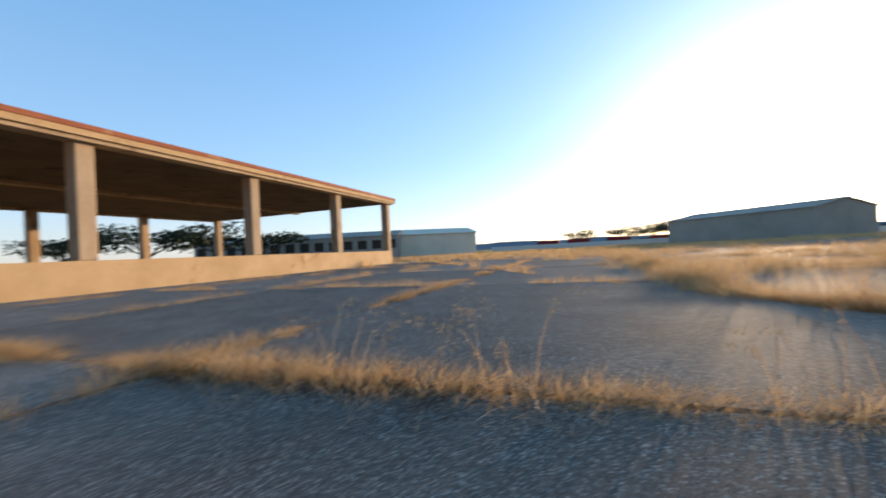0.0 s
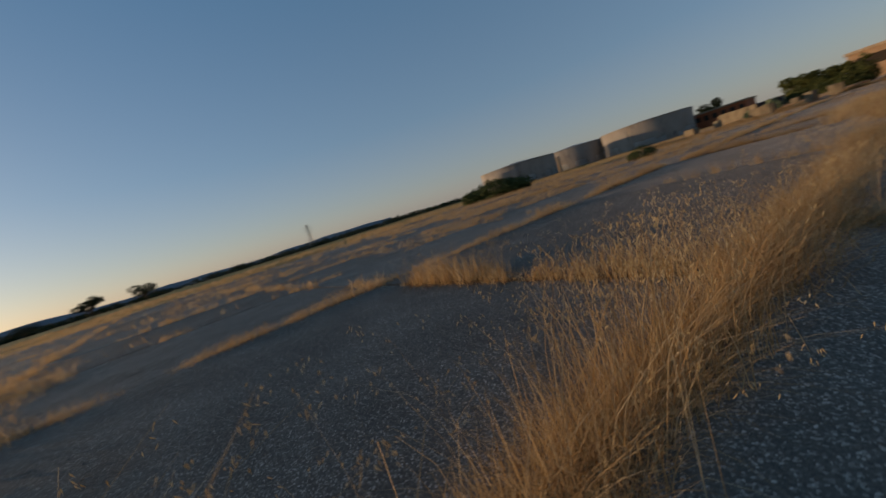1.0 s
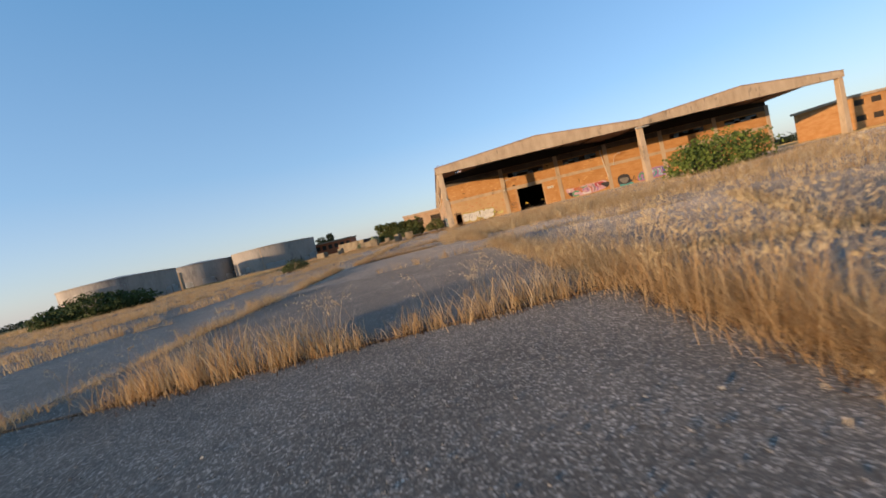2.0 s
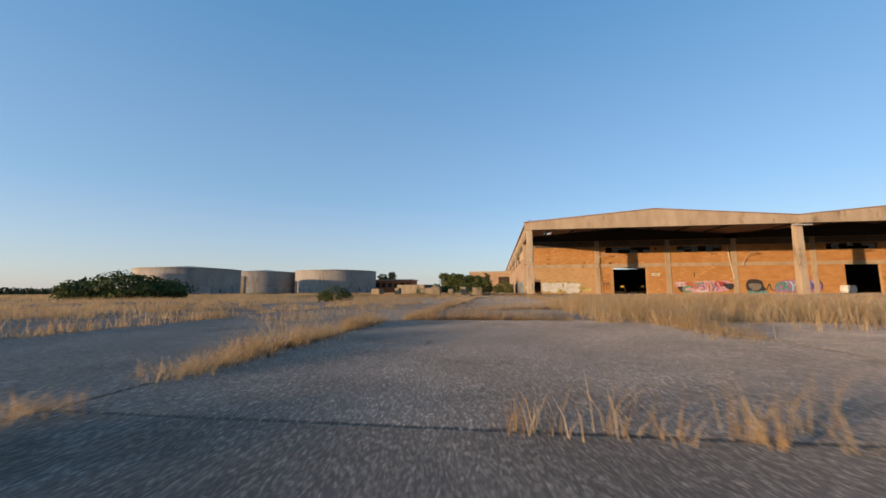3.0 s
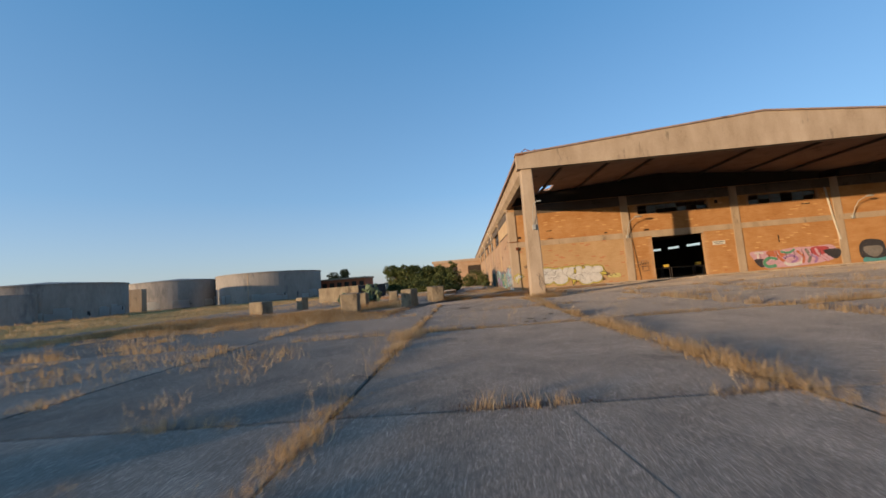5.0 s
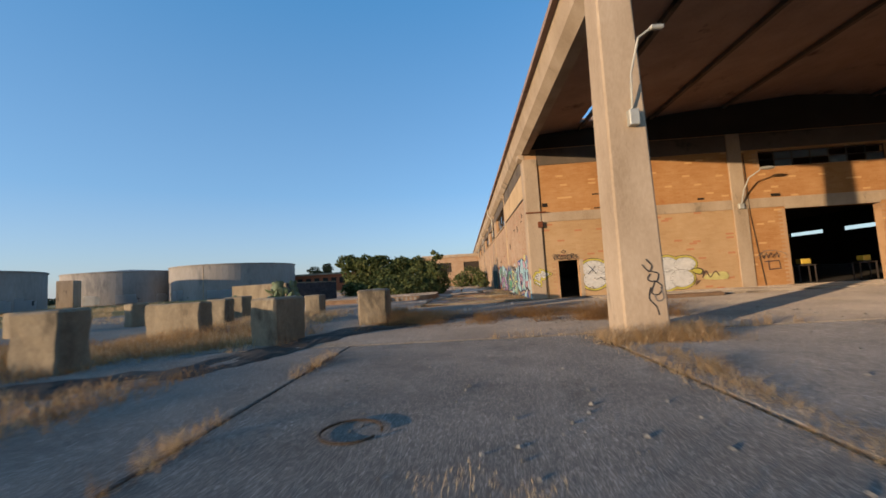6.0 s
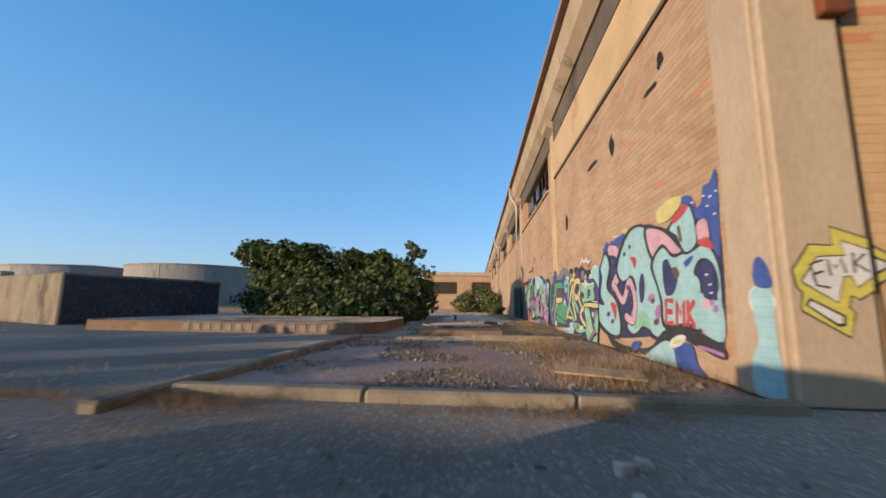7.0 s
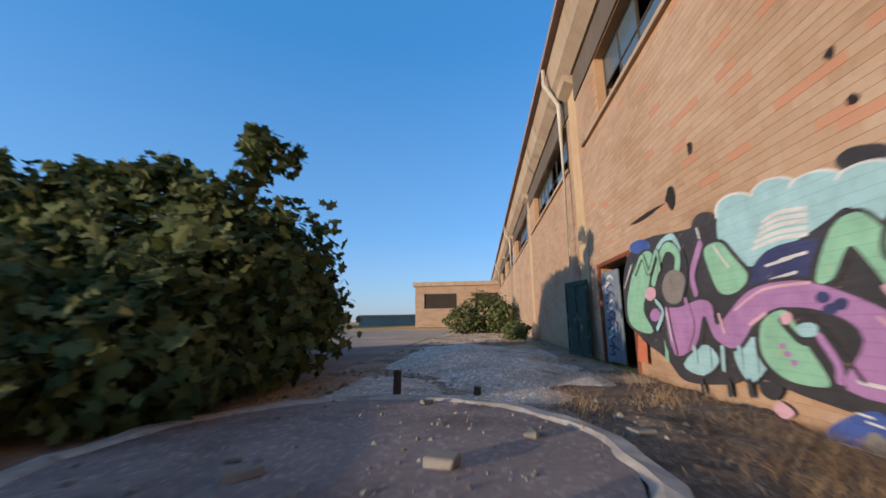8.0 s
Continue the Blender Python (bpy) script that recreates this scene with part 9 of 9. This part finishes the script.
pts_row += [(-6.4 + 5.3 * rs.rand(), -55.5 + 0.1 * rs.normal(), 0.2) for _ in range(12)]
pts_row += [(-6.4 + 5.3 * rs.rand(), -50.4 + 0.1 * rs.normal(), 0.2) for _ in range(8)]
pts_row += [(-6.7 + 0.1 * rs.normal(), -60 + 30 * rs.rand(), 0.2) for _ in range(20)]
pts_row += [(-6.0 + 12 * rs.rand(), -27.1 + 0.1 * rs.normal(), 0.2) for _ in range(12)]
pts_row += [(-6.3 + 6.5 * rs.rand(), -27.1 + 0.1 * rs.normal(), 0.15) for _ in range(7)]
pts_row += [(-5.8 + 6.5 * rs.rand(), -20.4 + 0.2 * rs.normal(), 0.15) for _ in range(3)]
oats(pts_row, 5, 0.62, 2, "oat_stalks")

# stones and debris
M_STONE = surface("pale_broken_stone", ["57534c", "6b665d", "7f786d", "928a7d"], 3, 30, bump=0.5, island=0.5)


M_GRIT = surface("worn_slab_grit", ["55524d", "67635d", "7a756e"], 6, 60, bump=0.2, island=0.5)


def pebbles(name, label, x0, x1, y0, y1, n, s0, s1, z, seed, thresh=-1.0, material=None):
    rs = np.random.RandomState(seed)
    c = np.column_stack([rs.uniform(x0, x1, n), rs.uniform(y0, y1, n), np.full(n, z)])
    c = c[clump_noise(c[:, 0], c[:, 1], 0.8) > thresh]
    n = len(c)
    s = s0 + (s1 - s0) * rs.rand(n) ** 3
    base_v = np.array([(1, 0, 0), (-1, 0, 0), (0, 1, 0), (0, -1, 0), (0, 0, 0.7), (0, 0, -0.4)], float)
    tri = np.array([(0, 2, 4), (2, 1, 4), (1, 3, 4), (3, 0, 4), (2, 0, 5), (1, 2, 5), (3, 1, 5), (0, 3, 5)])
    v = base_v[None] * (0.6 + 0.8 * rs.rand(n, 6, 1))
    a = rs.rand(n) * math.tau
    ca, sa = np.cos(a)[:, None], np.sin(a)[:, None]
    v = np.stack([v[..., 0] * ca - v[..., 1] * sa, v[..., 0] * sa + v[..., 1] * ca, v[..., 2]], -1) * s[:, None, None] + c[:, None]
    f = (np.arange(n)[:, None, None] * 6 + tri[None]).reshape(-1, 3)
    tagged(mesh_np(name, v.reshape(-1, 3), f, material or M_STONE), label, "stones", kind="stuff")


pebbles("pebbles", "small loose stones scattered on slabs", -9, 4, -78, -13, 3000, 0.004, 0.016, 0.001, 1)
pebbles("aggregate", "coarse stones standing proud of the worn slabs", -7, 4.5, -77, -60, 22000, 0.004, 0.010, -0.004, 11, material=M_GRIT)
pebbles("rubble", "broken rubble and chips on the yard floor", -6.2, -0.2, 0.0, 6.2, 9000, 0.008, 0.06, -0.015, 2, 0.0)
pebbles("rubble", "broken rubble and chips along the wall", -6.0, -0.2, 6.8, 40, 5200, 0.008, 0.09, -0.005, 3, 0.05)
pebbles("rubble", "stones and chips on the yard asphalt", -9, 6, -13, -1.6, 1500, 0.008, 0.04, 0.0, 4)
pebbles("chips", "pale chips of concrete scattered on slabs before the column", -7, 5, -26, -12, 700, 0.008, 0.035, 0.002, 5)
for x, y, z, w, d, h, rz in ((-2.6, 13.0, 0.1, 0.35, 0.2, 0.12, 50), (-3.4, 12.9, 0.1, 0.3, 0.18, 0.14, -30), (-4.9, 13.1, 0.05, 0.22, 0.12, 0.08, 10), (-4.6, 13.9, 0.06, 0.3, 0.14, 0.07, 40), (-3.3, 14.2, 0.06, 0.26, 0.2, 0.09, -20), (-2.6, 14.9, 0.06, 0.2, 0.12, 0.06, 70), (-5.4, 13.4, 0.06, 0.34, 0.16, 0.05, 15), (-3.7, 16.2, 0.06, 0.18, 0.12, 0.06, 33), (-2.0, 13.4, 0.0, 0.3, 0.2, 0.1, -50), (-1.6, 15.2, 0.0, 0.24, 0.18, 0.08, 20),
                             (-3.94, 12.81, 0.06, 0.2, 0.09, 0.07, 60), (-3.55, 13.02, 0.06, 0.24, 0.1, 0.06, 5), (-3.41, 13.31, 0.06, 0.16, 0.08, 0.06, 70), (-3.19, 13.07, 0.06, 0.18, 0.09, 0.05, -10), (-2.98, 13.05, 0.06, 0.16, 0.08, 0.05, 8),
                             (-2.91, 12.25, 0.16, 0.2, 0.14, 0.06, 3), (-2.79, 13.44, 0.06, 0.14, 0.08, 0.06, 80), (-4.84, 14.16, 0.06, 0.12, 0.08, 0.05, 20), (-4.56, 12.92, 0.06, 0.14, 0.09, 0.05, 30), (-4.08, 12.67, 0.06, 0.16, 0.1, 0.05, 25), (-3.09, 12.21, 0.16, 0.18, 0.06, 0.05, 75), (-4.16, 13.68, 0.06, 0.12, 0.08, 0.04, 0)):
    bm = bmesh.new()
    w, d, h = w * 0.85, d * 0.85, h * 0.85
    add_box(bm, (-w / 2, -d / 2, 0), (w / 2, d / 2, h), 0.012, 0.02)
    ob = part("broken_slab", bm, M_STONE)
    ob.matrix_world = pose(x, y, z, 2, 1, rz)
    tagged(ob, "broken piece of concrete lying on the ground", "rubble", "broken pieces")
M_LUMP = surface("pale_mortar_lump", ["948a7c", "aaa092", "beb4a7"], 6, 40, bump=0.5, island=0.3)
for x, y, w, d, h, rz in ((-3.89, -4.73, 0.13, 0.09, 0.06, 20), (-3.66, -4.66, 0.14, 0.1, 0.07, -15), (-2.3, -1.78, 0.13, 0.08, 0.05, 40), (-2.15, -1.7, 0.1, 0.07, 0.05, 5), (-2.36, -2.15, 0.1, 0.07, 0.05, 65), (-2.0, -3.0, 0.08, 0.06, 0.03, 12), 
                          (-1.5, -2.3, 0.12, 0.1, 0.05, 30), (-3.9, -3.9, 0.08, 0.06, 0.03, 10), (-3.6, -3.6, 0.07, 0.05, 0.03, 50), (-5.3, -4.3, 0.11, 0.05, 0.02, 32), (-5.2, -5.5, 0.14, 0.05, 0.02, 40)):
    bm = bmesh.new()
    add_box(bm, (-w / 2, -d / 2, -0.01), (w / 2, d / 2, h), 0.014, 0.018)
    ob = part("mortar_lump", bm, M_LUMP)
    ob.matrix_world = pose(x, y, 0.0, 3, 4, rz)
    tagged(ob, "pale lump of broken mortar on the asphalt", "rubble", "mortar lumps in the yard")
bm = bmesh.new()
tube_bm(bm, [(-5.0 + 0.3 * math.cos(a), -18.3 + 0.3 * math.sin(a), 0.015) for a in [k * math.tau / 24 for k in range(23)]], 0.012, 6)
tagged(part("rubber_ring", bm, M_DIRT), "dark loop of old cable on the slab", "cable")
bm = bmesh.new()
add_box(bm, (-0.04, -0.06, 0.0), (0.04, 0.06, 0.01), 0.003, 0.012)
ob = part("paper_scrap", bm, M_SIGN)
ob.matrix_world = pose(-0.75, -71.5, 0.02, 12, 8, 30)
tagged(ob, "pale crumpled scrap of paper at a slab joint", "litter")
ob = box("beam", (-2.2, -0.15, 0.0), (2.2, 0.15, 0.16), M_EDGE, None, bevel=0.02, jitter=0.012)
ob.matrix_world = pose(5.4, -4.2, 0.0, 0, 0, 2)
tagged(ob, "long brown stained concrete beam lying in the yard", "beam")
pebbles("chips", "small chips and dust clods on the round base", -6.3, -1.9, 12.3, 16.6, 420, 0.008, 0.04, 0.062, 6)
M_BOARD = surface("tan_fibre_board", ["a5855f", "b89a74", "c6ab88"], 1.5, 30, bump=0.2, stretch=(1, 6, 1))
ob = box("board", (-0.55, -0.26, 0.0), (0.55, 0.26, 0.025), M_BOARD, None, bevel=0.004)
ob.matrix_world = pose(-1.5, 1.3, 0.05, 3, 2, -14)
tagged(ob, "tan wooden board lying on rubble and dry grass", "board")
bm = bmesh.new()
tube_bm(bm, [(-2.8, 11.05, 0.24), (-2.35, 10.9, 0.23)], 0.07, 12, False)
tube_bm(bm, [(-2.8, 11.05, 0.24), (-2.35, 10.9, 0.23)], 0.062, 12, False)
tagged(part("pipe", bm, M_DIRT), "short dark steel pipe lying on the plinth", "pipe")
M_TAR = surface("old_tar_stain", ["46413b", "544d45", "61594f"], 2.5, 30, rough=0.7, bump=0.3)


def tar(pts, w, label):
    """A thin flat tar mark along a line on the slabs."""
    ob = tube("tar_mark", [(x, y, 0.004) for x, y in pts], w, M_TAR, sides=6)
    for v in ob.data.vertices:
        v.co.z = 0.004 + (v.co.z - 0.004) * 0.06
    return tagged(ob, label, "stain", kind="structure")


tar([(-4.95, -52.3), (-4.6, -52.2), (-4.35, -51.9), (-4.22, -51.4), (-4.3, -51.1)], 0.03, "curved dark tar mark on the slab")
tar([(-6.6, -51.95), (-6.3, -51.6), (-6.15, -51.3)], 0.02, "dark crack line sealed with tar")
tar([(-2.45, -27.6), (-2.25, -27.75), (-2.3, -27.95), (-2.5, -27.9)], 0.035, "dark loop of tar on the slab")
tar([(-3.2, -43.5), (-3.6, -41.0), (-3.3, -38.2), (-3.7, -35.0)], 0.007, "thin dark crack across the slab")
tar([(-5.9, -33.9), (-4.6, -31.5), (-4.9, -29.4), (-4.1, -27.4)], 0.006, "thin dark crack across the slab")
for x, y, w, d, rz in ((-2.62, -25.66, 0.24, 0.1, -12), (-2.2, -26.02, 0.14, 0.08, 20), (-2.9, -26.43, 0.13, 0.1, 4), (-2.6, -26.45, 0.13, 0.09, 10), (-1.7, -24.6, 0.14, 0.08, 30)):
    ob = box("rubber_scrap", (-w / 2, -d / 2, 0.0), (w / 2, d / 2, 0.02), M_TAR, None, bevel=0.004, jitter=0.012)
    ob.matrix_world = pose(x, y, 0.006, 1, 2, rz)
    tagged(ob, "flat dark scrap of rubber on the slab", "litter", "scraps on the slab")
# low mound of pale dust and crushed plaster beyond the round base
bm = bmesh.new()
rows_ = []
for i in range(41):
    row = []
    for j in range(25):
        x, y = -5.4 + 4.6 * j / 24, 16.5 + 12.0 * i / 40
        f = 1 - max(abs(2 * j / 24 - 1), abs(2 * i / 40 - 1)) ** 2
        h = 0.34 * f * (0.45 + noise.noise(Vector((x * 0.7, y * 0.5, 2.0)))) + 0.05 * noise.noise(Vector((x * 3, y * 3, 1.0))) * f
        row.append(bm.verts.new((x, y, -0.02 + h)))
    rows_.append(row)
for a, b in zip(rows_, rows_[1:]):
    for k in range(24):
        bm.faces.new((a[k], a[k + 1], b[k + 1], b[k]))
M_DUSTHEAP = surface("pale_crushed_plaster", ["8d7f70", "ab9d8c", "c4b7a6", "d4c9b9"], 1.2, 28, bump=0.8, bump_dist=0.03, stain="6e665a", stain_scale=1.3, stain_at=0.56, speck=0.6, speck_scale=30)
tagged(part("dust_heap", bm, M_DUSTHEAP), "low heap of pale crushed plaster and dust on the path", "rubble", kind="stuff")

# strip of loose brown soil between the bases and the wall
M_SOIL = surface("loose_brown_soil", ["4a3c30", "5d4d3e", "6f5d4b", "7d6a56"], 1.6, 26, bump=0.9, bump_dist=0.03, stain="3c3127", stain_scale=1.2, stain_at=0.53, speck=0.7, speck_scale=35)
bm = bmesh.new()
rows_ = []
for i in range(91):
    row = []
    for j in range(15):
        u, y = j / 14, 6.8 + 11.6 * i / 90
        edge = -2.05 + 0.35 * noise.noise(Vector((y * 0.8, 3.0, 0.0)))
        x = edge + (-0.03 - edge) * u
        f = min(1, 4 * u) * min(1, 6 * (1 - abs(2 * i / 90 - 1)) + 0.0)
        h = f * (0.045 + 0.07 * noise.noise(Vector((x * 1.3, y * 1.1, 7.0))) + 0.025 * noise.noise(Vector((x * 5, y * 5, 2.0))))
        row.append(bm.verts.new((x, y, -0.014 + h)))
    rows_.append(row)
for a, b in zip(rows_, rows_[1:]):
    for k in range(14):
        bm.faces.new((a[k], a[k + 1], b[k + 1], b[k]))
tagged(part("soil_strip", bm, M_SOIL), "loose brown soil along the foot of the painted wall", "soil", kind="stuff")
P, H, W, L = [], [], [], []
patch_grass(-2.0, -0.1, 7.2, 19.0, 900, 0.22, 0.05, 0.7, 0.005, 1.5)
patch_grass(-1.3, -0.1, 13.0, 17.5, 420, 0.26, -0.3, 0.7, 0.005, 1.2)
blades(np.concatenate(P), np.concatenate(H), np.concatenate(W), np.concatenate(L), 9, "trampled_straw", M_STRAW, "trampled dry straw along the foot of the wall")

# dark broken soil between the apron's edge and the concrete blocks
M_LITTER = surface("dark_soil_and_litter", ["241f1a", "332c25", "433a30", "564b3e"], 1.8, 24, bump=0.9, bump_dist=0.03, stain="1c1814", stain_scale=1.1, stain_at=0.52, speck=0.5, speck_scale=30)
EDGE = [(-14.5, -17.4), (-10.6, -16.7), (-9.4, -16.2), (-8.3, -15.0), (-7.5, -12.9), (-6.9, -10.9), (-5.8, -10.0), (-4.7, -8.6), (-3.0, -7.6)]
bm = bmesh.new()
rows_ = []
for i, p in enumerate(smooth(EDGE, False, 8)):
    row = []
    for j in range(11):
        u = j / 10
        q = p + Vector((-0.72, 0.7)) * u * (1.7 + 0.8 * noise.noise(Vector((p.x, p.y, 1.0)))) + Vector((0.25, -0.25)) * noise.noise(Vector((p.x * 1.7, p.y * 1.7, 5.0)))
        f = min(1, 5 * u, 5 * (1 - u))
        h = f * (0.05 + 0.07 * noise.noise(Vector((q.x * 1.3, q.y * 1.3, 4.0))) + 0.03 * noise.noise(Vector((q.x * 5, q.y * 5, 2.0))))
        row.append(bm.verts.new((q.x, q.y, -0.014 + h)))
    rows_.append(row)
for a, b in zip(rows_, rows_[1:]):
    for k in range(10):
        bm.faces.new((a[k], b[k], b[k + 1], a[k + 1]))
tagged(part("soil_strip", bm, M_LITTER), "dark broken soil and litter along the apron's edge", "soil", kind="stuff")

# ---- slabs of the apron ----
random.seed(4)
for i in range(len(XL) - 1):
    for j in range(len(YL) - 1):
        xa, xb = joint_x(XL[i], YL[j]), joint_x(XL[i + 1], YL[j])
        e = [random.uniform(0.012, 0.04) for _ in range(4)]
        z = random.uniform(-0.012, 0.004)
        if YL[j] > -70:
            if not (XL[i] > -2 and YL[j + 1] < -50):
                box("slab", (xa + e[0], YL[j] + e[1], -0.2), (xb - e[2], YL[j + 1] - e[3], z), M_SLAB, pavement, bevel=0.015)
                continue
        cell = [(xa + e[0], YL[j] + e[1]), (xb - e[2], YL[j] + e[1]), (xb - e[2], YL[j + 1] - e[3]), (xa + e[0], YL[j + 1] - e[3])]
        cell = clip(cell, SD.x, SD.y, SKEW_A - 7.33) if XL[i] > -2 else clip(cell, SN.x, SN.y, SKEW_B - 0.03)
        if len(cell) > 2:
            bm = bmesh.new()
            prism(bm, cell, -0.2, z, "z")
            part("slab", bm, M_SLAB, pavement)
for i in range(8):
    for j in range(-1, 5):
        g = 0.03
        cell = [skew(7.3 * j + g, 5.55 * i + g), skew(7.3 * j + g, 5.55 * (i + 1) - g), skew(7.3 * (j + 1) - g, 5.55 * (i + 1) - g), skew(7.3 * (j + 1) - g, 5.55 * i + g)]
        bm = bmesh.new()
        prism(bm, cell, -0.2, random.uniform(-0.012, 0.002), "z")
        part("slab", bm, M_SLAB, pavement)
bm = bmesh.new()
prism(bm, clip(clip([(-0.62, -74.6), (-0.62, -66.0), (6.0, -66.0), (6.0, -74.6)], SN.x, SN.y, SKEW_B + 0.02), -SD.x, -SD.y, -SKEW_A - 0.03), -0.2, -0.003, "z")
part("slab", bm, M_SLAB, pavement)
bm = bmesh.new()
cell = clip(clip([(-0.62, -74.6), (-0.62, -58.0), (8.0, -58.0), (8.0, -74.6)], SN.x, SN.y, SKEW_B - 0.03), SD.x, SD.y, SKEW_A - 0.03)
prism(bm, clip(cell, -SD.x, -SD.y, -SKEW_A + 7.27), -0.2, 0.0, "z")
part("slab", bm, M_SLAB, pavement)

# ---- blocks of the walls ----


def block_panel(axis, u0, u1, z0, z1, holes, name, parent, material, single=None, BH=BH):
    """Courses of blocks as one mesh; those inside the stretch `single` are objects of their own."""
    V, F, n, singles = [], [], 0, []
    quads = np.array([(0, 1, 2, 3), (4, 5, 1, 0), (5, 6, 2, 1), (6, 7, 3, 2), (7, 4, 0, 3)])
    row, z = 0, z0
    while z < z1 - 0.05:
        top = min(z + BH, z1)
        u = u0 - (BL / 2 if row % 2 else 0)
        while u < u1 - 0.02:
            a, b = max(u, u0), min(u + BL, u1)
            u += BL
            if b - a < 0.05 or any(h[0] < b + 0.0 and h[1] > a and h[2] < top and h[3] > z for h in holes):
                continue
            if single and single[0] <= a and b <= single[1] and single[2] <= z and top <= single[3] and b - a > BL * 0.9:
                singles.append(((a + b) / 2, (z + top) / 2))
                continue
            g, c = 0.001, 0.003
            p = -BP - random.uniform(0, 0.0015)
            ring = [(a + g, z + g), (b - g, z + g), (b - g, top - g), (a + g, top - g)]
            inner = [(a + g + c, z + g + c), (b - g - c, z + g + c), (b - g - c, top - g - c), (a + g + c, top - g - c)]
            for (q, r), d in [(w, p) for w in inner] + [(w, 0.0) for w in ring]:
                V.append((q, d, r) if axis == "y" else (d, q, r))
            F.append(quads + n)
            n += 8
        z, row = z + BH, row + 1
    if V:
        f = np.concatenate(F)
        if axis == "x":
            f = f[:, ::-1]
        ob = mesh_np(name, np.array(V), f, material, parent)
        tagged(ob, kind="stuff")
    if singles:
        bm = bmesh.new()
        lo, hi = ((-0.001, -BL / 2 + 0.001, -BH / 2 + 0.001), (BP + 0.001, BL / 2 - 0.001, BH / 2 - 0.001))
        add_box(bm, (-hi[0], lo[1], lo[2]), (-lo[0], hi[1], hi[2]), 0.003)
        me = bpy.data.meshes.new("block")
        bm.to_mesh(me)
        bm.free()
        me.materials.append(M_BLOCK_OB)
        for u, z in singles:
            ob = new("block", me)
            ob.parent = parent
            ob.location = (0, u, z)


for a, b in ((0.74, 11.23), (12.02, 21.88), (22.67, 31.48)):
    block_panel("y", a, b, 0.02, 4.32, FRONT_HOLES, "block_course", front_wall, M_BLOCK_LOW if a < 11 else M_BLOCK_FRONT)
    block_panel("y", a, b, 4.88, 7.6, FRONT_HOLES, "block_course", front_wall, M_BLOCK_FRONT)
for k in range(3):
    a, b = SIDE_PIL[k][1] + 0.02, SIDE_PIL[k + 1][0] - 0.02
    block_panel("x", a, b, 0.02, 5.88 if k == 0 else 7.45, SIDE_HOLES + ([(a, b, 5.72, 5.9)] if k else []), "block_course", side_wall, M_BLOCK, (12.0, 18.6, 2.4, 4.3) if k == 1 else None)
for a, b in ((32.27, 42.38), (43.17, 52.98), (53.77, 63.28)):
    for p, q, c, d in wall_pieces(a, b, 0.02, 7.6, FRONT_HOLES + [(a, b, 4.3, 4.9)]):
        box("wall_face", (p, -0.014, c), (q, 0.0, d), M_FARWALL, front_wall, bevel=0)
for k in range(3, 10):
    for p, q, c, d in wall_pieces(SIDE_PIL[k][1] + 0.02, SIDE_PIL[k + 1][0] - 0.02, 0.02, 7.45, SIDE_HOLES + [(0, 200, 5.74, 5.88)]):
        box("wall_face", (-0.014, p, c), (0.0, q, d), M_FARSIDE, side_wall, bevel=0)
